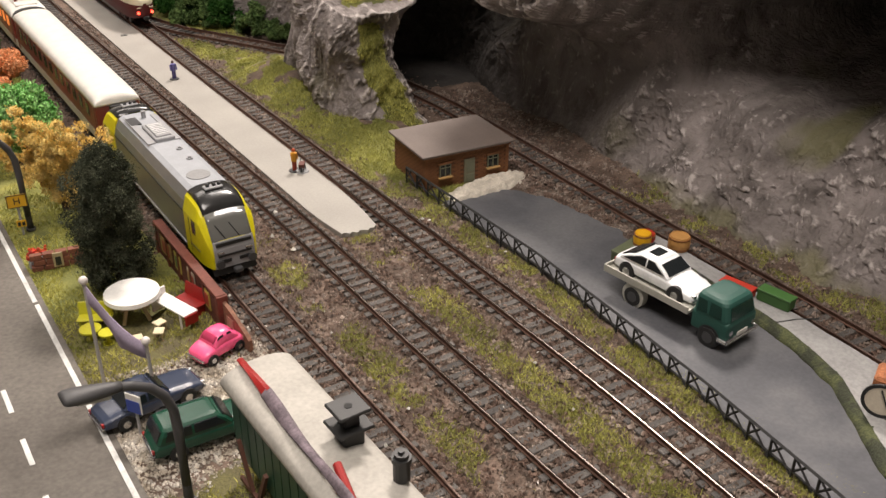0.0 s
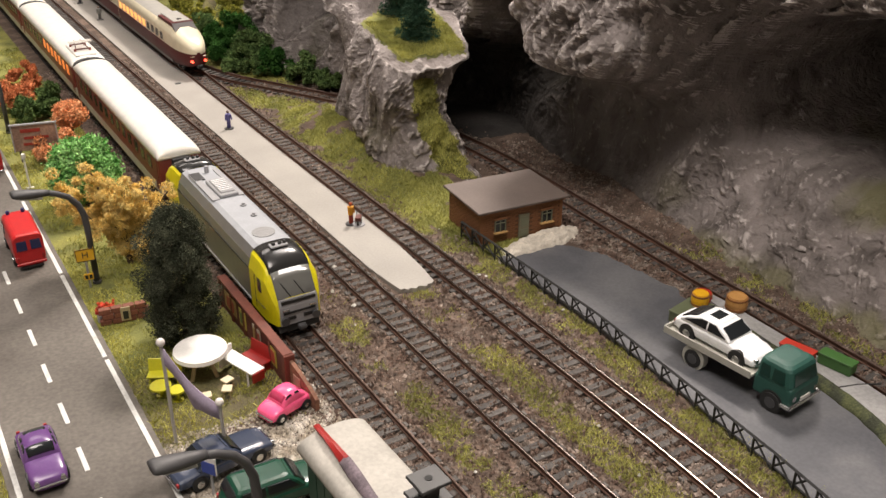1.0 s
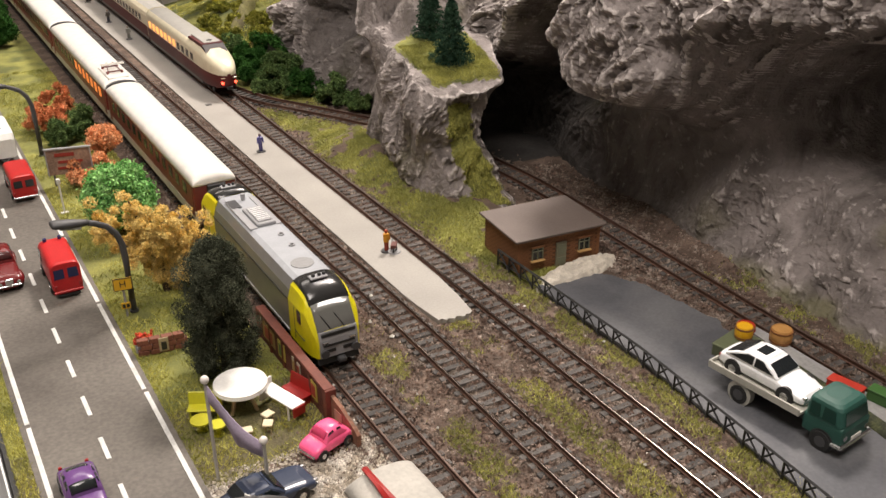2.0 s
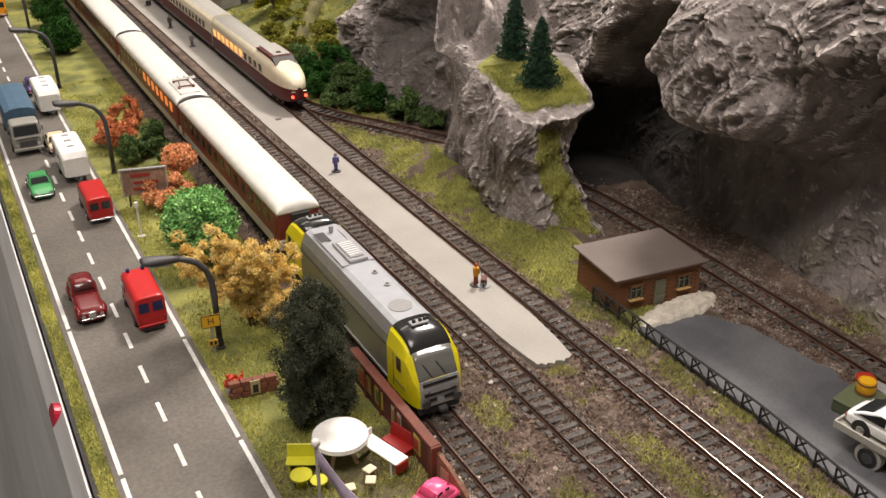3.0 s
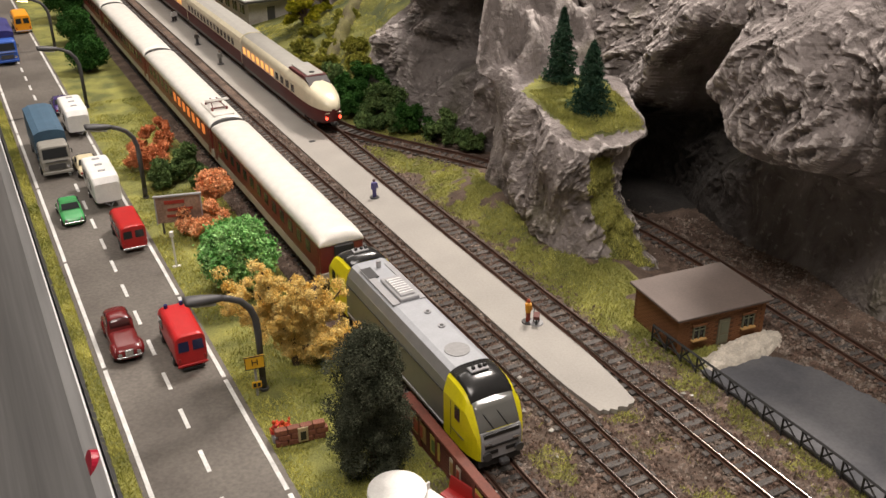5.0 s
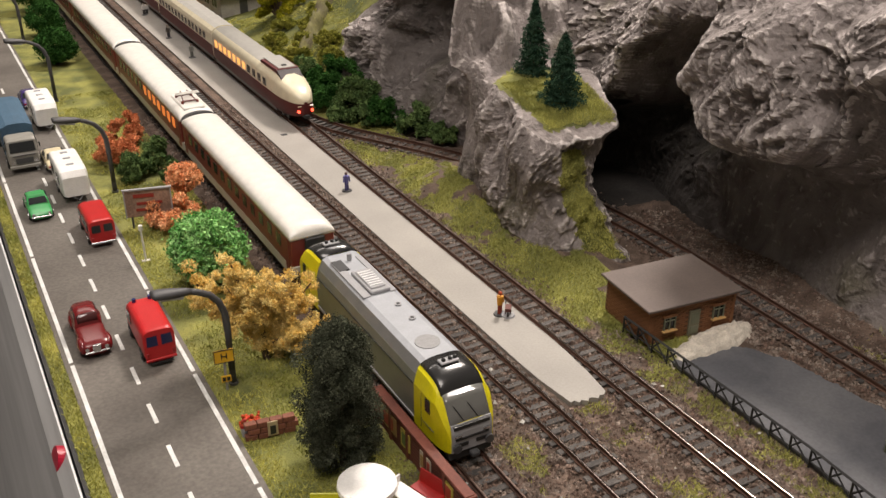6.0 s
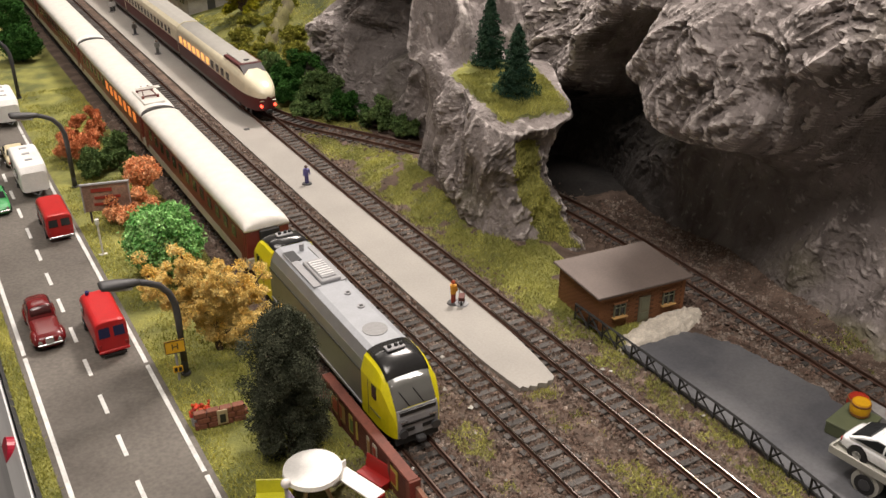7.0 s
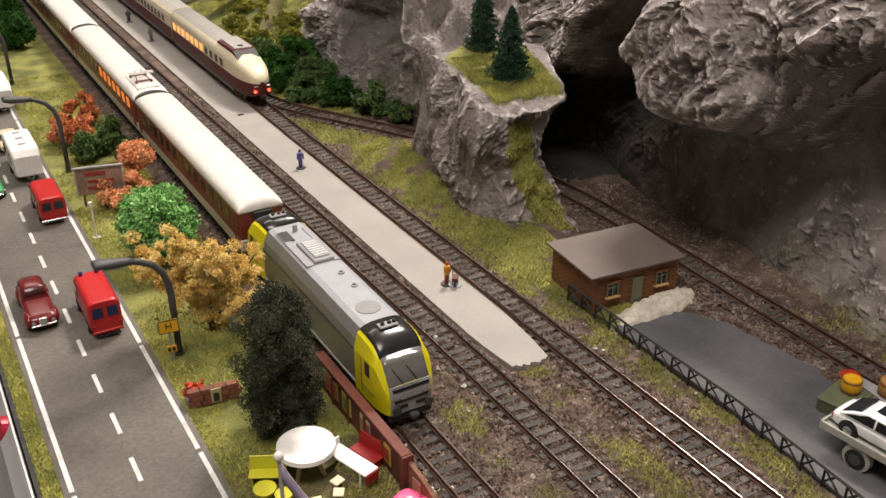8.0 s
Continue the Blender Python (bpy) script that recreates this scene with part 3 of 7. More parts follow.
def paint_and_shade_at(y, z):
    """Black paint, full inside the tunnel; shade painted in where it thins out over the cave's wall, in the two side
    hollows, beyond the crag and on the slope.
    """
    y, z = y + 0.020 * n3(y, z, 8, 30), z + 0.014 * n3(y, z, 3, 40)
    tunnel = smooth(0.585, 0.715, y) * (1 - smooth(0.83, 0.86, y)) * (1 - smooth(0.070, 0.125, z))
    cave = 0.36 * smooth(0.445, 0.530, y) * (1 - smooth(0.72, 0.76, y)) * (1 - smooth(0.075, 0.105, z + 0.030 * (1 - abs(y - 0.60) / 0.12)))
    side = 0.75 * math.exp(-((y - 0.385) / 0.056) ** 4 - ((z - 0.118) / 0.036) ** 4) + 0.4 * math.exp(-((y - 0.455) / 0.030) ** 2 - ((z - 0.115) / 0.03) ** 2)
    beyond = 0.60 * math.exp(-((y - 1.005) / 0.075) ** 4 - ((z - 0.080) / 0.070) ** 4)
    # mottled darkening painted over the leaning foot to dim the light it catches
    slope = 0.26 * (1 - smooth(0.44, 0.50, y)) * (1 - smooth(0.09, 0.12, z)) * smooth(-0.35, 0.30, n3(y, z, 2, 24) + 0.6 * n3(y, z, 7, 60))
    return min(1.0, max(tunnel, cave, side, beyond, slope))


def moss_at(y, z):
    """Olive flock on the leaning foot beside the yard."""
    w = n3(y, z, 5, 30) + 0.6 * n3(y, z, 1, 90)
    band = (1 - smooth(0.002, 0.014, z + 0.010 * w)) * (1 - smooth(0.44, 0.49, y))
    patch = math.exp(-((y - 0.365) / 0.030) ** 2 - ((z - 0.060) / 0.016) ** 2)
    return min(1.0, max(0.6 * band, 0.75 * smooth(0.30, 0.95, patch + 0.6 * w) * smooth(0.1, 0.4, patch)))


paint_and_shade = me.attributes.new("paint_and_shade", "FLOAT", "POINT")
paint_and_shade.data.foreach_set("value", [paint_and_shade_at(v.co.y, v.co.z) for v in me.vertices])
flock = me.attributes.new("flock", "FLOAT", "POINT")
flock.data.foreach_set("value", [moss_at(v.co.y, v.co.z) for v in me.vertices])
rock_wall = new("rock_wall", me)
tagged(rock_wall, "tall grey plaster rock face with pale ridges and dark hollows", "rock face", kind="structure")

# the crag that stands free in front of the tunnel
foot = [(0.296, 0.662), (0.316, 0.646), (0.338, 0.630), (0.352, 0.624), (0.360, 0.640), (0.359, 0.675), (0.353, 0.705), (0.345, 0.740), (0.335, 0.785), (0.330, 0.83), (0.322, 0.846), (0.308, 0.83), (0.297, 0.785), (0.292, 0.735), (0.292, 0.695)]
mid = [(0.290, 0.676), (0.309, 0.664), (0.330, 0.664), (0.341, 0.670), (0.347, 0.680), (0.350, 0.695), (0.351, 0.717), (0.350, 0.755), (0.348, 0.80), (0.350, 0.846), (0.345, 0.860), (0.334, 0.842), (0.310, 0.79), (0.293, 0.74), (0.287, 0.70)]
top = [(0.299, 0.683), (0.310, 0.667), (0.330, 0.666), (0.350, 0.672), (0.367, 0.680), (0.380, 0.700), (0.396, 0.735), (0.412, 0.77), (0.425, 0.82), (0.41, 0.865), (0.350, 0.885), (0.316, 0.852), (0.320, 0.80), (0.309, 0.745), (0.297, 0.71)]
K = 230


def ring(poly, k):
    n = len(poly)
    f = k / K * n
    i, t = int(f) % n, f % 1
    p = [Vector(poly[(i + d) % n]) for d in (-1, 0, 1, 2)]
    return 0.5 * (2 * p[1] + (p[2] - p[0]) * t + (2 * p[0] - 5 * p[1] + 4 * p[2] - p[3]) * t * t + (3 * p[1] - p[0] - 3 * p[2] + p[3]) * t ** 3)


def top_height(x, y):
    return 0.101 + 0.006 * smooth(0.70, 0.78, y) + 0.080 * smooth(0.795, 0.875, y + 0.02 * n3(x, y, 4, 50)) * smooth(0.312, 0.356, x) - 0.007 * (1 - smooth(0.665, 0.70, y)) + 0.003 * n3(x, y, 1, 40)


verts, faces = [], []
LEVELS = 66
centre = Vector((0.335, 0.745))
for j in range(LEVELS + 26):
    for k in range(K):
        if j <= LEVELS:
            h = j / LEVELS
            a, b, c = ring(foot, k), ring(mid, k), ring(top, k)
            p = a.lerp(b, h / 0.55) if h < 0.55 else b.lerp(c, ((h - 0.55) / 0.45) ** 2.6)
            z = -0.004 + h * (top_height(p.x, p.y) + 0.004) - 0.005 * h ** 8
            d = (p - centre).normalized()
            s = crumple(p.x, p.y, z, 11.0) * (1 - 0.6 * smooth(0.9, 1.0, h))
            push = -s * 0.72
            p = p + d * push
            z += 0.004 * noise.noise((p.x * 40, p.y * 40, z * 40)) * (0 if h in (0, 1) else 1)
        else:
            f = (j - LEVELS) / 26
            p = ring(top, k).lerp(Vector((0.350, 0.755)), f)
            z = top_height(p.x, p.y) - 0.005 * (1 - f) ** 3 + 0.0018 * noise.noise((p.x * 120, p.y * 120, 3)) + 0.002 * (1 - f) * noise.noise((p.x * 60, p.y * 60, 7))
            z -= crumple(p.x, p.y, z, 11.0) * 0.9 * smooth(0.785, 0.815, p.y)
        verts.append((p.x, p.y, z))
for j in range(LEVELS + 25):
    for k in range(K):
        faces.append((j * K + k, j * K + (k + 1) % K, (j + 1) * K + (k + 1) % K, (j + 1) * K + k))
me = bpy.data.meshes.new("crag")
me.from_pydata(verts, [], faces)
me.materials.append(ROCK)
me.materials.append(TURF)


def on_strip(j, k):
    f = k / K * 15 + 0.35 * noise.noise((k * 0.12, j * 0.12, 2)) + 0.2 * noise.noise((k * 0.4, j * 0.4, 5))
    h = j / LEVELS
    return 0.06 < h < 0.88 and 0.55 + 0.85 * (1 - h) < f < 1.85 + 0.95 * (1 - h)


def on_ledge(c):
    if c.z > 0.088 and c.y < 0.790 + 0.01 * n3(c.x, c.y, 2, 60) and 0.306 + 0.16 * max(0, c.y - 0.70) < c.x < 0.372 + 0.3 * (c.y - 0.70) and c.y > 0.684 + 0.006 * n3(c.x, c.y, 7, 90):
        return True
    return False


for i, p in enumerate(me.polygons):
    p.use_smooth = p.center.z > 0.088 and p.normal.z > 0.5
    if (on_ledge(p.center) and p.normal.z > 0.3) or on_strip(i // K, i % K):
        p.material_index = 1
tufts = [(p.center.copy(), p.normal.copy()) for p in me.polygons if p.material_index == 1 and p.center.z < 0.088]
crag = new("crag", me)
tagged(crag, "free-standing grey rock crag with a grassy ledge beside the tunnel", "rock", kind="structure")

# far rock behind the yellow trees and the mossy ridge on the slope before it
bm = bmesh.new()
bmesh.ops.create_uvsphere(bm, u_segments=90, v_segments=70, radius=1.0)
for v in bm.verts:
    n = v.co.copy()
    at = Vector((0.432 + n.x * 0.060, 1.530 + n.y * 0.062, 0.02 + n.z * 0.165))
    v.co = at - n * crumple(at.x, at.y, at.z, 31.0) * 0.8
far_rock = link_mesh("rock_outcrop", bm, ROCK)
tagged(far_rock, "pale grey rock outcrop behind the yellow trees", "rock", kind="structure")
secs = []
for k in range(40):
    f = k / 39
    cx, cy = 0.322 + 0.150 * f, 1.232 + 0.205 * f
    base = ground_z(cx, cy)
    w = 0.0090 * (0.55 + 0.45 * math.sin(math.pi * min(1, 0.12 + f))) + 0.002 * n3(cx, cy, 2, 70)
    ring_r = []
    for i in range(12):
        a = math.pi * i / 11
        r = w * (1 + 0.40 * n3(cx, cy, i * 0.01, 75) + 0.2 * n3(cx, cy, i, 160))
        ring_r.append((cx - 0.81 * r * math.cos(a), cy + 0.59 * r * math.cos(a), base - 0.004 + 2.4 * r * math.sin(a)))
    secs.append(ring_r)
ridge = link_mesh("mossy_ridge", loft(secs), DARK_TURF, smooth=True)
tagged(ridge, "olive mossy ridge running up the far slope", "bank", kind="structure")


# ---- trains ----
def wheel_set(parent, y, z=0.0052, half=0.0082, r=0.0052):
    part("wheel_set", rods(((-half, y, z), (half, y, z), 0.0012), ((-half - 0.0008, y, z), (-half + 0.0014, y, z), r), ((half - 0.0014, y, z), (half + 0.0008, y, z), r), seg=14), DGREY, parent)


def bogie(parent, y, span=0.030, wheels=2):
    fr = part("bogie", boxes((-0.0115, y, 0.0075, 0.0022, span + 0.010, 0.0038), (0.0115, y, 0.0075, 0.0022, span + 0.010, 0.0038), (0, y, 0.008, 0.022, 0.006, 0.003), bevel=0.0004), BLACK, parent)
    for k in range(wheels):
        yy = -span / 2 + span * k / (wheels - 1)
        wheel_set(parent, y + yy)
        for sx in (-1, 1):
            part("axle_box", boxes((sx * 0.0132, y + yy, 0.0066, 0.0018, 0.0042, 0.0036), bevel=0.0004), DGREY, parent)


def buffers(parent, y, way, z=0.012):
    part("buffer_beam", boxes((0, y, z, 0.027, 0.0016, 0.0042), bevel=0.0003), BLACK, parent)
    for x in (-0.0098, 0.0098):
        part("buffer", rods(((x, y, z), (x, y + way * 0.0042, z), 0.0011), ((x, y + way * 0.0042, z), (x, y + way * 0.0055, z), 0.0026), seg=12), DGREY, parent)


def locomotive(x, y):
    lo = thing("diesel_locomotive", "yellow and grey diesel locomotive with silver roof at the train's head", "locomotive", x, y, RAIL_TOP - 0.0005)
    e = 0.1035
    side = [(-0.0165, 0.0095), (-0.0168, 0.012), (-0.0168, 0.0335), (-0.0152, 0.0395), (0.0152, 0.0395), (0.0168, 0.0335), (0.0168, 0.012), (0.0165, 0.0095)]
    body = part("body", prism(side, -0.0715, 0.0655, "y"), GREY, lo)
    part("sill", boxes((-0.0171, -0.003, 0.0125, 0.0006, 0.136, 0.0010), (0.0171, -0.003, 0.0125, 0.0006, 0.136, 0.0010)), LGREY, body, "pale lower line")
    part("groove", boxes((-0.0170, -0.003, 0.0342, 0.0005, 0.136, 0.0005), (0.0170, -0.003, 0.0342, 0.0005, 0.136, 0.0005)), BLACK, body)
    up = [(-0.0153, 0.0390), (-0.0122, 0.0452), (-0.0090, 0.0468), (0.0090, 0.0468), (0.0122, 0.0452), (0.0153, 0.0390)]
    roof = part("roof", prism(up, -0.0715, 0.0655, "y"), [paint("mid_grey_chamfer", (0.20, 0.20, 0.195), 0.35), paint("silver_blue_roof", (0.36, 0.375, 0.40), 0.38)], lo, "silver-grey roof with darker chamfers")
    for p in roof.data.polygons:
        p.material_index = 1 if p.normal.z > 0.8 else 0
    for s in (-1, 1):
        rows = ((-e - 0.0015, 0.0200, 0.0128), (-e, 0.0255, 0.0140), (-e + 0.003, 0.0305, 0.0152), (-e + 0.006, 0.0352, 0.0159), (-e + 0.009, 0.0395, 0.0163), (-e + 0.0115, 0.0426, 0.0166), (-e + 0.0145, 0.0450, 0.0167), (-e + 0.0185, 0.0465, 0.0168), (-e + 0.024, 0.0473, 0.0168), (-0.0715 if s == 1 else -0.0655, 0.0475, 0.0168))

        def over(row, half, lift):
            """Rounded top of the cab at one station, out to half its width."""
            yy, zt, w = row
            zs = min(zt - 0.0035, 0.0345)
            pts_ = []
            for k in range(15):
                u = -half + 2 * half * k / 14
                f = min(1.0, abs(u) / w)
                pts_.append((u, yy if s == 1 else -yy, zs + (zt - zs) * (1 - f ** 3.2) ** (1 / 2.4) + lift))
            return pts_
        secs = []
        for row in rows:
            yy, zt, w = row
            secs.append([(-w, yy if s == 1 else -yy, 0.0085)] + over(row, w, 0) + [(w, yy if s == 1 else -yy, 0.0085)])
        cab = part("cab", loft(secs), YELLOW, lo, "yellow driver's cab")
        f = -s

        def yz(pts):
            return [(s * p, q) for p, q in pts]

        def skin(name, lo_, hi_, half, material, label=""):
            secs_ = []
            for row in rows[lo_:hi_]:
                hw = min(half, row[2] - 0.0018)
                secs_.append(over(row, hw, 0.0004) + over(row, hw, -0.0008)[::-1])
            return part(name, loft(secs_), material, cab, label, smooth=True)
        # glass colour lifted to grey, painting in part of its bright reflection
        skin("windscreen", 1, 5, 0.0122, paint("windscreen_grey_reflection", (0.13, 0.13, 0.12), 0.08, 0, 0.02, 0, coat=1.0))
        skin("cab_roof", 4, 10, 0.0128, paint("glossy_black_cab_roof", (0.022, 0.022, 0.022), 0.2), "glossy black cab roof")
        bm = bmesh.new()
        for x2 in (-0.0040, 0.0045):
            rod(bm, (x2, s * (-e - 0.0006), 0.0262), (x2 - 0.004, s * (-e + 0.0042), 0.0335), 0.0003)
        part("wiper", bm, BLACK, cab)
        part("nose_panel", prism(yz([(-e - 0.0022, 0.0086), (-e - 0.0020, 0.0205), (-e - 0.0006, 0.0252), (-e + 0.001, 0.0250), (-e + 0.001, 0.0086)]), -0.0122, 0.0122), LGREY, cab, "grey nose panel")
        part("nose_grille", boxes((0, s * (-e - 0.0013), 0.0235, 0.0215, 0.0016, 0.0022), (0, s * (-e - 0.0023), 0.0165, 0.020, 0.0008, 0.0012), (-0.0065, s * (-e - 0.0023), 0.0128, 0.008, 0.0008, 0.0020), (0.0065, s * (-e - 0.0023), 0.0128, 0.008, 0.0008, 0.0020)), BLACK, cab)
        for x2 in (-0.0086, 0.0086):
            part("headlight", boxes((x2, s * (-e - 0.0026), 0.0188, 0.0042, 0.0010, 0.0017), bevel=0.0003), CHROME, cab)
            part("side_window", boxes((x2 * 1.955, s * (-e + 0.0165), 0.0292, 0.0006, 0.0052, 0.0085), bevel=0.0002), GLASS, cab)
            part("cab_door", boxes((x2 * 1.955, s * (-e + 0.0235), 0.0225, 0.0005, 0.0002, 0.022), (x2 * 1.955, s * (-e + 0.0165), 0.0165, 0.0005, 0.014, 0.0002)), DGREY, cab)
        part("roof_plate", boxes((0.000, s * -0.0795, 0.0484, 0.011, 0.0055, 0.0012), bevel=0.0003), LGREY, lo)
        bm = bmesh.new()
        for x2 in (-0.003, 0.001, 0.004):
            ball(bm, (x2, s * -0.0795, 0.0496), 0.0013, seg=8)
        part("horn", bm, BLACK, lo, smooth=True)
        buffers(lo, s * -(e - 0.001), -s)
        part("snow_plough", prism([(s * -(e + 0.001), 0.0035), (s * -(e - 0.001), 0.0085), (s * -(e - 0.005), 0.0085), (s * -(e - 0.004), 0.0035)], -0.013, 0.013), BLACK, lo)
        part("coupling", boxes((0, s * -(e + 0.005), 0.0070, 0.0050, 0.004, 0.0030), bevel=0.0006), DGREY, lo)
    fan = bmesh.new()
    rod(fan, (0, -0.056, 0.0464), (0, -0.056, 0.0472), 0.0072, seg=28)
    part("roof_fan_grille", fan, mat("fan_mesh_grey", (0.25, 0.25, 0.25), 0.5, 0, 0.1), lo)
    for yy in (-0.030, -0.012):
        part("roof_vent", rods(((0.004, yy, 0.0466), (0.004, yy, 0.0477), 0.0021), seg=18), LGREY, lo)
    for yy in (-0.030, -0.012):
        part("vent_hole", rods(((0.004, yy, 0.0474), (0.004, yy, 0.0479), 0.0011), seg=12), BLACK, lo)
    part("exhaust_hood", boxes((0.001, 0.020, 0.0480, 0.013, 0.030, 0.0025), (0.001, 0.020, 0.0496, 0.010, 0.024, 0.0012), bevel=0.0005), LGREY, lo)
    bm = bmesh.new()
    for k in range(7):
        box(bm, 0.001, 0.011 + 0.003 * k, 0.0503, 0.009, 0.0012, 0.0005)
    part("exhaust_slats", bm, paint("white_slats", (0.7, 0.7, 0.7)), lo)
    part("roof_hatch", boxes((-0.0085, 0.030, 0.0471, 0.005, 0.052, 0.0008), (0.009, 0.030, 0.0471, 0.004, 0.052, 0.0008), bevel=0.0002), LGREY, lo)
    part("roof_grille", boxes((-0.007, 0.048, 0.0474, 0.007, 0.014, 0.0007)), DGREY, lo)
    part("exhaust_pipe", rods(((0.002, 0.054, 0.0465), (0.002, 0.054, 0.0515), 0.0016), seg=10), LGREY, lo)
    part("fuel_tank", boxes((0, 0, 0.0065, 0.027, 0.048, 0.0075), bevel=0.0012), BLACK, lo)
    part("underframe", boxes((0, 0, 0.0095, 0.029, 0.190, 0.002)), BLACK, lo)
    bogie(lo, -0.060, 0.036, 3)
    bogie(lo, 0.060, 0.036, 3)
    return lo


def coach_roof(half, z0, top, L, name, material, parent, dome=0.009):
    secs = []
    bend = [(d, 0.08 + 0.92 * math.sqrt(1 - (1 - d) ** 2)) for d in (0, 0.04, 0.12, 0.25, 0.45, 0.7, 1.0)]
    stations = [(-L / 2 + d * dome, f) for d, f in bend] + [(L / 2 - d * dome, f) for d, f in bend[::-1]]
    for yy, f in stations:
        ringp = [(-half, yy, z0)]
        for k in range(17):
            a = math.pi * (1 - k / 16)
            ringp.append((math.cos(a) * half * (0.999 if abs(math.cos(a)) > 0.99 else 1), yy, z0 + 0.0015 + (top - z0 - 0.0015) * f * math.sin(a) ** 0.75))
        ringp.append((half, yy, z0))
        secs.append(ringp)
    return part(name, loft(secs), material, parent, smooth=True)


def coach(x, y, lit=False, panto=False):
    L = 0.2765
    label = "wine-red and beige passenger coach with a cream-white roof"
    if lit:
        label = "wine-red coach with lit orange windows and a roof pantograph"
    c = thing("passenger_coach", label, "railway coach", x, y, RAIL_TOP - 0.0005, group="coaches of the passenger train")
    body = part("body", boxes((0, 0, 0.0280, 0.0325, L - 0.003, 0.0220), bevel=0.0006), COACH_RED, c)
    part("lower_body", boxes((0, 0, 0.0140, 0.0327, L - 0.001, 0.0085), bevel=0.0006), BEIGE, c, "beige lower panels")
    coach_roof(0.0167, 0.0385, 0.0480, L - 0.002, "roof", ROOF_WHITE, c, 0.011)
    # added dark slab that draws the shadowed gap behind the roof
    arc = [(0.0160 * math.cos(math.pi * k / 12), 0.0395 + 0.0080 * math.sin(math.pi * k / 12) ** 0.75) for k in range(13)]
    part("end_seal", prism(arc, L / 2 - 0.0016, L / 2 + 0.0022, "y"), DGREY, c, "dark arc standing for the shaded gap between coach roofs")
    win = LIT if lit else GLASS
    n = 13
    for k in range(n):
        yy = -L / 2 + 0.026 + k * (L - 0.052) / (n - 1)
        for s in (-1, 1):
            w = part("window", boxes((s * 0.0163, yy, 0.0305, 0.0006, 0.0088, 0.0090), bevel=0.0002), win if k < 7 else GLASS, c)
    for s in (-1, 1):
        part("door", boxes((s * 0.0163, -L / 2 + 0.009, 0.0250, 0.0006, 0.0075, 0.024), bevel=0.0002), COACH_RED, c)
        part("door", boxes((s * 0.0163, L / 2 - 0.009, 0.0250, 0.0006, 0.0075, 0.024), bevel=0.0002), COACH_RED, c)
        part("gangway", boxes((0.001, s * (L / 2 + 0.0002), 0.0275, 0.0150, 0.0022, 0.0225), bevel=0.0008), BLACK, c, "black rubber gangway")
        part("tail_lamp", rods(((-0.0125, s * L / 2 - s * 0.0006, 0.0135), (-0.0125, s * L / 2 + s * 0.0006, 0.0135), 0.0012), seg=10), CHROME, c)
        buffers(c, s * (L / 2 - 0.0018), s, 0.0112)
    part("underframe", boxes((0, 0, 0.0098, 0.026, L - 0.01, 0.002), (-0.006, 0.02, 0.007, 0.012, 0.05, 0.005), (0.006, -0.03, 0.007, 0.012, 0.03, 0.005)), BLACK, c)
    bogie(c, -L / 2 + 0.045)
    bogie(c, L / 2 - 0.045)
    if panto:
        yy = -L / 2 + 0.034
        part("roof_well", boxes((0, yy - 0.004, 0.0468, 0.020, 0.046, 0.0028), bevel=0.0008), ROOF_WHITE, c)
        p = part("pantograph", rods(((-0.008, yy - 0.012, 0.0500), (0.008, yy - 0.012, 0.0500), 0.0008), ((-0.008, yy + 0.008, 0.0500), (0.008, yy + 0.008, 0.0500), 0.0008),
                 ((-0.006, yy - 0.012, 0.0500), (-0.003, yy + 0.008, 0.0540), 0.0006), ((0.006, yy - 0.012, 0.0500), (0.003, yy + 0.008, 0.0540), 0.0006),
                 ((-0.003, yy + 0.008, 0.0540), (-0.004, yy - 0.008, 0.0560), 0.0005), ((0.003, yy + 0.008, 0.0540), (0.004, yy - 0.008, 0.0560), 0.0005), seg=6), paint("brown_red_frame", (0.10, 0.02, 0.015)), c)
        part("contact_strip", rods(((-0.011, yy - 0.008, 0.0560), (0.011, yy - 0.008, 0.0560), 0.0007), ((-0.011, yy - 0.004, 0.0560), (0.011, yy - 0.004, 0.0560), 0.0007), seg=6), ROOF_WHITE, p)
        bm = bmesh.new()
        for xx in (-0.007, 0.007):
            for dy in (-0.013, 0.009):
                rod(bm, (xx, yy + dy, 0.048), (xx, yy + dy, 0.0503), 0.0012)
        part("insulator", bm, COACH_RED, c)
    return c


locomotive(T1, 0.5915)
for k in range(6):
    coach(T1, 0.8415 + 0.281 * k, lit=k == 1, panto=k == 1)


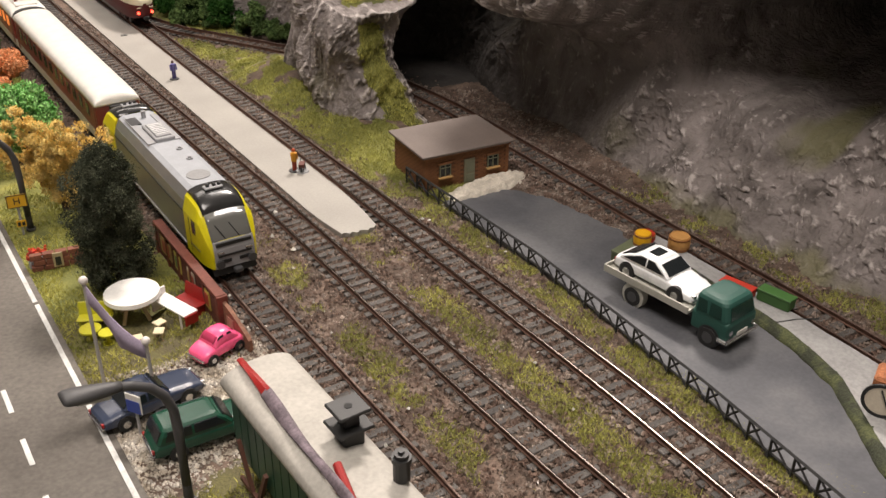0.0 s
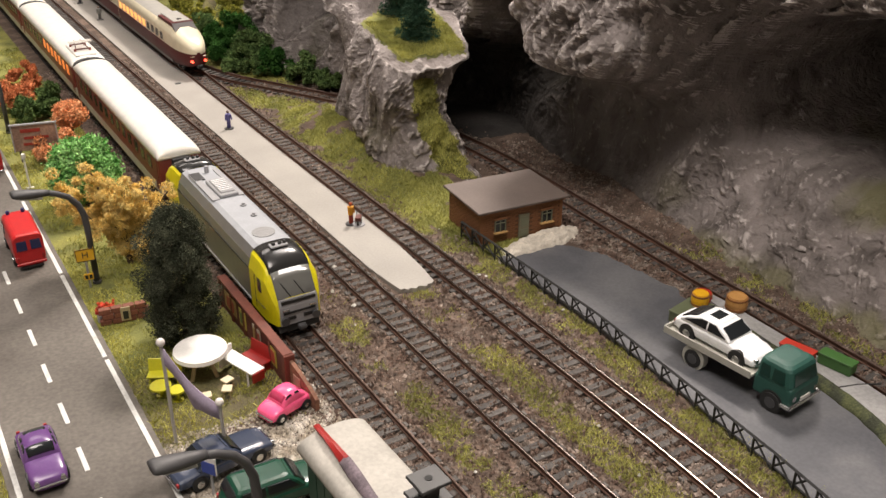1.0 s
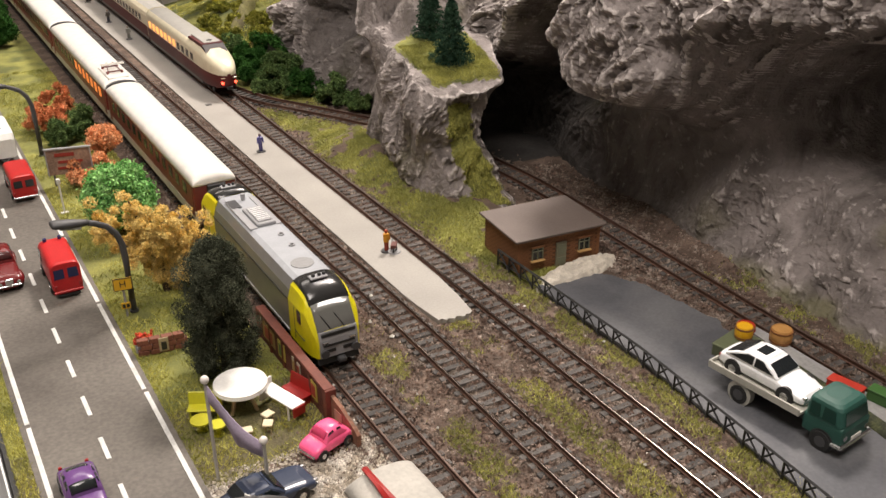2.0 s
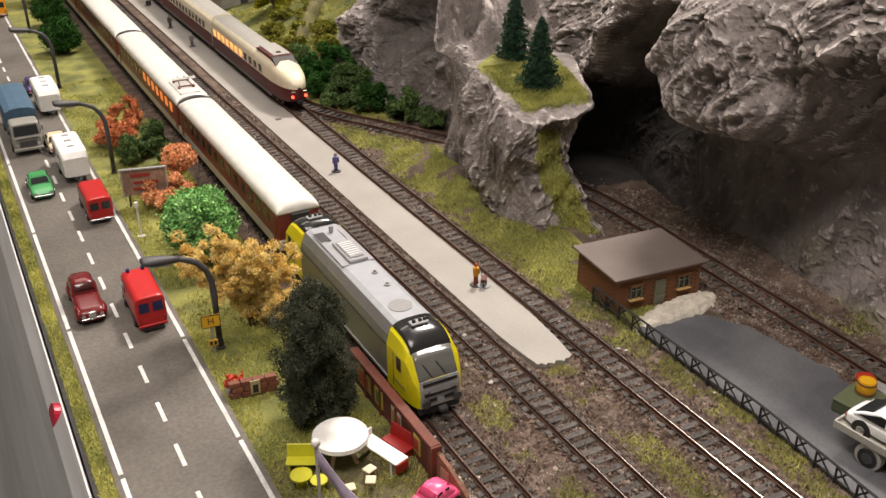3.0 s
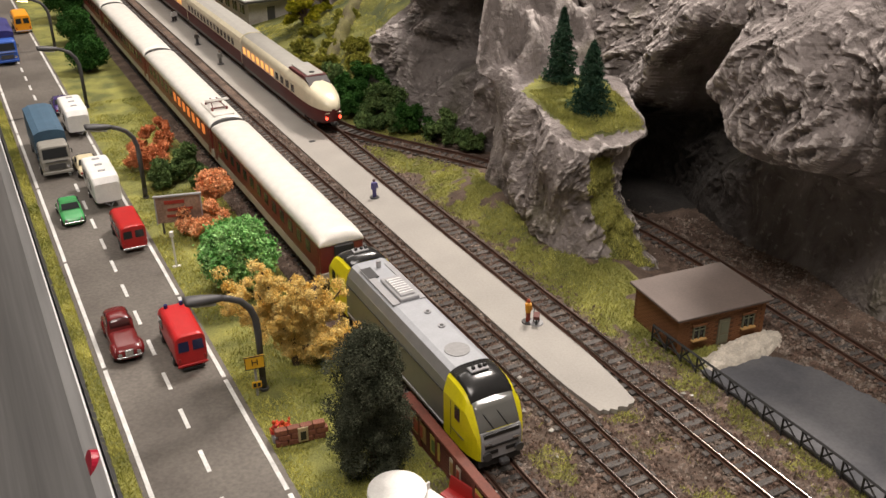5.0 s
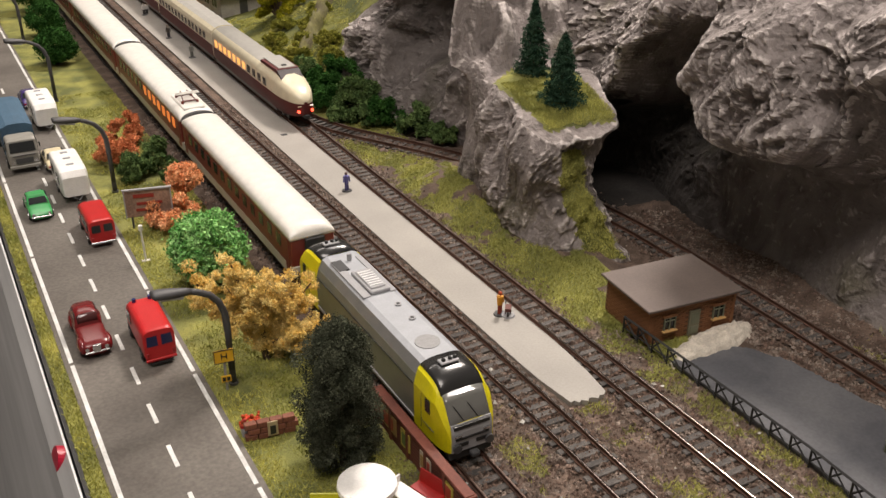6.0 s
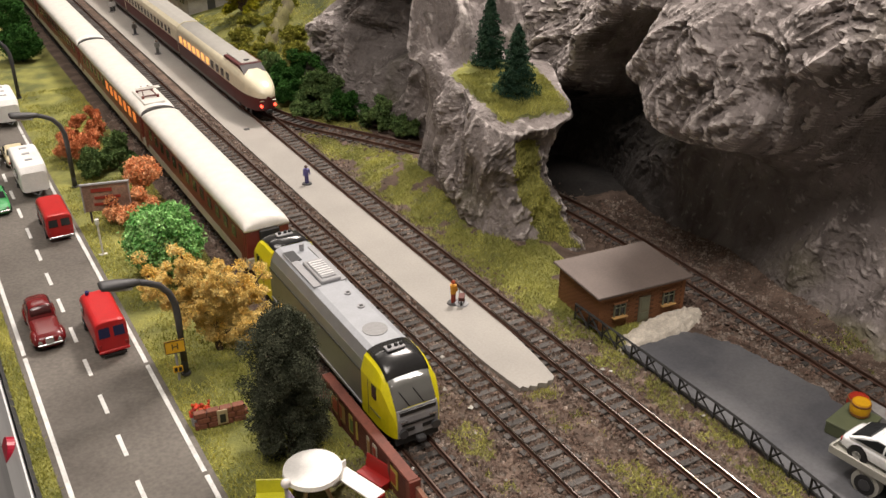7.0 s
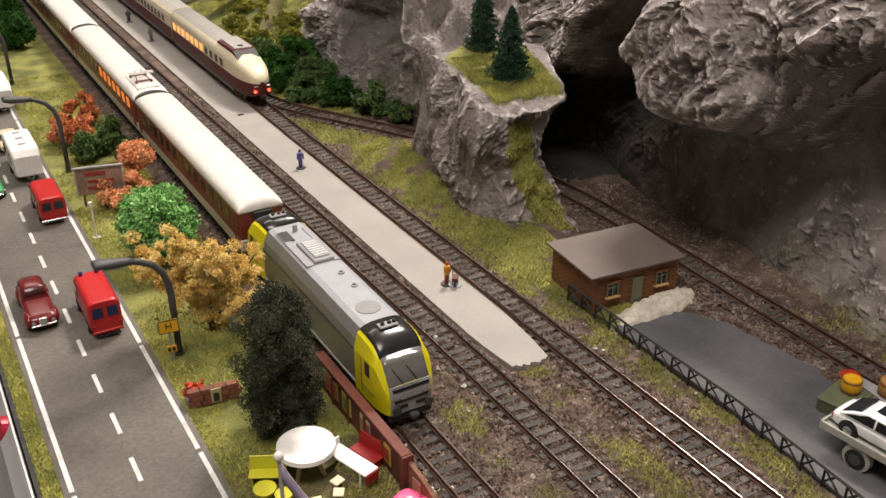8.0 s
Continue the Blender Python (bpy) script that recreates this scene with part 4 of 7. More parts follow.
def railcar_body(L, nose, name, parent):
    """Skin of a railcar end car: with a nose, the front tapers to a bullet."""
    prof = [(-0.0140, 0.0070), (-0.0163, 0.0100), (-0.0166, 0.0185), (-0.0166, 0.0240), (-0.0166, 0.0365), (-0.0152, 0.0408), (-0.0115, 0.0448), (-0.005, 0.0468), (0.005, 0.0468), (0.0115, 0.0448), (0.0152, 0.0408), (0.0166, 0.0365), (0.0166, 0.0240), (0.0166, 0.0185), (0.0163, 0.0100), (0.0140, 0.0070)]
    stations = [(0.0, 0.12, 0.08), (0.0006, 0.24, 0.17), (0.002, 0.37, 0.27), (0.004, 0.48, 0.36), (0.007, 0.59, 0.46), (0.011, 0.69, 0.56), (0.016, 0.78, 0.65), (0.022, 0.86, 0.73), (0.030, 0.93, 0.82), (0.038, 0.97, 0.90), (0.048, 1.0, 1.0), (0.10, 1, 1), (L, 1, 1)] if nose else [(0.0, 1, 1), (L, 1, 1)]
    secs = []
    for d, w, h in stations:
        secs.append([(px * w, d, (0.0240 + (pz - 0.0240) * (h if pz > 0.0240 else min(1, 0.6 + 0.4 * w)))) for px, pz in prof])
    bm = loft(secs)
    for f in bm.faces:
        c = f.calc_center_median()
        f.material_index = 0 if c.z < 0.0238 else (2 if abs(c.x) < 0.0125 and c.z > 0.0405 and c.y > 0.047 else 1)
    return part(name, bm, [VT_RED, CREAM, VT_ROOF], parent, smooth=nose)


def railcar(x, y, nose, middle_lit):
    L = 0.262
    label = "cream and dark red streamlined railcar with a rounded nose" if nose else "cream and dark red railcar trailer with a grey roof"
    c = thing("railcar", label, "railcar", x, y, RAIL_TOP - 0.0005, group="cars of the cream railcar train")
    railcar_body(L, nose, "body", c)
    lo_y = 0.056 if nose else 0.014
    n = 14 if not nose else 11
    for k in range(n):
        yy = lo_y + 0.02 + k * (L - lo_y - 0.034) / (n - 1)
        for s in (-1, 1):
            part("window", boxes((s * 0.0166, yy, 0.0298, 0.0006, 0.0098, 0.0082), bevel=0.0002), LIT_WARM if middle_lit and k > (3 if nose else -1) else GLASS, c)
    for s in (-1, 1):
        part("waist_stripe", boxes((s * 0.0166, L / 2 + (0.025 if nose else 0), 0.0236, 0.0005, L - (0.055 if nose else 0.002), 0.0009)), VT_RED, c)
        part("skirt", boxes((s * 0.0150, L / 2 + (0.02 if nose else 0), 0.0085, 0.002, L - (0.05 if nose else 0.004), 0.004)), DGREY, c)
    part("gangway", boxes((0, L + 0.001, 0.026, 0.020, 0.003, 0.032), bevel=0.0006), BLACK, c)
    if nose:
        part("cab_window", prism([(0.0345, 0.0420), (0.0455, 0.0482), (0.050, 0.0484), (0.050, 0.0440), (0.036, 0.0390)], -0.0118, 0.0118), paint("smoked_cab_glass", (0.02, 0.012, 0.012), 0.6), c)
        part("cab_hood", prism([(0.0455, 0.0455), (0.0480, 0.0490), (0.094, 0.0484), (0.098, 0.0455)], -0.0122, 0.0122), VT_RED, c, "dark red hood behind the cab windows")
        part("roof_panel", boxes((0.001, 0.074, 0.0490, 0.019, 0.048, 0.0014), bevel=0.0004), VT_ROOF, c)
        part("roof_port", rods(((0, 0.058, 0.0490), (0, 0.058, 0.0502), 0.0030), seg=14), BLACK, c)
        part("nose_trim", rods(((-0.0085, 0.0012, 0.0215), (0.0085, 0.0012, 0.0215), 0.0005), seg=6), CREAM, c)
        for s in (-1, 1):
            part("tail_lamp", rods(((s * 0.0072, 0.0030, 0.0160), (s * 0.0072, 0.0010, 0.0160), 0.0014), seg=12), TAIL, c)
        part("coupling", boxes((0, 0.001, 0.0105, 0.006, 0.006, 0.004), bevel=0.0006), BLACK, c)
    bogie(c, 0.048)
    bogie(c, L - 0.045)
    return c


railcar(T3 + 0.0012, 1.019, True, True)
railcar(T3 + 0.0018, 1.285, False, False)
railcar(T3 + 0.002, 1.551, False, True)
railcar(T3 + 0.002, 1.817, False, False)


# ---- goods wagon with stove chimneys, close to the eye at the start ----
def work_wagon():
    w = thing("work_wagon", "green wagon with a pale grey roof and black chimneys", "wagon", 0.0785, 0.243, 0.002, 1.5)
    GREEN = paint("dark_green_wagon", (0.012, 0.055, 0.03), 0.45)
    WOOF = mat("dusty_grey_roof", (0.42, 0.40, 0.36), 0.75, 0, 0.12, 40, 500, 0.2)
    part("body", boxes((0, 0, 0.028, 0.029, 0.186, 0.032), bevel=0.0006), GREEN, w)
    plank = None
    for k in range(24):
        for sx in (-1, 1):
            if plank is None:
                o = part("plank", boxes((0, 0, 0, 0.0006, 0.0068, 0.030)), GREEN, w)
                plank = o.data
            else:
                o = new("plank", plank)
                o.parent = w
            o.location = (sx * 0.0147, -0.088 + k * 0.0076, 0.028)
    coach_roof(0.0165, 0.0440, 0.0535, 0.196, "roof", WOOF, w, 0.004)
    for yy in (0.028, -0.040):
        ch = part("chimney", boxes((0.007, yy, 0.0552, 0.009, 0.009, 0.0085), bevel=0.0008), BLACK, w, "black square chimney with a flat cap")
        part("chimney_collar", boxes((0.007, yy, 0.0600, 0.0150, 0.0135, 0.0016), bevel=0.0004), BLACK, ch)
        part("chimney_neck", boxes((0.007, yy, 0.0635, 0.0065, 0.0065, 0.0062), bevel=0.0006), BLACK, ch)
        part("chimney_cap", boxes((0.007, yy, 0.0678, 0.0135, 0.0125, 0.0016), bevel=0.0004), BLACK, ch)
        part("chimney_hole", rods(((0.007, yy, 0.0684), (0.007, yy, 0.0688), 0.0016), seg=12), RUBBER, ch)
    part("stove_pipe", rods(((0.012, -0.001, 0.0525), (0.012, -0.001, 0.0610), 0.0032), ((0.012, -0.001, 0.0610), (0.012, -0.001, 0.0628), 0.0038), ((0.012, -0.001, 0.0628), (0.012, -0.001, 0.0645), 0.0028), ((0.012, -0.001, 0.0645), (0.012, -0.001, 0.0655), 0.0012), seg=14), BLACK, w)
    part("underframe", boxes((0, 0, 0.009, 0.024, 0.18, 0.005)), BLACK, w)
    for yy in (-0.055, 0.055):
        wheel_set(w, yy, 0.0050)
    part("brace", boxes((-0.017, 0.062, 0.012, 0.0016, 0.002, 0.030, (25, 0, 0)), (-0.017, 0.076, 0.012, 0.0016, 0.002, 0.030, (-25, 0, 0)), (-0.017, 0.069, 0.0035, 0.0016, 0.030, 0.002)), paint("rust_brown", (0.10, 0.04, 0.025), 0.7), w)
    part("roof_spot", boxes((-0.004, 0.062, 0.0522, 0.0022, 0.0016, 0.0012), (-0.006, 0.046, 0.0516, 0.0020, 0.0016, 0.0012)), paint("rust_spot", (0.2, 0.09, 0.05), 0.8), w)


work_wagon()


# ---- road vehicles ----
def wheels(parent, L, W, r, base, track=0.46, z=None, width=0.0022):
    for s in (-1, 1):
        for yy in base:
            part("wheel_arch", rods(((s * (W / 2 - 0.0020), yy, r * 1.04), (s * (W / 2 + 0.0001), yy, r * 1.04), r * 1.2), seg=18), BLACK, parent)
            w = part("wheel", rods(((s * (W / 2 - width - 0.0003), yy, r), (s * (W / 2 + 0.0004), yy, r), r), seg=18), RUBBER, parent)
            part("hub_cap", rods(((s * (W / 2 - 0.0004), yy, r), (s * (W / 2 + 0.0007), yy, r), r * 0.55), seg=12), CHROME, w)


def shell(rows, n_power=2.6, k=20):
    """A body from rows of (y, half width, bottom, top): rounded sections joined into one skin."""
    secs = []
    for yy, w, b, t in rows:
        sec = []
        for i in range(k):
            a = 2 * math.pi * i / k
            c, s = math.cos(a), math.sin(a)
            sec.append((w * math.copysign(abs(c) ** (2 / n_power), c), yy, (b + t) / 2 + (t - b) / 2 * math.copysign(abs(s) ** (2 / n_power), s)))
        secs.append(sec)
    return loft(secs)


def pane(parent, corners, inset=0.0004, material=None):
    """A thin pane over four corners, set just proud of the body."""
    a, b, c, d = (Vector(p) for p in corners)
    nrm = (b - a).cross(d - a).normalized()
    bm = loft([[p - nrm * 0.0004 for p in (a, b, c, d)], [p + nrm * inset for p in (a, b, c, d)]])
    return part("window", bm, material or GLASS, parent)


def flat_cabin(c, P, secs, f0, f1, r1, r0, wb, wt, belt, H, glass_inset):
    part("cabin", loft(secs), P, c)
    za, zb = belt + (H - belt) * 0.10, belt + (H - belt) * 0.80

    def at(z, rear):
        t = (z - belt) / (H - belt)
        return (r0 + (r1 - r0) * t + 0.0001) if rear else (f0 + (f1 - f0) * t - 0.0001)

    def wide(z):
        return (wb + (wt - wb) * (z - belt) / (H - belt))
    for rear in (False, True):
        g = glass_inset
        pts = [(-wide(za) * g, at(za, rear), za), (wide(za) * g, at(za, rear), za), (wide(zb) * g, at(zb, rear), zb), (-wide(zb) * g, at(zb, rear), zb)]
        pane(c, pts if not rear else pts[::-1])
    mid = (f1 + r1) / 2
    for s in (-1, 1):
        for ya, yb, yc, yd in ((f0 + 0.0035, mid - 0.0006, mid - 0.0006, f1 + 0.002), (mid + 0.0006, r0 - 0.0035, r1 - 0.002, mid + 0.0006)):
            pts = [(s * (wide(za) + 0.0001), ya, za), (s * (wide(za) + 0.0001), yb, za), (s * (wide(zb) + 0.0003), yc, zb), (s * (wide(zb) + 0.0003), yd, zb)]
            pane(c, pts if s > 0 else pts[::-1])


def round_cabin(c, P, f0, f1, r1, r0, wb, belt, H, power, screen=None):
    """A domed cabin whose windows lie on its curved skin."""
    low = belt * 0.6
    rise = H - belt
    stations = [(f0, 1.0, belt * 0.99), (f0 + (f1 - f0) * 0.35, 0.985, belt + rise * 0.42), (f0 + (f1 - f0) * 0.75, 0.965, belt + rise * 0.80), (f1 + 0.001, 0.95, H - rise * 0.06), ((f1 + r1) / 2, 0.95, H), (r1, 0.94, H - rise * 0.07), (r1 + (r0 - r1) * 0.35, 0.94, belt + rise * 0.74), (r1 + (r0 - r1) * 0.75, 0.93, belt + rise * 0.33), (r0, 0.90, belt * 0.99)]
    part("cabin", shell([(y, wb * w, low, t) for y, w, t in stations], power, 32), P, c, smooth=True)

    def skin(y, a):
        """Point of the skin at y, a degrees from the side up to the crown."""
        w = np.interp(y, [q[0] for q in stations], [q[1] for q in stations]) * wb
        t = np.interp(y, [q[0] for q in stations], [q[2] for q in stations])
        co, si = math.cos(radians(a)), math.sin(radians(a))
        return Vector((w * math.copysign(abs(co) ** (2 / power), co), y, (low + t) / 2 + (t - low) / 2 * si ** (2 / power)))

    def sheet(ys_, span, material=GLASS):
        rows_ = []
        for y in ys_:
            a0, a1 = span(y)
            rows_.append([skin(y, a0 + (a1 - a0) * k / 6) for k in range(7)])
        mid = Vector((0, (f1 + r1) / 2, low))
        part("window", loft([[p + (p - mid).normalized() * 0.0003 for p in r_] + [p - (p - mid).normalized() * 0.0006 for p in r_[::-1]] for r_ in rows_]), material, c, smooth=True)
    sheet([f0 + (f1 - f0) * t for t in (0.22, 0.5, 0.78, 0.95)], lambda y: (52 - 8 * (y - f0) / (f1 - f0), 128 + 8 * (y - f0) / (f1 - f0)), screen or GLASS)
    sheet([r1 + (r0 - r1) * t for t in (0.10, 0.3, 0.55)], lambda y: (56, 124), screen or GLASS)
    mid = (f1 + r1) / 2 + (r1 - f1) * 0.05
    for ya, yb in ((f0 + (f1 - f0) * 0.72, mid - 0.0012), (mid + 0.0012, r1 + (r0 - r1) * 0.08)):
        for s in (0, 1):
            def side(y, s=s):
                t_ = np.interp(y, [q[0] for q in stations], [q[2] for q in stations])
                top_a = 40 if t_ > belt + rise * 0.85 else 33
                return (180 - top_a, 180 - 26) if s else (26, top_a)
            sheet([ya, (2 * ya + yb) / 3, (ya + 2 * yb) / 3, yb], side)


def car(name, label, x, y, turn, colour, L, W, H, belt, cabin, glass_inset=0.86, curved=2.6, r=0.0036, nose=0.75, tail=0.8, group="cars", z=0.0017, rough=0.25, lights=True, dome=0, screen=None):
    """cabin: y of the front and rear foot of the cabin and of its roof, from front (-) to rear (+), as shares of L."""
    c = thing(name, label, "car", x, y, z, turn, group)
    P = paint(name + "_paint", colour, rough)
    h = L / 2
    low = r * 0.7
    rows = [(-h, W / 2 * 0.72, low, belt * nose * 0.8), (-h + L * 0.03, W / 2 * 0.90, low, belt * nose), (-h + L * 0.12, W / 2 * 0.98, low, belt * (nose + 1) / 2), (cabin[0] * L, W / 2, low, belt), (0, W / 2, low, belt * 1.02), (cabin[3] * L, W / 2 * 0.99, low, belt), (h - L * 0.08, W / 2 * 0.95, low, belt * (tail + 1) / 2), (h - L * 0.02, W / 2 * 0.88, low, belt * tail), (h, W / 2 * 0.72, low * 1.2, belt * tail * 0.9)]
    body = part("body", shell(rows, 4.0, 28), P, c, smooth=bool(dome))
    wt = W / 2 * 0.78
    wb = W / 2 * 0.93
    f0, f1, r1, r0 = [v * L for v in cabin]
    k = 6
    secs = []
    for zz, ff, rr, ww in ((belt * 0.9, f0, r0, wb), (belt, f0 + 0.0003, r0, wb), (belt + (H - belt) * 0.5, (f0 + f1) / 2, (r0 + r1) / 2, (wb + wt) / 2 + 0.0003), (H - 0.0012, f1, r1, wt), (H - 0.0003, f1 + 0.0012, r1 - 0.0012, wt - 0.0012), (H, f1 + 0.003, r1 - 0.003, wt - 0.003)):
        b = 0.0012
        secs.append([(-ww + b, ff, zz), (ww - b, ff, zz), (ww, ff + b, zz), (ww, rr - b, zz), (ww - b, rr, zz), (-ww + b, rr, zz), (-ww, rr - b, zz), (-ww, ff + b, zz)])
    if dome:
        round_cabin(c, P, f0, f1, r1, r0, wb, belt, H, dome, screen and paint(name + "_screen", screen, 0.15, 0, 0.05, 0))
    else:
        flat_cabin(c, P, secs, f0, f1, r1, r0, wb, wt, belt, H, glass_inset)
    wheels(c, L, W, r, (-L * 0.31, L * 0.30))
    for yy, nm in ((-h, "front_bumper"), (h, "rear_bumper")):
        part(nm, boxes((0, yy, belt * 0.42, W * 0.86, 0.0014, 0.0014), bevel=0.0004), CHROME, c)
    if lights:
        for s in (-1, 1):
            part("headlight", rods(((s * W * 0.33, -h + 0.0015, belt * 0.60), (s * W * 0.33, -h - 0.0002, belt * 0.60), 0.0013), seg=10), CHROME, c)
            part("tail_light", boxes((s * W * 0.36, h - 0.0002, belt * 0.62, 0.0018, 0.0012, 0.0018), bevel=0.0002), paint("red_lens", (0.3, 0.01, 0.01)), c)
    return c


def van(name, label, x, y, turn, colour, L, W, H, group="vans", r=0.0040, roof_lights=False, front=0.88):
    c = thing(name, label, "van", x, y, 0.0017, turn, group)
    P = paint(name + "_paint", colour, 0.3)
    h = L / 2
    rows = [(-h, W / 2 * 0.80, r * 0.8, H * 0.52), (-h + L * 0.02, W / 2 * 0.93, r * 0.7, H * 0.62), (-h + L * 0.12, W / 2, r * 0.7, H * 0.90), (-h + L * 0.2, W / 2, r * 0.7, H), (h - L * 0.04, W / 2, r * 0.7, H), (h - L * 0.005, W / 2 * 0.97, r * 0.7, H * 0.98), (h, W / 2 * 0.92, r * 0.9, H * 0.95)]
    part("body", shell(rows, 5, 32), P, c)
    za, zb = H * 0.56, H * 0.83
    for s in (-1, 1):
        for k in range(3):
            ya = -h + L * (0.17 + 0.27 * k)
            yb = ya + L * 0.20
            pts = [(s * (W / 2 + 0.0001), ya, za), (s * (W / 2 + 0.0001), yb, za), (s * (W / 2 * 0.975), yb, zb), (s * (W / 2 * 0.975), ya + (L * 0.05 if k == 0 else 0), zb)]
            if k == 0 or name != "fire_van":
                pane(c, pts if s > 0 else pts[::-1])
        pts = [(s * W * 0.06, h - 0.0001, za), (s * W * 0.40, h - 0.0001, za), (s * W * 0.38, h - 0.0004, zb), (s * W * 0.06, h - 0.0004, zb)]
        pane(c, pts[::-1] if s > 0 else pts, 0.0005, paint('blue_rear_glass', (0.018, 0.022, 0.075), 0.2, 0, 0.02, 0) if name == 'fire_van' else None)
        part("headlight", rods(((s * W * 0.34, -h + 0.002, H * 0.32), (s * W * 0.34, -h - 0.0001, H * 0.32), 0.0014), seg=10), CHROME, c)
        part("tail_light", boxes((s * W * 0.40, h + 0.0001, H * 0.33, 0.0016, 0.0010, 0.0030), bevel=0.0002), paint("red_lens", (0.3, 0.01, 0.01)), c)
    yw = lambda z: -h + L * 0.02 + (z - H * 0.62) / (H * 0.28) * L * 0.10 - 0.0004
    pane(c, [(-W * 0.40, yw(H * 0.63), H * 0.63), (W * 0.40, yw(H * 0.63), H * 0.63), (W * 0.38, yw(H * 0.86), H * 0.86), (-W * 0.38, yw(H * 0.86), H * 0.86)])
    part("rear_bumper", boxes((0, h, H * 0.17, W * 0.95, 0.0014, 0.0018), bevel=0.0004), P if name == "fire_van" else CHROME, c)
    part("front_bumper", boxes((0, -h, H * 0.17, W * 0.95, 0.0014, 0.0018), bevel=0.0004), CHROME, c)
    wheels(c, L, W, r, (-L * 0.30, L * 0.28))
    if roof_lights:
        for s in (-1, 1):
            part("beacon", rods(((s * W * 0.25, -h + L * 0.24, H * 0.99), (s * W * 0.25, -h + L * 0.24, H + 0.0022), 0.0013), seg=10), paint("dark_beacon", (0.02, 0.03, 0.12), 0.2), c)
        part("rear_step", boxes((0, h + 0.0005, H * 0.08, W * 0.7, 0.002, 0.0012)), BLACK, c)
    return c


def caravan(x, y):
    c = thing("caravan", "white touring caravan with a dark rear window towed by a car", "caravan", x, y, 0.0017, 0, "caravans on the road")
    WH = paint("caravan_white", (0.78, 0.77, 0.74), 0.35)
    L, W, H = 0.062, 0.0235, 0.029
    part("body", shell([(-L / 2, W / 2 * 0.9, 0.006, H * 0.80), (-L / 2 + 0.004, W / 2 * 0.98, 0.005, H * 0.96), (-L / 2 + 0.012, W / 2, 0.0045, H), (L / 2 - 0.010, W / 2, 0.0045, H), (L / 2 - 0.003, W / 2 * 0.98, 0.005, H * 0.97), (L / 2, W / 2 * 0.93, 0.006, H * 0.90)], 8, 24), WH, c)
    pane(c, [(W * 0.36, L / 2 - 0.0002, H * 0.52), (-W * 0.36, L / 2 - 0.0002, H * 0.52), (-W * 0.34, L / 2 - 0.0008, H * 0.78), (W * 0.34, L / 2 - 0.0008, H * 0.78)], 0.0006)
    for s in (-1, 1):
        for yy in (-0.014, 0.012):
            pts = [(s * (W / 2 + 0.0001), yy - 0.006, H * 0.52), (s * (W / 2 + 0.0001), yy + 0.006, H * 0.52), (s * W / 2, yy + 0.006, H * 0.76), (s * W / 2, yy - 0.006, H * 0.76)]
            pane(c, pts if s > 0 else pts[::-1])
    for yy in (-0.014, 0.002, 0.017):
        part("roof_hatch", boxes((0, yy, H + 0.0002, 0.0062, 0.0030, 0.0010), bevel=0.0003), LGREY, c)
    wheels(c, L, W, 0.0036, (0.002,))
    part("drawbar", rods(((-0.004, -L / 2, 0.006), (0, -L / 2 - 0.010, 0.006), 0.0006), ((0.004, -L / 2, 0.006), (0, -L / 2 - 0.010, 0.006), 0.0006)), DGREY, c)
    part("rear_bumper", boxes((0, L / 2, 0.0062, W * 0.9, 0.0012, 0.0022), bevel=0.0003), LGREY, c)
    return c


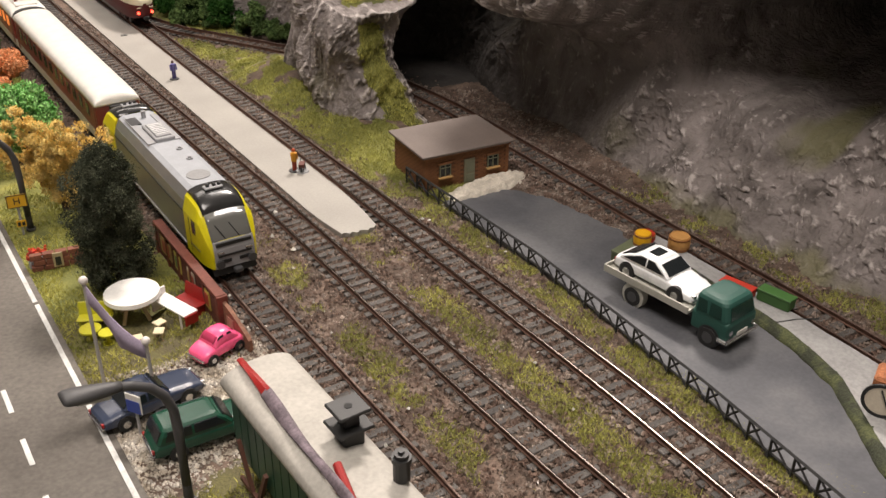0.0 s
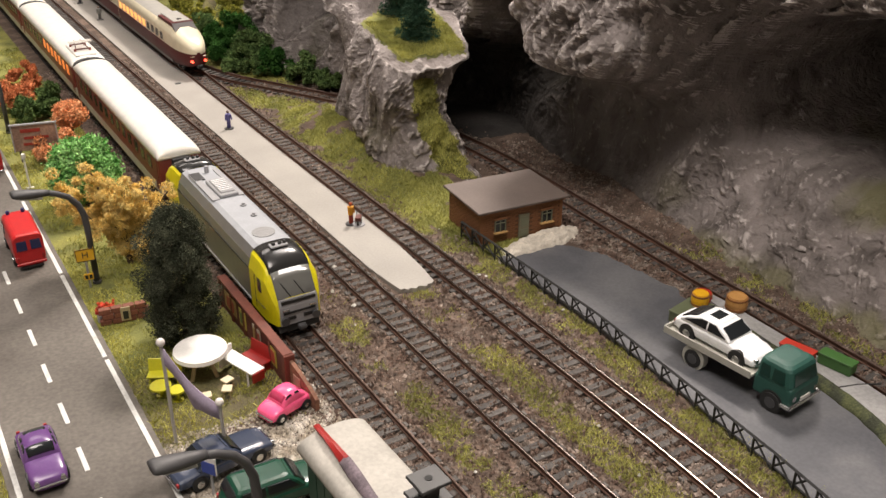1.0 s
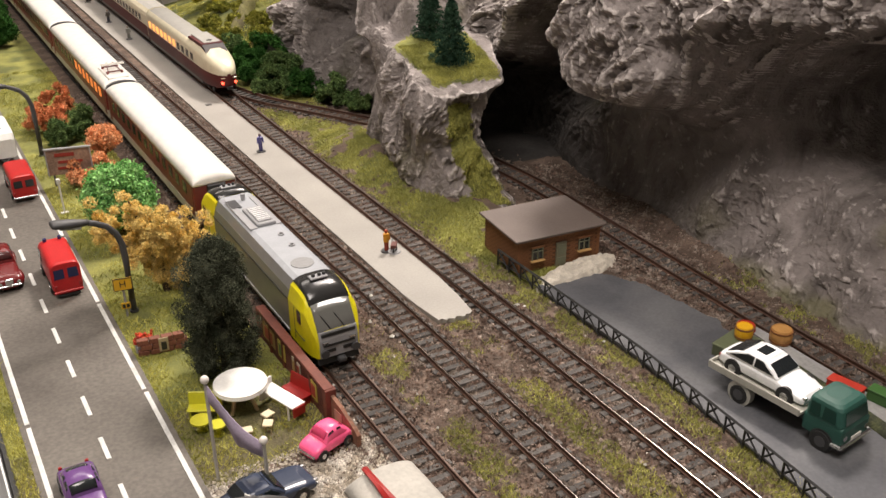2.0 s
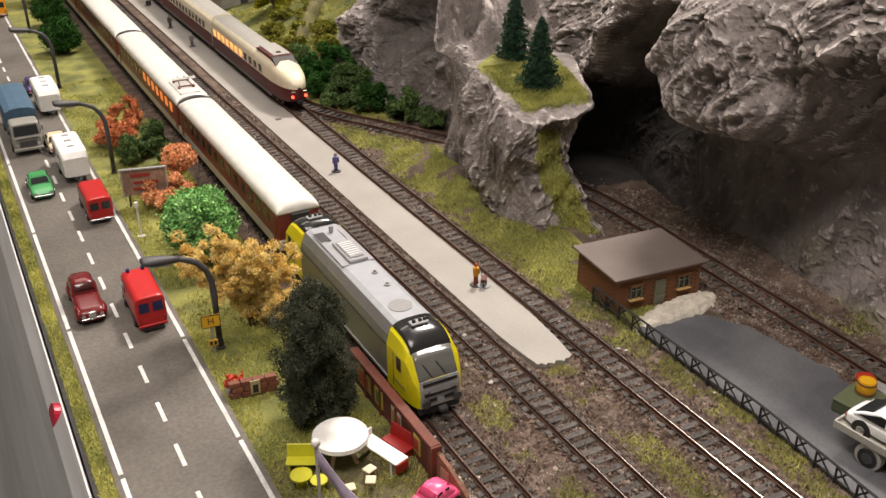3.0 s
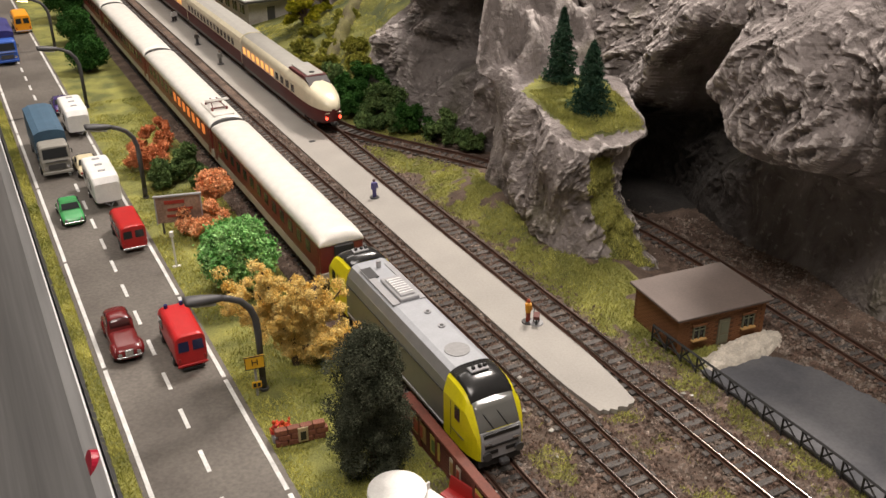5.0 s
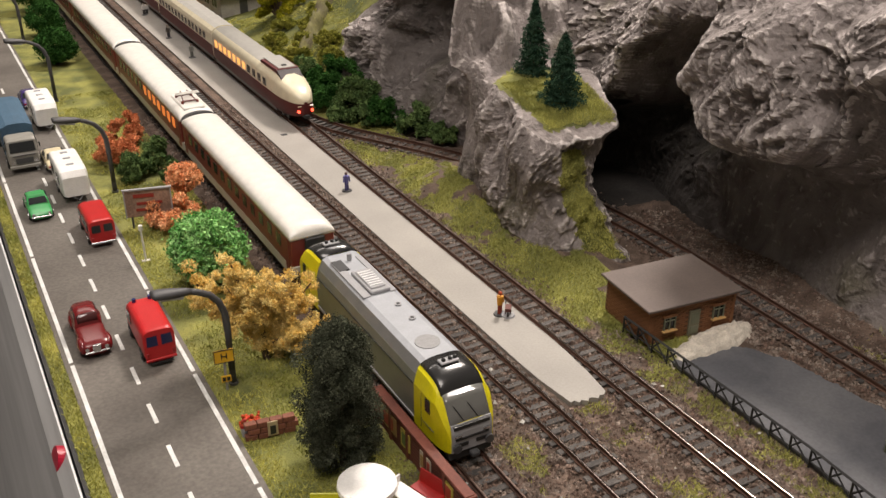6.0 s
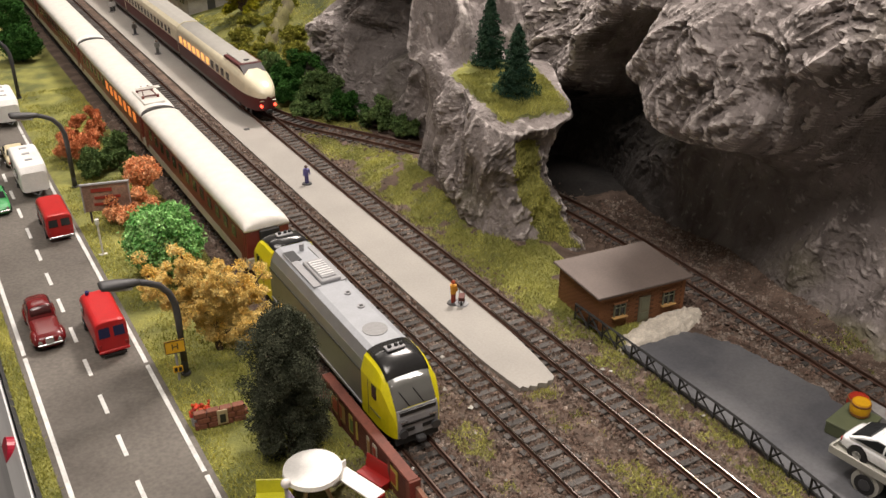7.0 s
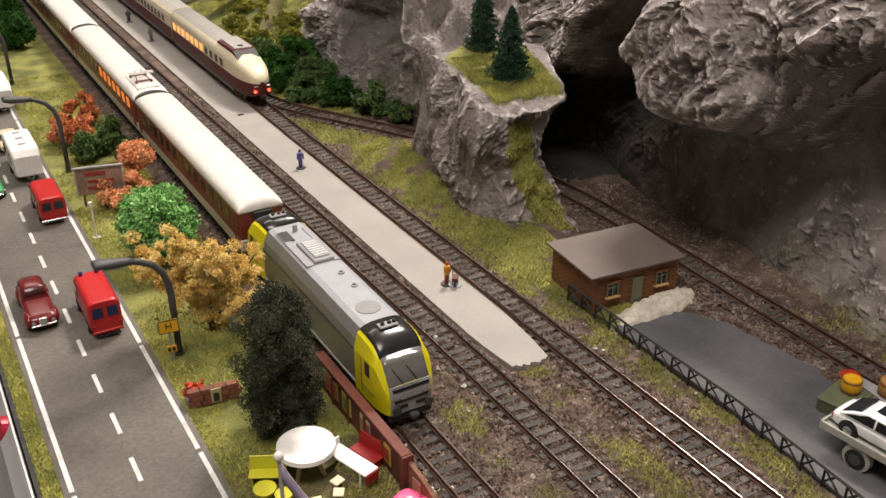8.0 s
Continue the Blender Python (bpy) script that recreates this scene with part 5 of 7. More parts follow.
def tarp_lorry(name, label, x, y, cab, tarp, L=0.092, W=0.0275, H=0.040, turn=0):
    c = thing(name, label, "lorry", x, y, 0.0017, turn, "lorries on the road")
    CP, TP = paint(name + "_cab", cab, 0.4), mat(name + "_tarp", tarp, 0.7, 0, 0.12, 60, 700, 0.2)
    h = L / 2
    ca = part("cab", shell([(-h, W / 2 * 0.88, 0.006, 0.017), (-h + 0.0015, W / 2 * 0.95, 0.005, 0.0195), (-h + 0.004, W / 2 * 0.96, 0.005, 0.0295), (-h + 0.007, W / 2 * 0.96, 0.005, 0.0315), (-h + 0.020, W / 2 * 0.96, 0.005, 0.0315)], 8, 24), CP, c)
    pane(c, [(-W * 0.40, -h + 0.0011, 0.0195), (W * 0.40, -h + 0.0011, 0.0195), (W * 0.38, -h + 0.0032, 0.0282), (-W * 0.38, -h + 0.0032, 0.0282)], 0.0006)
    for s in (-1, 1):
        pts = [(s * W * 0.482, -h + 0.006, 0.0200), (s * W * 0.482, -h + 0.015, 0.0200), (s * W * 0.478, -h + 0.015, 0.0285), (s * W * 0.478, -h + 0.006, 0.0285)]
        pane(c, pts if s > 0 else pts[::-1])
        part("headlight", rods(((s * W * 0.36, -h + 0.002, 0.0105), (s * W * 0.36, -h - 0.0003, 0.0105), 0.0017), seg=10), CHROME, ca)
        part("mirror", boxes((s * W * 0.55, -h + 0.003, 0.024, 0.0010, 0.0008, 0.0040), (s * W * 0.515, -h + 0.003, 0.0255, 0.002, 0.0004, 0.0004)), BLACK, ca)
    part("grille", boxes((0, -h - 0.0003, 0.0115, W * 0.55, 0.0012, 0.0050), (0, -h - 0.0003, 0.0165, W * 0.7, 0.0008, 0.0008)), DGREY, ca)
    part("front_bumper", boxes((0, -h - 0.001, 0.0062, W * 0.98, 0.0022, 0.0030), bevel=0.0005), CP, ca)
    part("tarp", loft([[(-W / 2, yy, 0.011), (-W / 2, yy, H * 0.92), (-W * 0.30, yy, H - 0.0006), (0, yy, H), (W * 0.30, yy, H - 0.0006), (W / 2, yy, H * 0.92), (W / 2, yy, 0.011)] for yy in (-h + 0.0225, -h + 0.04, 0.01, h - 0.015, h)]), TP, c)
    part("load_frame", boxes((0, (0.0225) / 2, 0.0105, W, L - 0.0225, 0.0016)), DGREY, c)
    part("tarp_hem", boxes((-W * 0.502, 0.011, 0.0180, 0.0006, L - 0.024, 0.0007), (W * 0.502, 0.011, 0.0180, 0.0006, L - 0.024, 0.0007)), DGREY, c)
    part("chassis", boxes((0, 0, 0.0072, W * 0.5, L * 0.95, 0.0032)), BLACK, c)
    wheels(c, L, W, 0.0055, (-L * 0.33, L * 0.27), width=0.0032)
    return c


RIGHT, LEFT = 0.0035, -0.0300
van("fire_van", "bright red fire service van with blue rear windows and roof beacons", RIGHT, 0.6895, 180, (0.47, 0.016, 0.018), 0.0530, 0.0200, 0.0258, roof_lights=True)
van("red_van", "small red van with a windowed rear door", 0.0060, 0.8740, 180, (0.42, 0.014, 0.014), 0.052, 0.0200, 0.0225)
van("orange_van", "orange delivery van with dark rear windows", 0.0105, 1.665, 180, (0.85, 0.34, 0.01), 0.058, 0.0225, 0.0270)
car("maroon_car", "dark maroon vintage saloon car with a chrome bumper", LEFT, 0.7170, 0, (0.13, 0.009, 0.010), 0.0545, 0.0180, 0.0190, 0.0115, (-0.06, 0.03, 0.30, 0.42), r=0.0042, nose=0.85, tail=0.70, curved=2.6, dome=3.2, screen=(0.055, 0.016, 0.016))
M = bpy.data.objects["maroon_car"]
for sx in (-1, 1):
    bm = bmesh.new()
    ball(bm, (sx * 0.0080, -0.0180, 0.0058), 0.0048, (0.62, 1.75, 1.0), 14)
    part("fender", bm, bpy.data.materials["maroon_car_paint"], M, smooth=True)
    bm = bmesh.new()
    ball(bm, (sx * 0.0085, 0.0160, 0.0056), 0.0046, (0.45, 1.6, 1.0), 14)
    part("fender", bm, bpy.data.materials["maroon_car_paint"], M, smooth=True)
part("grille", boxes((0, -0.0272, 0.0072, 0.0052, 0.0014, 0.0058), bevel=0.0005), CHROME, M)
car("green_car", "light green saloon car", LEFT + 0.001, 0.9430, 0, (0.05, 0.30, 0.09), 0.0475, 0.0185, 0.0155, 0.0102, (-0.22, -0.08, 0.20, 0.32))
car("cream_car", "cream saloon car towing a caravan", RIGHT - 0.003, 1.0465, 180, (0.62, 0.54, 0.36), 0.0480, 0.0190, 0.0160, 0.0105, (-0.20, -0.06, 0.20, 0.32))
car("violet_car", "dark violet car towing a caravan", RIGHT + 0.003, 1.2485, 180, (0.06, 0.04, 0.16), 0.0480, 0.0190, 0.0160, 0.0105, (-0.20, -0.06, 0.20, 0.32))
caravan(RIGHT + 0.0005, 0.9755)
caravan(RIGHT + 0.0075, 1.175)
tarp_lorry("tarp_lorry", "grey lorry with a slate-blue canvas cover", -0.0250, 1.094, (0.26, 0.25, 0.22), (0.045, 0.10, 0.16), L=0.112)
tarp_lorry("blue_lorry", "bright blue lorry with a violet-blue cover", -0.0265, 1.522, (0.03, 0.10, 0.42), (0.03, 0.03, 0.16), L=0.108)
car("far_car", "small brown car on the road", -0.028, 2.02, 0, (0.12, 0.07, 0.05), 0.0475, 0.0185, 0.0155, 0.0102, (-0.22, -0.08, 0.20, 0.32))
car("beetle_car", "purple rounded beetle-shaped car with chrome bumpers", -0.0325, 0.4470, 0, (0.135, 0.060, 0.20), 0.0460, 0.0180, 0.0172, 0.0112, (-0.19, -0.08, 0.12, 0.36), nose=0.74, tail=0.60, r=0.0040, dome=2.6)
car("pink_car", "shiny pink bubble car on the gravel path", 0.0875, 0.4265, -72, (0.95, 0.12, 0.28), 0.0285, 0.0150, 0.0148, 0.0090, (-0.24, -0.10, 0.16, 0.36), nose=0.74, tail=0.66, r=0.0027, z=0.0012, lights=False, dome=2.6, screen=(0.60, 0.06, 0.15))
car("blue_saloon", "dark blue saloon car parked on the gravel", 0.0425, 0.4010, 98, (0.036, 0.047, 0.08), 0.0520, 0.0195, 0.0158, 0.0102, (-0.16, -0.04, 0.18, 0.30), z=0.0012)
car("green_estate", "dark green estate car parked on the gravel", 0.0585, 0.3660, 88, (0.008, 0.055, 0.032), 0.0540, 0.0205, 0.0170, 0.0108, (-0.20, -0.09, 0.40, 0.46), z=0.0012)


# ---- recovery truck with the white car on its bed ----
def recovery_truck():
    t = thing("flatbed_truck", "green flatbed truck with a pale grey load bed in the yard", "truck", 0.3187, 0.3155, 0.0026, 6)
    GR = paint("sea_green_cab", (0.016, 0.075, 0.058), 0.58)
    TINT = paint("green_tinted_glass", (0.010, 0.038, 0.030), 0.15, 0, 0.02, 0)
    BED = paint("pale_grey_bed", (0.42, 0.41, 0.36), 0.5)
    cab = part("cab", shell([(-0.0345, 0.0112, 0.0072, 0.0160), (-0.0338, 0.0128, 0.0060, 0.0180), (-0.0318, 0.0132, 0.0055, 0.0188), (-0.0130, 0.0132, 0.0055, 0.0188), (-0.0118, 0.0128, 0.0055, 0.0184)], 6, 28), GR, t)
    secs = []
    for zz, w, ya, yb, b in ((0.0165, 0.0131, -0.0338, -0.0118, 0.0030), (0.0185, 0.0131, -0.0337, -0.0118, 0.0030), (0.0262, 0.0121, -0.0318, -0.0122, 0.0032), (0.0276, 0.0115, -0.0309, -0.0128, 0.0036), (0.0286, 0.0100, -0.0292, -0.0142, 0.0040), (0.0291, 0.0070, -0.0262, -0.0168, 0.0040)):
        sec = []
        for cx, cy, a0 in ((w - b, yb - b, 0), (-w + b, yb - b, 90), (-w + b, ya + b, 180), (w - b, ya + b, 270)):
            sec += [(cx + b * math.cos(radians(a0 + d)), cy + b * math.sin(radians(a0 + d)), zz) for d in (0, 30, 60, 90)]
        secs.append(sec)
    part("cab_top", loft(secs), GR, cab, smooth=False)
    pane(cab, [(-0.0100, -0.0337, 0.0188), (0.0100, -0.0337, 0.0188), (0.0090, -0.0320, 0.0256), (-0.0090, -0.0320, 0.0256)], 0.0004, TINT)
    for s in (-1, 1):
        for ya, yb in ((-0.0298, -0.0222), (-0.0208, -0.0146)):
            pts = [(s * 0.0131, ya, 0.0190), (s * 0.0131, yb, 0.0190), (s * 0.01222, yb, 0.0256), (s * 0.01222, ya + 0.0012, 0.0256)]
            pane(cab, pts if s > 0 else pts[::-1], 0.0004, TINT)
        part("headlight", rods(((s * 0.0095, -0.0330, 0.0115), (s * 0.0095, -0.0349, 0.0115), 0.0016), seg=10), CHROME, cab)
        part("wheel_arch", rods(((s * 0.0105, -0.024, 0.0058), (s * 0.0136, -0.024, 0.0058), 0.0068), seg=18), BLACK, cab)
    part("number_plate", boxes((0, -0.0352, 0.0098, 0.0085, 0.0006, 0.0022)), ROOF_WHITE, cab)
    part("front_bumper", rods(((-0.0135, -0.0350, 0.0072), (0.0135, -0.0350, 0.0072), 0.0013), ((-0.0135, -0.0350, 0.0072), (-0.0142, -0.0300, 0.0076), 0.0012), ((0.0135, -0.0350, 0.0072), (0.0142, -0.0300, 0.0076), 0.0012), seg=8), CHROME, cab, "chrome bumper")
    bed = part("load_bed", boxes((0, 0.0200, 0.0142, 0.0285, 0.0600, 0.0016), (0, 0.0495, 0.0160, 0.0285, 0.0010, 0.0030)), BED, t)
    for s in (-1, 1):
        part("side_board", boxes((s * 0.0142, 0.0200, 0.0152, 0.0011, 0.0600, 0.0044), bevel=0.0002), BED, bed)
        part("mudguard", rods(((s * 0.0095, 0.028, 0.0062), (s * 0.0138, 0.028, 0.0062), 0.0076), seg=18), BED, t)
    part("chassis", boxes((0, 0.008, 0.0098, 0.012, 0.078, 0.0060)), BLACK, t)
    for s in (-1, 1):
        for yy in (-0.024, 0.028):
            w = part("wheel", rods(((s * 0.0108, yy, 0.0056), (s * 0.0143, yy, 0.0056), 0.0056), seg=18), RUBBER, t)
            part("rim", rods(((s * 0.0140, yy, 0.0056), (s * 0.0146, yy, 0.0056), 0.0032), seg=12), DGREY, w)


recovery_truck()
W2 = car("white_coupe", "glossy white sports saloon with black windows on the truck bed", 0.3175, 0.3355, 6, (0.88, 0.89, 0.90), 0.0560, 0.0225, 0.0186, 0.0118, (-0.21, -0.04, 0.20, 0.43), r=0.0046, nose=0.68, tail=0.88, z=0.0150, rough=0.15, lights=True)
part("sunroof", boxes((0, 0.0048, 0.0184, 0.0092, 0.0070, 0.0008), bevel=0.0002), GLASS, W2)


# ---- buildings and yard things ----
def hut():
    h = thing("station_hut", "small brown brick hut with a flat grey-brown roof", "hut", 0.3205, 0.5560, 0.0, -5.5)
    BRICK = mat("brown_brick_card", (0.20, 0.082, 0.032), 0.8, 0, 0.15, 60, 900, 0.2, second=(0.25, 0.110, 0.045))
    MORTAR = mat("brick_joint", (0.145, 0.068, 0.034), 0.9, 0, 0.2)
    ROOFM = mat("grey_brown_roof_card", (0.125, 0.097, 0.084), 0.7, 0, 0.1, 40, 600, 0.15)
    W, D, H = 0.069, 0.0515, 0.0262
    wall = part("wall", boxes((0, 0, H / 2, W - 0.0012, D - 0.0012, H)), MORTAR, h)
    course, bl = 0.00165, 0.0048
    shared = {}

    def brick(name, cx, cy, cz, sx, sy):
        key = (round(sx, 5), round(sy, 5))
        if key not in shared:
            ob = part(name, boxes((0, 0, 0, sx, sy, course - 0.0003)), BRICK, wall)
            shared[key] = ob.data
        else:
            ob = new(name, shared[key])
            ob.parent = wall
        ob.location = (cx, cy, cz)
    def clear(u, z):
        return not any(abs(u - c) < w / 2 + 0.0015 and a - 0.001 < z < b + 0.001 for c, w, a, b in ((-0.0185, 0.0085, 0.0095, 0.0190), (0.0205, 0.0085, 0.0095, 0.0190), (0.0015, 0.0092, 0, 0.0195)))
    for r in range(15):
        z = 0.0008 + course * (r + 0.5)
        off = (r % 2) * bl / 2
        u = -W / 2 + bl / 2 - off
        while u < W / 2 - 0.001:
            if abs(u) < W / 2 - bl * 0.45 and clear(u, z):
                brick("brick", u, -D / 2 + 0.0005, z, bl - 0.0004, 0.0005)
            u += bl
        u = -D / 2 + bl / 2 - off
        while u < D / 2 - 0.001:
            if abs(u) < D / 2 - bl * 0.45:
                brick("brick", -W / 2 + 0.0005, u, z, 0.0005, bl - 0.0004)
            u += bl
    for sx in (-1, 1):
        part("corner_pier", boxes((sx * (W / 2 - 0.0015), -D / 2 + 0.0015, H / 2, 0.0026, 0.0026, H), bevel=0.0002), BRICK, wall)
    part("eaves", boxes((0, 0, H - 0.0008, W + 0.0016, D + 0.0016, 0.0018)), BRICK, wall)
    part("roof", boxes((0, 0, H + 0.0010, W + 0.006, D + 0.006, 0.0018), bevel=0.0004), ROOFM, h)
    FR = paint("pale_green_frame", (0.17, 0.18, 0.12), 0.6)
    for u in (-0.0185, 0.0205):
        w = part("window", boxes((u, -D / 2 + 0.0004, 0.0142, 0.0088, 0.0010, 0.0092)), GLASS, h)
        part("window_frame", boxes((u - 0.0042, -D / 2 - 0.0004, 0.0142, 0.0007, 0.0012, 0.0096), (u + 0.0042, -D / 2 - 0.0004, 0.0142, 0.0007, 0.0012, 0.0096), (u, -D / 2 - 0.0004, 0.0142, 0.0006, 0.0012, 0.0096), (u, -D / 2 - 0.0004, 0.0187, 0.0088, 0.0012, 0.0006), (u, -D / 2 - 0.0004, 0.0162, 0.0088, 0.0010, 0.0005)), FR, w)
        part("sill", boxes((u, -D / 2 - 0.0012, 0.0090, 0.0112, 0.0030, 0.0010), bevel=0.0002), paint("tan_sill", (0.45, 0.27, 0.10), 0.6), w)
        part("lintel", boxes((u, -D / 2 - 0.0005, 0.0198, 0.0108, 0.0016, 0.0014)), BRICK, w)
    d = part("door", boxes((0.0015, -D / 2 + 0.0002, 0.0098, 0.0086, 0.0012, 0.0188), bevel=0.0002), paint("grey_green_door", (0.19, 0.18, 0.12), 0.6), h)
    part("door_panel", boxes((0.0015, -D / 2 - 0.0006, 0.0135, 0.0056, 0.0004, 0.0080), (0.0015, -D / 2 - 0.0006, 0.0050, 0.0056, 0.0004, 0.0050)), FR, d)


hut()


def lattice_fence():
    f = thing("lattice_fence", "low black lattice fence along the yard edge", "fence")
    y = 0.555
    xs_ = []
    step = 0.0142
    while y > 0.06:
        xs_.append((fence_x(y), y))
        y -= step
    z0, z1 = -0.001, 0.0122
    for (ax, ay), (bx, by) in zip(xs_, xs_[1:]):
        part("post", rods(((ax, ay, z0), (ax, ay, z1), 0.0008), seg=4), BLACK, f)
        part("top_rail", rods(((ax, ay, z1), (bx, by, z1), 0.0010), seg=4), BLACK, f)
        part("bottom_rail", rods(((ax, ay, 0.0042), (bx, by, 0.0042), 0.0006), seg=4), BLACK, f)
        part("diagonal", rods(((ax, ay, z1), (bx, by, 0.001), 0.0007), seg=4), BLACK, f)
        part("diagonal", rods(((ax, ay, 0.0042), ((ax + bx) / 2, (ay + by) / 2, z1), 0.0006), seg=4), BLACK, f)


lattice_fence()


def barrel(label, x, y, z, colour, r=0.0058, h=0.0098, tilt=0):
    b = thing("barrel", label, "barrel", x, y, z, 0, "barrels by the track")
    secs = []
    for f, w in ((0, 0.86), (0.08, 0.90), (0.3, 0.99), (0.5, 1.02), (0.7, 0.99), (0.92, 0.90), (1.0, 0.86), (1.0, 0.78), (0.96, 0.76)):
        secs.append([(r * w * math.cos(2 * math.pi * k / 20), r * w * math.sin(2 * math.pi * k / 20), h * f) for k in range(20)])
    part("body", loft(secs), paint("barrel_paint", colour, 0.5), b, smooth=False)
    for f in (0.16, 0.84):
        part("hoop", loft([[(r * w * math.cos(2 * math.pi * k / 20), r * w * math.sin(2 * math.pi * k / 20), h * f + dz) for k in range(20)] for w, dz in ((0.90, -0.0006), (1.0, -0.0005), (1.0, 0.0005), (0.90, 0.0006))]), paint("hoop_brown", (0.25, 0.10, 0.03), 0.5), b)


barrel("red barrel behind the olive crate", 0.3598, 0.3914, 0.002, (0.42, 0.03, 0.015), 0.0062, 0.0085)
barrel("yellow barrel standing on the olive crate", 0.3455, 0.3805, 0.0111, (0.75, 0.40, 0.01), 0.0055, 0.0085)
barrel("tan wooden barrel beside the track", 0.3670, 0.3700, 0.0068, (0.50, 0.26, 0.08), 0.0068, 0.0095)


def crate(name, label, x, y, z, turn, colour, L, W, H):
    c = thing(name, label, "box", x, y, z, turn, "boxes on the slab")
    part("body", boxes((0, 0, H / 2, W, L, H), bevel=0.0006), paint(name + "_paint", colour, 0.5), c)
    part("lid", boxes((0, 0, H + 0.0003, W + 0.0006, L + 0.0006, 0.0010), bevel=0.0003), paint(name + "_lid", [v * 1.25 for v in colour], 0.5), c)


crate("red_box", "flat red box on the concrete slab", 0.3575, 0.3145, 0.0068, 12, (0.42, 0.035, 0.02), 0.0195, 0.0080, 0.0052)
crate("green_box", "mossy green box on the concrete slab", 0.3667, 0.2945, 0.0068, 10, (0.045, 0.12, 0.028), 0.0200, 0.0080, 0.0066)
crate("olive_box", "flat olive grey crate in the yard", 0.3397, 0.3790, 0.0026, 12, (0.095, 0.11, 0.06), 0.0194, 0.0255, 0.0074)


def clock_cart():
    c = thing("wheeled_cart", "brown cart with a large spoked wheel on the slab", "cart", 0.3274, 0.2014, 0.0068, 25)
    ringr = 0.0092
    bm = loft([[((0.0006 if s else -0.0006), r * math.cos(2 * math.pi * k / 24), ringr + r * math.sin(2 * math.pi * k / 24)) for k in range(24)] for s, r in ((0, ringr), (1, ringr), (1, ringr * 0.82), (0, ringr * 0.82), (0, ringr))], cap=False)
    w = part("wheel", bm, BLACK, c)
    part("wheel_disc", rods(((-0.0003, 0, ringr), (0.0003, 0, ringr), ringr * 0.83), seg=24), paint("cream_disc", (0.62, 0.55, 0.44), 0.6), w)
    part("spoke", rods(((-0.0006, -0.004, ringr - 0.005), (-0.0006, 0.001, ringr + 0.006), 0.0004), seg=6), BLACK, w)
    part("basket", boxes((0.009, -0.002, 0.0150, 0.016, 0.016, 0.0105), bevel=0.0015), mat("orange_brown_wicker", (0.36, 0.13, 0.05), 0.8, 0, 0.3, 300, 1500, 0.4), c)


clock_cart()

# spill of pale plaster before the hut
bm = bmesh.new()
bmesh.ops.create_grid(bm, x_segments=70, y_segments=34, size=0.5)
for v in bm.verts:
    u, w = v.co.x, v.co.y
    edge = 0.5 - ((abs(u) ** 2.4 + abs(w) ** 2.4) ** (1 / 2.4) + 0.10 * noise.noise((u * 6, w * 4, 1)) + 0.07 * noise.noise((u * 19, w * 11, 4)))
    v.co = Vector((u * 0.082, w * 0.027 + 0.006 * math.sin(u * 2.5), (0.0066 * smooth(-0.08, 0.24, edge) + 0.0016 * noise.noise((u * 22, w * 12, 2)) * smooth(0, 0.15, edge)) - 0.0044))
spill = link_mesh("plaster_spill", bm, mat("pale_plaster", (0.58, 0.53, 0.45), 0.9, 0, 0.2, 150, 900, 0.8), smooth=True)
spill.matrix_world = pose(0.3235, 0.5155, 0.0030, 0, 0, -2)
tagged(spill, "rough pale plaster spill in front of the hut", "rubble", kind="stuff")


# ---- street lamps, signs ----
def street_lamp(x, y, lit=False):
    l = thing("street_lamp", "grey curved street lamp over the road" + (" with a glowing head" if lit else ""), "street lamp", x, y, 0.0, 4, "street lamps along the road")
    G = paint("lamp_grey", (0.062, 0.061, 0.063), 0.55)
    pts = [(0, 0, 0), (0, 0, 0.040), (-0.0005, 0.0, 0.050), (-0.0030, 0, 0.058), (-0.0080, 0, 0.0645), (-0.0150, 0, 0.0685), (-0.0200, 0, 0.0705)]
    part("base", rods(((0, 0, 0), (0, 0, 0.0016), 0.0030), ((0, 0, 0.0016), (0, 0, 0.010), 0.0020), seg=12), G, l)
    secs = []
    for i, p in enumerate(pts):
        a, b = Vector(pts[max(0, i - 1)]), Vector(pts[min(len(pts) - 1, i + 1)])
        q = (b - a).to_track_quat("Z", "Y").to_matrix()
        r = 0.0022 - 0.0004 * i / len(pts)
        secs.append([Vector(p) + q @ Vector((r * math.cos(2 * math.pi * k / 10), r * math.sin(2 * math.pi * k / 10), 0)) for k in range(10)])
    part("mast", loft(secs), G, l, smooth=True)
    secs = []
    for hx, hy, hz in ((0.0185, 0.0020, 0.0019), (0.0215, 0.0026, 0.0023), (0.0255, 0.0034, 0.0027), (0.0310, 0.0043, 0.0030), (0.0365, 0.0048, 0.0029), (0.0395, 0.0047, 0.0026), (0.0408, 0.0040, 0.0020)):
        cz = 0.0703 + 0.17 * (hx - 0.0190)
        secs.append([(-hx, hy * math.cos(2 * math.pi * k / 14), cz + hz * math.sin(2 * math.pi * k / 14)) for k in range(14)])
    part("head", loft(secs), G, l, smooth=True)
    bm = bmesh.new()
    box(bm, -0.0300, 0, 0.0696, 0.0130, 0.0052, 0.0016, bevel=0.0003, rot=(0, 10, 0))
    part("diffuser", bm, LAMP_LIT if lit else paint("lamp_glass", (0.4, 0.4, 0.38), 0.3), l)
    return l


for y, lit in ((0.3300, False), (0.6240, False), (0.9560, False), (1.2462, False), (1.5300, True)):
    street_lamp(0.0365 if y < 1.0 else (0.0335 if y < 1.4 else 0.0380), y, lit)


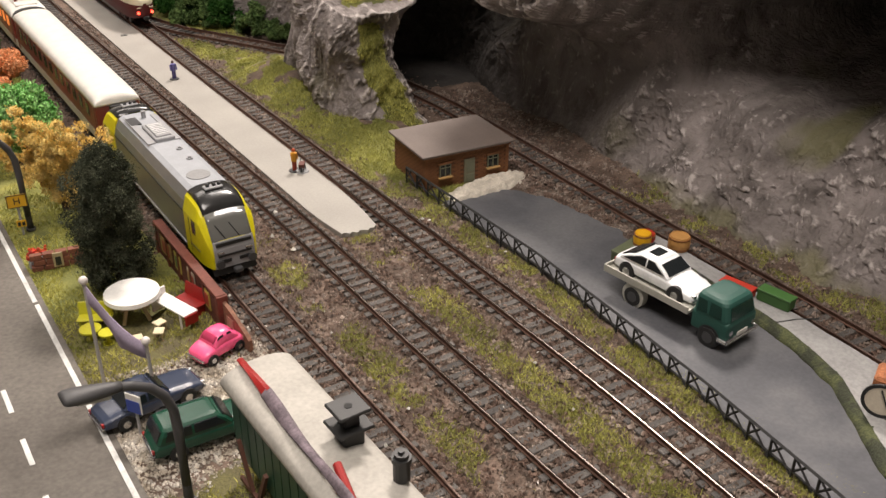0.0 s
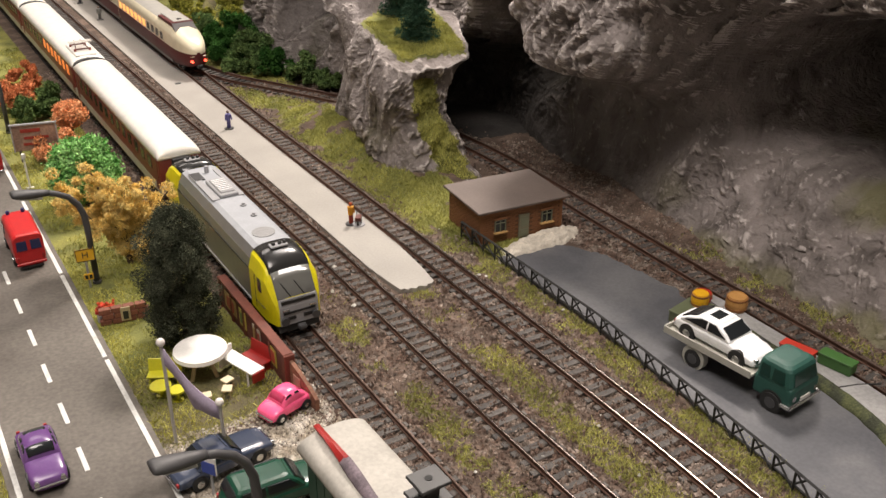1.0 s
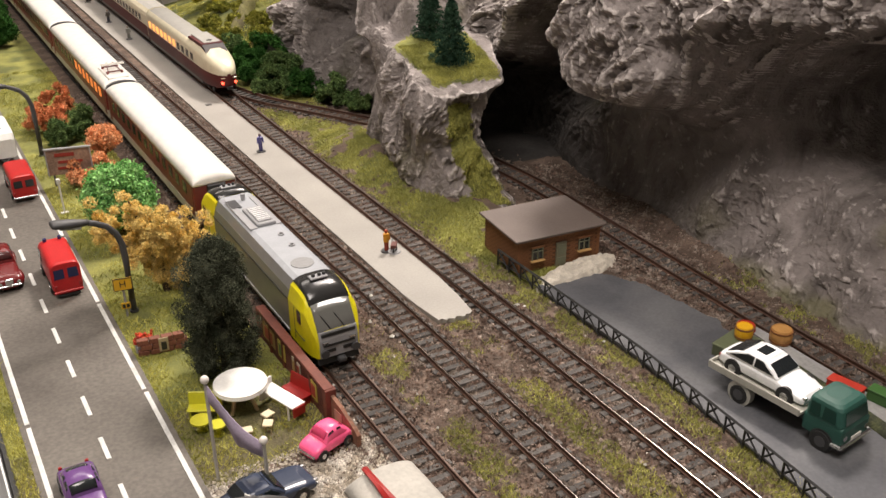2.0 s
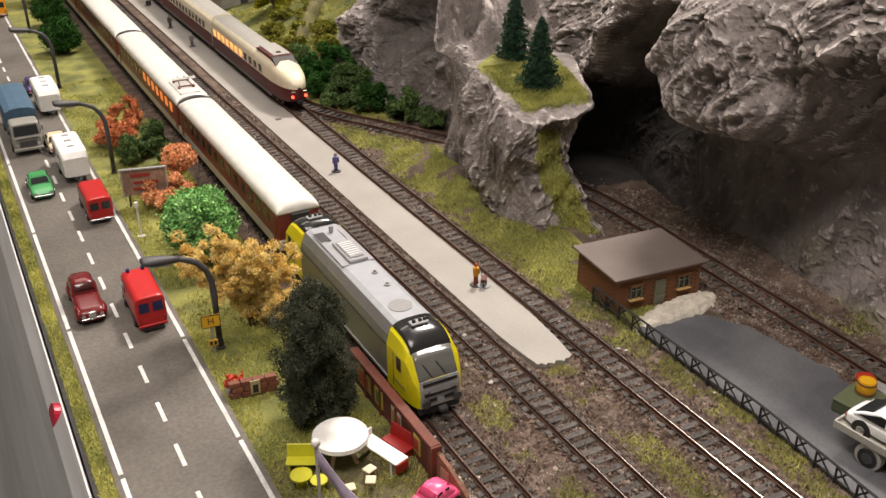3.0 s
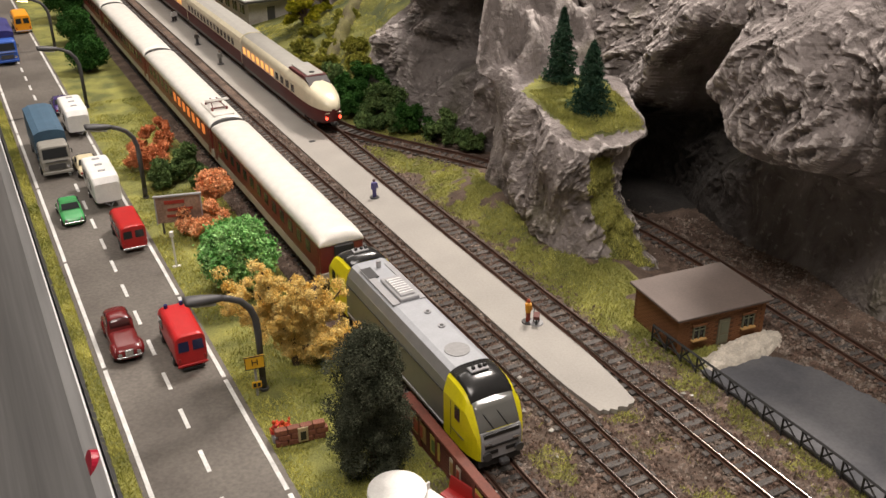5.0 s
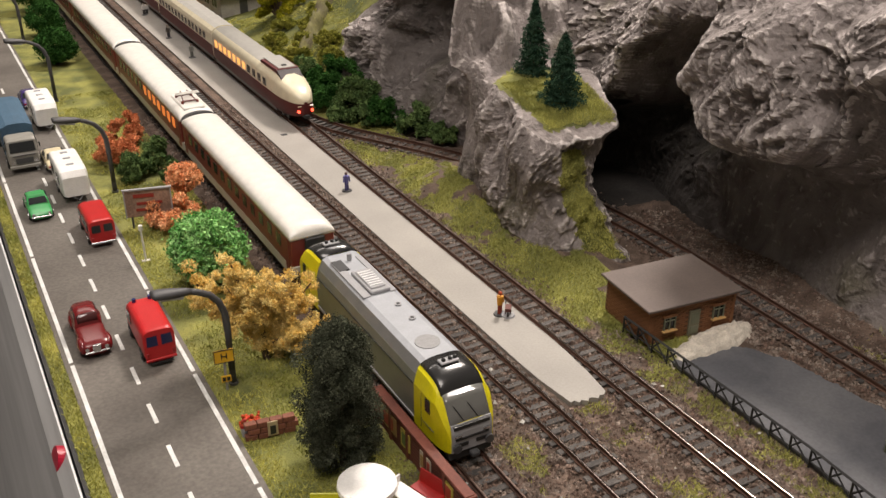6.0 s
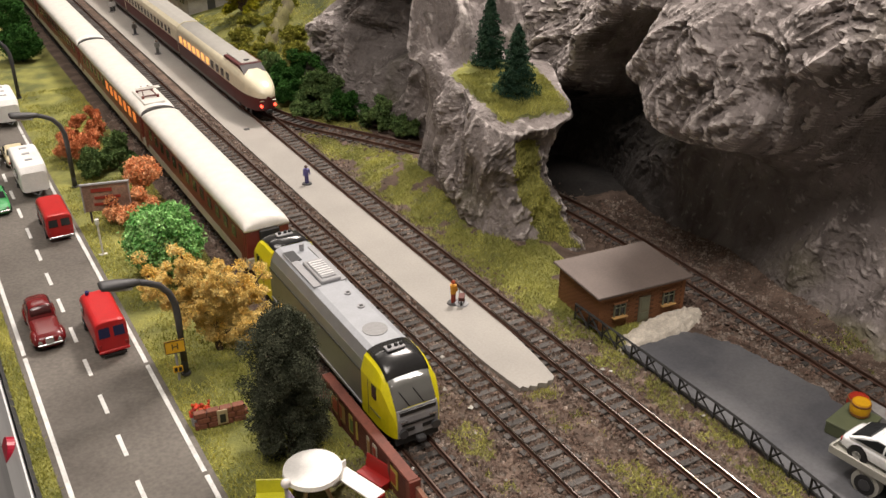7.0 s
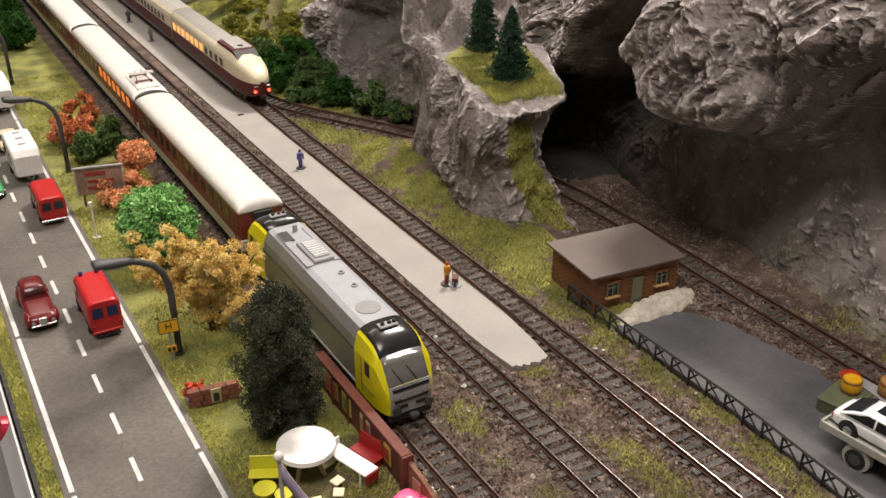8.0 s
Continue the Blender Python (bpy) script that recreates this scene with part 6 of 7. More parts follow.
def letters(text, size, x, y, z, rx, rz, material, parent, name="letter"):
    cu = bpy.data.curves.new(name, "FONT")
    cu.body, cu.size, cu.extrude, cu.align_x, cu.align_y = text, size, 0.00008, "CENTER", "CENTER"
    cu.materials.append(material)
    ob = new(name, cu)
    me = bpy.data.meshes.new_from_object(ob)
    bpy.data.objects.remove(ob)
    ob = new(name, me)
    ob.parent = parent
    ob.matrix_basis = pose(x, y, z, rx, 0, rz)
    return ob


def stop_sign():
    s = thing("bus_stop_sign", "yellow bus stop sign with a black letter H", "road sign", 0.0310, 0.6185, 0.0, -8)
    Y = paint("sign_yellow", (0.75, 0.42, 0.02), 0.5)
    part("post", rods(((0, 0.001, 0), (0, 0.001, 0.0280), 0.0008), seg=8), LGREY, s)
    p = part("panel", boxes((0, 0, 0.0245, 0.0120, 0.0010, 0.0088), bevel=0.0003), Y, s)
    part("panel_border", boxes((0, -0.0004, 0.0287, 0.0118, 0.0006, 0.0004), (0, -0.0004, 0.0203, 0.0118, 0.0006, 0.0004), (-0.0057, -0.0004, 0.0245, 0.0004, 0.0006, 0.0086), (0.0057, -0.0004, 0.0245, 0.0004, 0.0006, 0.0086)), BLACK, p)
    letters("H", 0.0062, 0, -0.0007, 0.0245, 90, 0, BLACK, p)
    part("timetable", boxes((0, 0, 0.0085, 0.0058, 0.0008, 0.0042)), Y, s)
    part("timetable_print", boxes((-0.0013, -0.0005, 0.0085, 0.0018, 0.0003, 0.0026), (0.0013, -0.0005, 0.0085, 0.0018, 0.0003, 0.0026)), BLACK, s)


stop_sign()


def parking_sign():
    s = thing("parking_sign", "blue and white road sign on a post at the gravel", "road sign", 0.0318, 0.3830, 0.0, -58)
    part("post", rods(((0, 0.0008, 0), (0, 0.0008, 0.0235), 0.0007), seg=8), LGREY, s)
    p = part("panel", boxes((0, 0, 0.0195, 0.0090, 0.0008, 0.0105), bevel=0.0003), ROOF_WHITE, s)
    part("blue_field", boxes((0, -0.0005, 0.0180, 0.0078, 0.0004, 0.0066)), paint("sign_blue", (0.03, 0.06, 0.30), 0.4), p)


parking_sign()


def billboard():
    b = thing("billboard", "brown notice board on posts behind the shrubs", "billboard", 0.0470, 0.868, 0.0, -14)
    part("panel", boxes((0, 0, 0.0225, 0.0360, 0.0012, 0.0230), bevel=0.0002), mat("faded_brown_poster", (0.27, 0.175, 0.13), 0.7, 0, 0.3, 90, 600, 0.1), b)
    part("frame_bar", boxes((0, -0.0003, 0.0345, 0.0380, 0.0024, 0.0012), (-0.0180, -0.0003, 0.0225, 0.0010, 0.0020, 0.0240), (0.0180, -0.0003, 0.0225, 0.0010, 0.0020, 0.0240)), LGREY, b)
    part("lettering", boxes((-0.003, -0.0008, 0.0290, 0.016, 0.0004, 0.0030), (0.001, -0.0008, 0.0225, 0.020, 0.0004, 0.0022), (-0.004, -0.0008, 0.0170, 0.012, 0.0004, 0.0022)), paint("poster_red", (0.28, 0.03, 0.02), 0.6), b)
    for x in (-0.014, 0.014):
        part("post", rods(((x, 0.001, 0), (x, 0.001, 0.012), 0.0009), seg=8), DGREY, b)


billboard()
w = thing("white_post", "thin pale post standing in the verge grass", "post", 0.0285, 0.8110, 0.0)
part("shaft", rods(((0, 0, 0), (-0.0004, 0.0002, 0.0260), 0.0008), ((-0.0004, 0.0002, 0.0260), (-0.0004, 0.0002, 0.0300), 0.0016), seg=8), ROOF_WHITE, w)
part("foot", boxes((0, 0, 0.0006, 0.0058, 0.0030, 0.0010)), ROOF_WHITE, w)


# ---- garden: table, benches, wall, planter, banners ----
def garden():
    WHITE = paint("white_plastic", (0.82, 0.81, 0.78), 0.45)
    RED = paint("red_bench_plastic", (0.30, 0.014, 0.012), 0.4)
    LIME = paint("lime_yellow_plastic", (0.52, 0.50, 0.02), 0.4)
    p = thing("round_table", "large round white table on a wooden stand", "table", 0.0620, 0.4855, 0.0)
    top_ = bmesh.new()
    rod(top_, (0, 0, 0.0140), (0, 0, 0.0162), 0.0153, 0.0150, seg=48)
    part("tabletop", top_, WHITE, p)
    part("tabletop_rim", loft([[(0.0153 * f * math.cos(2 * math.pi * k / 48), 0.0153 * f * math.sin(2 * math.pi * k / 48), z) for k in range(48)] for f, z in ((0.98, 0.0135), (1.0, 0.0137), (1.0, 0.0145), (0.98, 0.0147))]), WHITE, p)
    TAN = paint("tan_leg", (0.40, 0.31, 0.18), 0.7)
    for a in range(4):
        part("leg", rods(((0.010 * math.cos(a * 1.57 + 0.6), 0.010 * math.sin(a * 1.57 + 0.6), 0), (0.004 * math.cos(a * 1.57 + 0.6), 0.004 * math.sin(a * 1.57 + 0.6), 0.0138), 0.0012), seg=6), TAN, p)
    for (x, y, a) in ((0.0690, 0.4640, 20), (0.0540, 0.4560, -10), (0.0660, 0.4560, 60)):
        s = thing("stool", "small cream stool by the round table", "stool", x, y, 0, a, "stools by the round table")
        part("seat", boxes((0, 0, 0.0055, 0.0062, 0.0055, 0.0010), bevel=0.0003), paint("cream_seat", (0.72, 0.62, 0.42)), s)
        for sx in (-1, 1):
            for sy in (-1, 1):
                part("leg", rods(((sx * 0.0024, sy * 0.0020, 0), (sx * 0.0020, sy * 0.0016, 0.0052), 0.0004), seg=5), TAN, s)

    def bench(label, x, y, turn, material, legs):
        b = thing("bench", label, "bench", x, y, 0, turn, "garden benches")
        part("seat", boxes((0, 0, 0.0066, 0.0072, 0.0185, 0.0010), bevel=0.0003), material, b)
        part("backrest", boxes((0.0042, 0, 0.0105, 0.0010, 0.0185, 0.0075, (0, 12, 0)), bevel=0.0003), material, b)
        for sy in (-1, 1):
            part("leg", boxes((0, sy * 0.0075, 0.0032, 0.0062, 0.0010, 0.0064)), legs, b)
    bench("red bench by the brick wall", 0.0905, 0.4745, 18, RED, RED)
    bench("lime yellow bench in the grass", 0.0405, 0.4855, 62, LIME, LIME)
    t = thing("long_table", "white trestle table with a red end board", "table", 0.0800, 0.4700, 0, 18)
    part("tabletop", boxes((0, 0, 0.0098, 0.0095, 0.0290, 0.0010), bevel=0.0003), WHITE, t)
    part("end_board", boxes((0, -0.0145, 0.0065, 0.0085, 0.0012, 0.0060), bevel=0.0003), RED, t, "red end board")
    part("end_board", boxes((0, 0.0145, 0.0080, 0.0098, 0.0012, 0.0130), bevel=0.0003), WHITE, t)
    for sx in (-1, 1):
        part("leg", rods(((sx * 0.004, -0.010, 0), (sx * 0.004, -0.010, 0.0096), 0.0006), seg=6), WHITE, t)
    for x, y, r in ((0.0352, 0.4755, 0.0058), (0.0418, 0.4672, 0.0045)):
        s = thing("round_stool", "lime yellow round garden stool", "stool", x, y, 0, 0, "round garden stools")
        part("seat", rods(((0, 0, 0.0062), (0, 0, 0.0072), r), seg=24), LIME, s)
        part("stem", rods(((0, 0, 0), (0, 0, 0.0062), 0.0010), ((0, 0, 0), (0, 0, 0.0006), 0.0032), seg=10), LIME, s)

    # brick wall with posters beside the track
    BR = mat("dark_red_wall", (0.15, 0.040, 0.024), 0.7, 0, 0.2, 80, 700, 0.25)
    wl = thing("poster_wall", "dark red brick garden wall with posters and a coping", "garden wall", 0.0985, 0.0, 0.0)
    part("panel", boxes((0, 0.4985, 0.0100, 0.0024, 0.1030, 0.0205)), BR, wl)
    part("coping", boxes((0.0003, 0.4985, 0.0212, 0.0058, 0.1050, 0.0020), bevel=0.0003), BR, wl)
    for y in np.arange(0.4475, 0.552, 0.0206):
        part("pilaster", boxes((-0.0016, y, 0.0100, 0.0014, 0.0024, 0.0204)), BR, wl)
    bm = bmesh.new()
    for r in range(9):
        box(bm, -0.00125, 0.4985, 0.0019 + r * 0.0022, 0.0003, 0.1030, 0.0003)
    part("brick_courses", bm, paint("dark_joint", (0.07, 0.025, 0.018), 0.9), wl)
    cols = {"y": (0.50, 0.40, 0.08), "r": (0.35, 0.05, 0.03), "g": (0.10, 0.16, 0.04), "w": (0.55, 0.50, 0.40), "t": (0.35, 0.22, 0.08)}
    for y, c1, c2, w_ in ((0.5320, "t", "r", 0.0190), (0.5115, "y", "g", 0.0105), (0.4920, "w", "t", 0.0050), (0.4850, "w", "r", 0.0045), (0.4640, "y", "r", 0.0090)):
        po = part("poster", boxes((-0.00165, y, 0.0112, 0.0005, w_, 0.0115)), paint("poster_" + c1, cols[c1], 0.5), wl)
        part("poster_print", boxes((-0.0020, y, 0.0112, 0.0003, w_ * 0.62, 0.0075)), paint("print_" + c2, cols[c2], 0.5), po)
    part("end_pier", boxes((0.0006, 0.4470, 0.0108, 0.0064, 0.0044, 0.0218), bevel=0.0003), BR, wl)
    side = thing("broken_wall", "tilted broken brown wall panel with torn posters", "garden wall", 0.1010, 0.4330, 0.0, 6)
    part("panel", prism([(-0.0150, -0.001), (-0.0150, 0.0075), (-0.0120, 0.0098), (-0.0060, 0.0125), (0.0020, 0.0160), (0.0115, 0.0185), (0.0115, -0.001)], -0.0011, 0.0011), mat("torn_brown_card", (0.22, 0.10, 0.06), 0.8, 0, 0.3, 200, 900, 0.3), side)
    part("poster_scrap", boxes((-0.0014, 0.004, 0.0085, 0.0004, 0.0070, 0.0080), (-0.0014, -0.007, 0.0055, 0.0004, 0.0060, 0.0055)), paint("torn_poster", (0.42, 0.24, 0.18), 0.7), side)

    pl = thing("brick_planter", "low red-brown brick planter with flowers in the grass", "planter", 0.0395, 0.5685, 0.0, -8)
    PB = mat("planter_brick", (0.21, 0.075, 0.045), 0.8, 0, 0.25, 120, 800, 0.3, random_tint=0.2)
    blk = None
    for r in range(3):
        for k in range(4):
            m = pose(-0.0110 + 0.0072 * k + (r % 2) * 0.0016, -0.0035, 0.0020 + 0.0038 * r)
            if blk is None:
                blk = part("brick", boxes((0, 0, 0, 0.0068, 0.0042, 0.0034), bevel=0.0003), PB, pl)
                blk.matrix_basis = m
            else:
                o = new("brick", blk.data)
                o.parent = pl
                o.matrix_basis = m
    part("plaque", boxes((0.0010, -0.0062, 0.0065, 0.0058, 0.0008, 0.0095), bevel=0.0002), paint("cream_plaque", (0.45, 0.36, 0.22)), pl)
    part("plaque_sign", boxes((0.0010, -0.0067, 0.0058, 0.0032, 0.0004, 0.0055)), BLACK, pl)
    part("trough", boxes((-0.0105, 0.0020, 0.0030, 0.0100, 0.0080, 0.0062), bevel=0.0010), LGREY, pl, "pale stone trough")
    rng = random.Random(5)
    bm = bmesh.new()
    for _ in range(60):
        ball(bm, (-0.0105 + rng.uniform(-0.005, 0.006), 0.0015 + rng.uniform(-0.004, 0.004), 0.0078 + rng.uniform(-0.0015, 0.0040)), rng.uniform(0.0006, 0.0013), seg=5)
    part("flower_bed", bm, mat("orange_flowers", (0.55, 0.09, 0.02), 0.8, 0, 0.3, 300, 1500, 0.2, second=(0.45, 0.02, 0.02), island=0.4), pl)

    def banner(label, ax, ay, az, bx, by, bz, posts, sag=0.005, width=0.0150, colour=(0.37, 0.31, 0.41)):
        b = thing("banner", label, "banner", 0, 0, 0, 0, "banners on poles")
        secs = []
        for k in range(15):
            f = k / 14
            w_ = width * (0.55 + 0.45 * math.sin(math.pi * min(1, f * 1.3 + 0.1)))
            c = Vector((ax + (bx - ax) * f, ay + (by - ay) * f, az + (bz - az) * f - sag * math.sin(math.pi * f)))
            tw = 0.5 * math.sin(f * 3.0)
            up = Vector((0.0022 * math.sin(tw + f * 6), 0, -w_))
            secs.append([c, c + Vector((0.0004, 0.0004, 0)), c + up + Vector((0.0004, 0.0004, 0)), c + up])
        part("cloth", loft(secs), mat("lilac_cloth", colour, 0.85, 0, 0.12, 120, 900, 0.15), b, smooth=True)
        for (x, y, z) in posts:
            q = part("pole", rods(((x, y, 0), (x, y, z), 0.0009), seg=8), paint("pale_pole", (0.42, 0.40, 0.37), 0.6), b)
            bm = bmesh.new()
            ball(bm, (x, y, z + 0.0012), 0.0022, seg=14)
            part("knob", bm, paint("white_knob", (0.75, 0.70, 0.66), 0.4), q, smooth=True)
        return b
    banner("lilac banner hung between two white-knobbed poles", 0.0290, 0.4290, 0.0600, 0.0470, 0.4060, 0.0330, ((0.0290, 0.4300, 0.0610), (0.0470, 0.4060, 0.0340)))
    strip = thing("cloth_strip", "dirty violet-grey cloth strip with red ends on the wagon roof", "banner", 0, 0, 0)
    ax, ay, bx, by = 0.0691, 0.338, 0.0675, 0.2309

    def ribbon(f0_, f1_, width_):
        secs_ = []
        for k in range(17):
            f = f0_ + (f1_ - f0_) * k / 16
            w_ = width_ * (0.6 + 0.4 * math.sin(math.pi * min(1.0, 0.15 + f)))
            cx, cy, cz = ax + (bx - ax) * f, ay + (by - ay) * f, 0.0566 + 0.0010 * math.sin(f * 9) + 0.0016 * f
            tip_ = 0.0010 * math.sin(f * 11 + 1)
            secs_.append([(cx - w_ / 2, cy, cz - 0.0010 + tip_), (cx, cy, cz + 0.0004), (cx + w_ / 2, cy, cz + 0.0006 - tip_), (cx + w_ / 2, cy, cz - tip_), (cx, cy, cz - 0.0003), (cx - w_ / 2, cy, cz - 0.0016 + tip_)])
        return loft(secs_)
    part("cloth", ribbon(0.24, 1.0, 0.0042), mat("dirty_violet_cloth", (0.17, 0.135, 0.155), 0.85, 0, 0.3, 160, 900, 0.2), strip, smooth=True)
    part("red_tip", ribbon(-0.02, 0.25, 0.0036), RED, strip, "red cloth end")
    part("red_stick", rods(((0.0715, 0.2555, 0.0605), (0.0691, 0.2396, 0.0565), 0.0017), seg=10), RED, strip, "red painted stick")


garden()


# ---- figures: plain painted shapes on round bases ----
def figurine(label, x, y, z, colours, turn=0, second=None):
    bm = bmesh.new()
    rod(bm, (0, 0, 0), (0, 0, 0.0010), 0.0052, 0.0046, seg=18)
    spots = [(0, 0)] + ([second] if second else [])
    for dx, dy in spots:
        rod(bm, (dx - 0.0010, dy, 0.001), (dx - 0.0008, dy, 0.0095), 0.0011, 0.0014, 8)
        rod(bm, (dx + 0.0011, dy, 0.001), (dx + 0.0009, dy, 0.0095), 0.0011, 0.0014, 8)
        rod(bm, (dx, dy, 0.0090), (dx, dy, 0.0165), 0.0022, 0.0028, 10)
        rod(bm, (dx - 0.0028, dy, 0.0160), (dx - 0.0034, dy - 0.001, 0.0100), 0.0008, 0.0007, 6)
        rod(bm, (dx + 0.0028, dy, 0.0160), (dx + 0.0034, dy - 0.001, 0.0100), 0.0008, 0.0007, 6)
        ball(bm, (dx, dy, 0.0190), 0.0017, seg=8)
    for f in bm.faces:
        c = f.calc_center_median().z
        f.material_index = 0 if c < 0.0011 else (1 if c < 0.0095 else (2 if c < 0.0172 else 3))
    ob = link_mesh("figurine", bm, [DGREY] + [paint("figurine_paint", c, 0.6) for c in colours])
    ob.matrix_world = pose(x, y, z, 0, 0, turn) @ Matrix.Scale(0.86, 4)
    tagged(ob, label, "figurine", "figurines on the platform")


figurine("small blue painted figurine on a grey base on the platform", 0.2135, 0.853, 0.0034, ((0.08, 0.07, 0.20), (0.12, 0.11, 0.30), (0.15, 0.10, 0.10)))
figurine("orange and red painted workman figurine with a barrow on the platform", 0.2190, 0.6100, 0.0034, ((0.25, 0.03, 0.01), (0.55, 0.24, 0.01), (0.35, 0.05, 0.01)), 20)
barrow = thing("barrow", "small dark red hand barrow on a round grey base", "barrow", 0.2232, 0.6060, 0.0034, -35)
part("base", rods(((0, 0, 0), (0, 0, 0.0009), 0.0050, 0.0045), seg=18), LGREY, barrow)
part("tray", prism([(-0.0030, 0.0040), (-0.0036, 0.0068), (0.0036, 0.0068), (0.0024, 0.0040)], -0.0020, 0.0020), paint("barrow_red", (0.11, 0.03, 0.02), 0.6), barrow)
part("wheel", rods(((-0.0006, -0.0034, 0.0026), (0.0006, -0.0034, 0.0026), 0.0018), seg=14), RUBBER, barrow)
for sx in (-1, 1):
    part("handle", rods(((sx * 0.0017, -0.0034, 0.0030), (sx * 0.0020, 0.0072, 0.0076), 0.0004), seg=6), BLACK, barrow)
    part("leg", rods(((sx * 0.0018, 0.0022, 0.0008), (sx * 0.0018, 0.0018, 0.0046), 0.0004), seg=6), BLACK, barrow)
figurine("grey painted figurine on the platform edge", 0.2140, 1.338, 0.0034, ((0.12, 0.12, 0.11), (0.22, 0.22, 0.20), (0.2, 0.15, 0.12)))
figurine("dark painted figurine walking on the platform", 0.2135, 1.449, 0.0034, ((0.04, 0.04, 0.05), (0.08, 0.07, 0.06), (0.2, 0.15, 0.12)))
figurine("two black and white painted figurines on the platform", 0.2165, 1.600, 0.0034, ((0.03, 0.03, 0.03), (0.55, 0.54, 0.52), (0.1, 0.07, 0.05)), 0, (0.005, 0.002))


def far_station():
    s = thing("station_building", "low station building with a flat grey roof behind the railcar", "building", 0.3320, 1.640, 0.004, 4)
    part("wall", boxes((0, 0, 0.018, 0.062, 0.240, 0.036)), mat("grey_brown_render", (0.38, 0.36, 0.33), 0.8, 0, 0.15, 60, 500, 0.2), s)
    part("roof", boxes((0, 0, 0.0375, 0.080, 0.262, 0.0030), bevel=0.0005), paint("pale_grey_flat_roof", (0.60, 0.60, 0.60), 0.6, 0, 0.1), s)
    part("roof_edge", boxes((-0.0400, 0, 0.0352, 0.0012, 0.262, 0.0030), (0, -0.1312, 0.0352, 0.080, 0.0012, 0.0030)), DGREY, s)
    for k in range(7):
        w = part("window", boxes((-0.0312, -0.095 + k * 0.031, 0.020, 0.0010, 0.016, 0.014)), GLASS, s)
        part("window_frame", boxes((-0.0316, -0.095 + k * 0.031, 0.0275, 0.0012, 0.018, 0.0012), (-0.0316, -0.095 + k * 0.031, 0.0125, 0.0012, 0.018, 0.0012), (-0.0316, -0.095 + k * 0.031, 0.020, 0.0012, 0.0010, 0.015)), LGREY, w)
    part("door", boxes((0.004, -0.1204, 0.0120, 0.012, 0.0012, 0.024)), DGREY, s)


far_station()


# ---- plants ----
def leaf_mesh(name, points, sizes, rng, material, parent, flat=0.6, label=""):
    """Many small bent leaves, one pair of triangles each."""
    n = len(points)
    pts = np.asarray(points)
    d1 = rng.normal(size=(n, 3))
    d1 /= np.linalg.norm(d1, axis=1)[:, None]
    d2 = np.cross(d1, rng.normal(size=(n, 3)))
    d2 /= np.linalg.norm(d2, axis=1)[:, None]
    s = np.asarray(sizes)[:, None]
    a, b = d1 * s, d2 * s * flat
    bend = np.cross(d1, d2) * s * 0.35
    verts = np.stack([pts - a, pts + b + bend, pts + a, pts - b + bend], 1).reshape(-1, 3)
    idx = np.arange(n) * 4
    faces = np.concatenate([np.stack([idx, idx + 1, idx + 2], 1), np.stack([idx, idx + 2, idx + 3], 1)])
    me = bpy.data.meshes.new(name)
    me.from_pydata(verts.tolist(), [], faces.tolist())
    me.materials.append(material)
    ob = new(name, me)
    ob.parent = parent
    if label:
        ob["label"] = label
    return ob


def clump_points(rng, clumps, per, hollow=0.55):
    out = []
    for cx, cy, cz, r in clumps:
        v = rng.normal(size=(per, 3))
        v /= np.linalg.norm(v, axis=1)[:, None]
        rad = r * (hollow + (1 - hollow) * rng.random(per) ** 0.5) * (1 + 0.18 * rng.normal(size=per))
        out.append(v * rad[:, None] * np.array([1, 1, 0.85]) + np.array([cx, cy, cz]))
    return np.concatenate(out)


def limbs(parent, rows, material):
    t = part("trunk", rods(*rows, seg=7), material, parent)
    return t


BARK = mat("brown_bark", (0.09, 0.06, 0.04), 0.9, 0, 0.35, 300, 1500, 0.5)


def leaf_paint(name, dark, light, tint=0.45):
    return mat(name, dark, 1.0, 0, 0.25, 120, 900, 0, second=light, mix=(0.35, 0.65), island=tint, spec=0.08)


L_DARK = leaf_paint("blackish_green_foliage", (0.028, 0.034, 0.021), (0.118, 0.128, 0.086))
L_GOLD = leaf_paint("golden_foliage", (0.78, 0.53, 0.14), (0.96, 0.78, 0.34), 0.16)
L_GREEN = leaf_paint("bright_green_foliage", (0.10, 0.32, 0.07), (0.42, 0.70, 0.28))
L_ORANGE = leaf_paint("orange_foliage", (0.74, 0.31, 0.13), (0.95, 0.53, 0.29), 0.25)
L_RUST = leaf_paint("rust_foliage", (0.46, 0.15, 0.06), (0.72, 0.29, 0.14), 0.3)
L_OLIVE = leaf_paint("dark_green_foliage", (0.052, 0.095, 0.032), (0.15, 0.22, 0.075))
L_ROUND = leaf_paint("deep_green_foliage", (0.018, 0.06, 0.012), (0.045, 0.12, 0.025))
L_YELLOW = leaf_paint("yellow_green_foliage", (0.18, 0.19, 0.01), (0.42, 0.38, 0.03))
L_MOSS = leaf_paint("moss_flock", (0.11, 0.12, 0.02), (0.33, 0.32, 0.06))
L_SPRUCE = leaf_paint("spruce_needles", (0.020, 0.050, 0.032), (0.06, 0.115, 0.07))


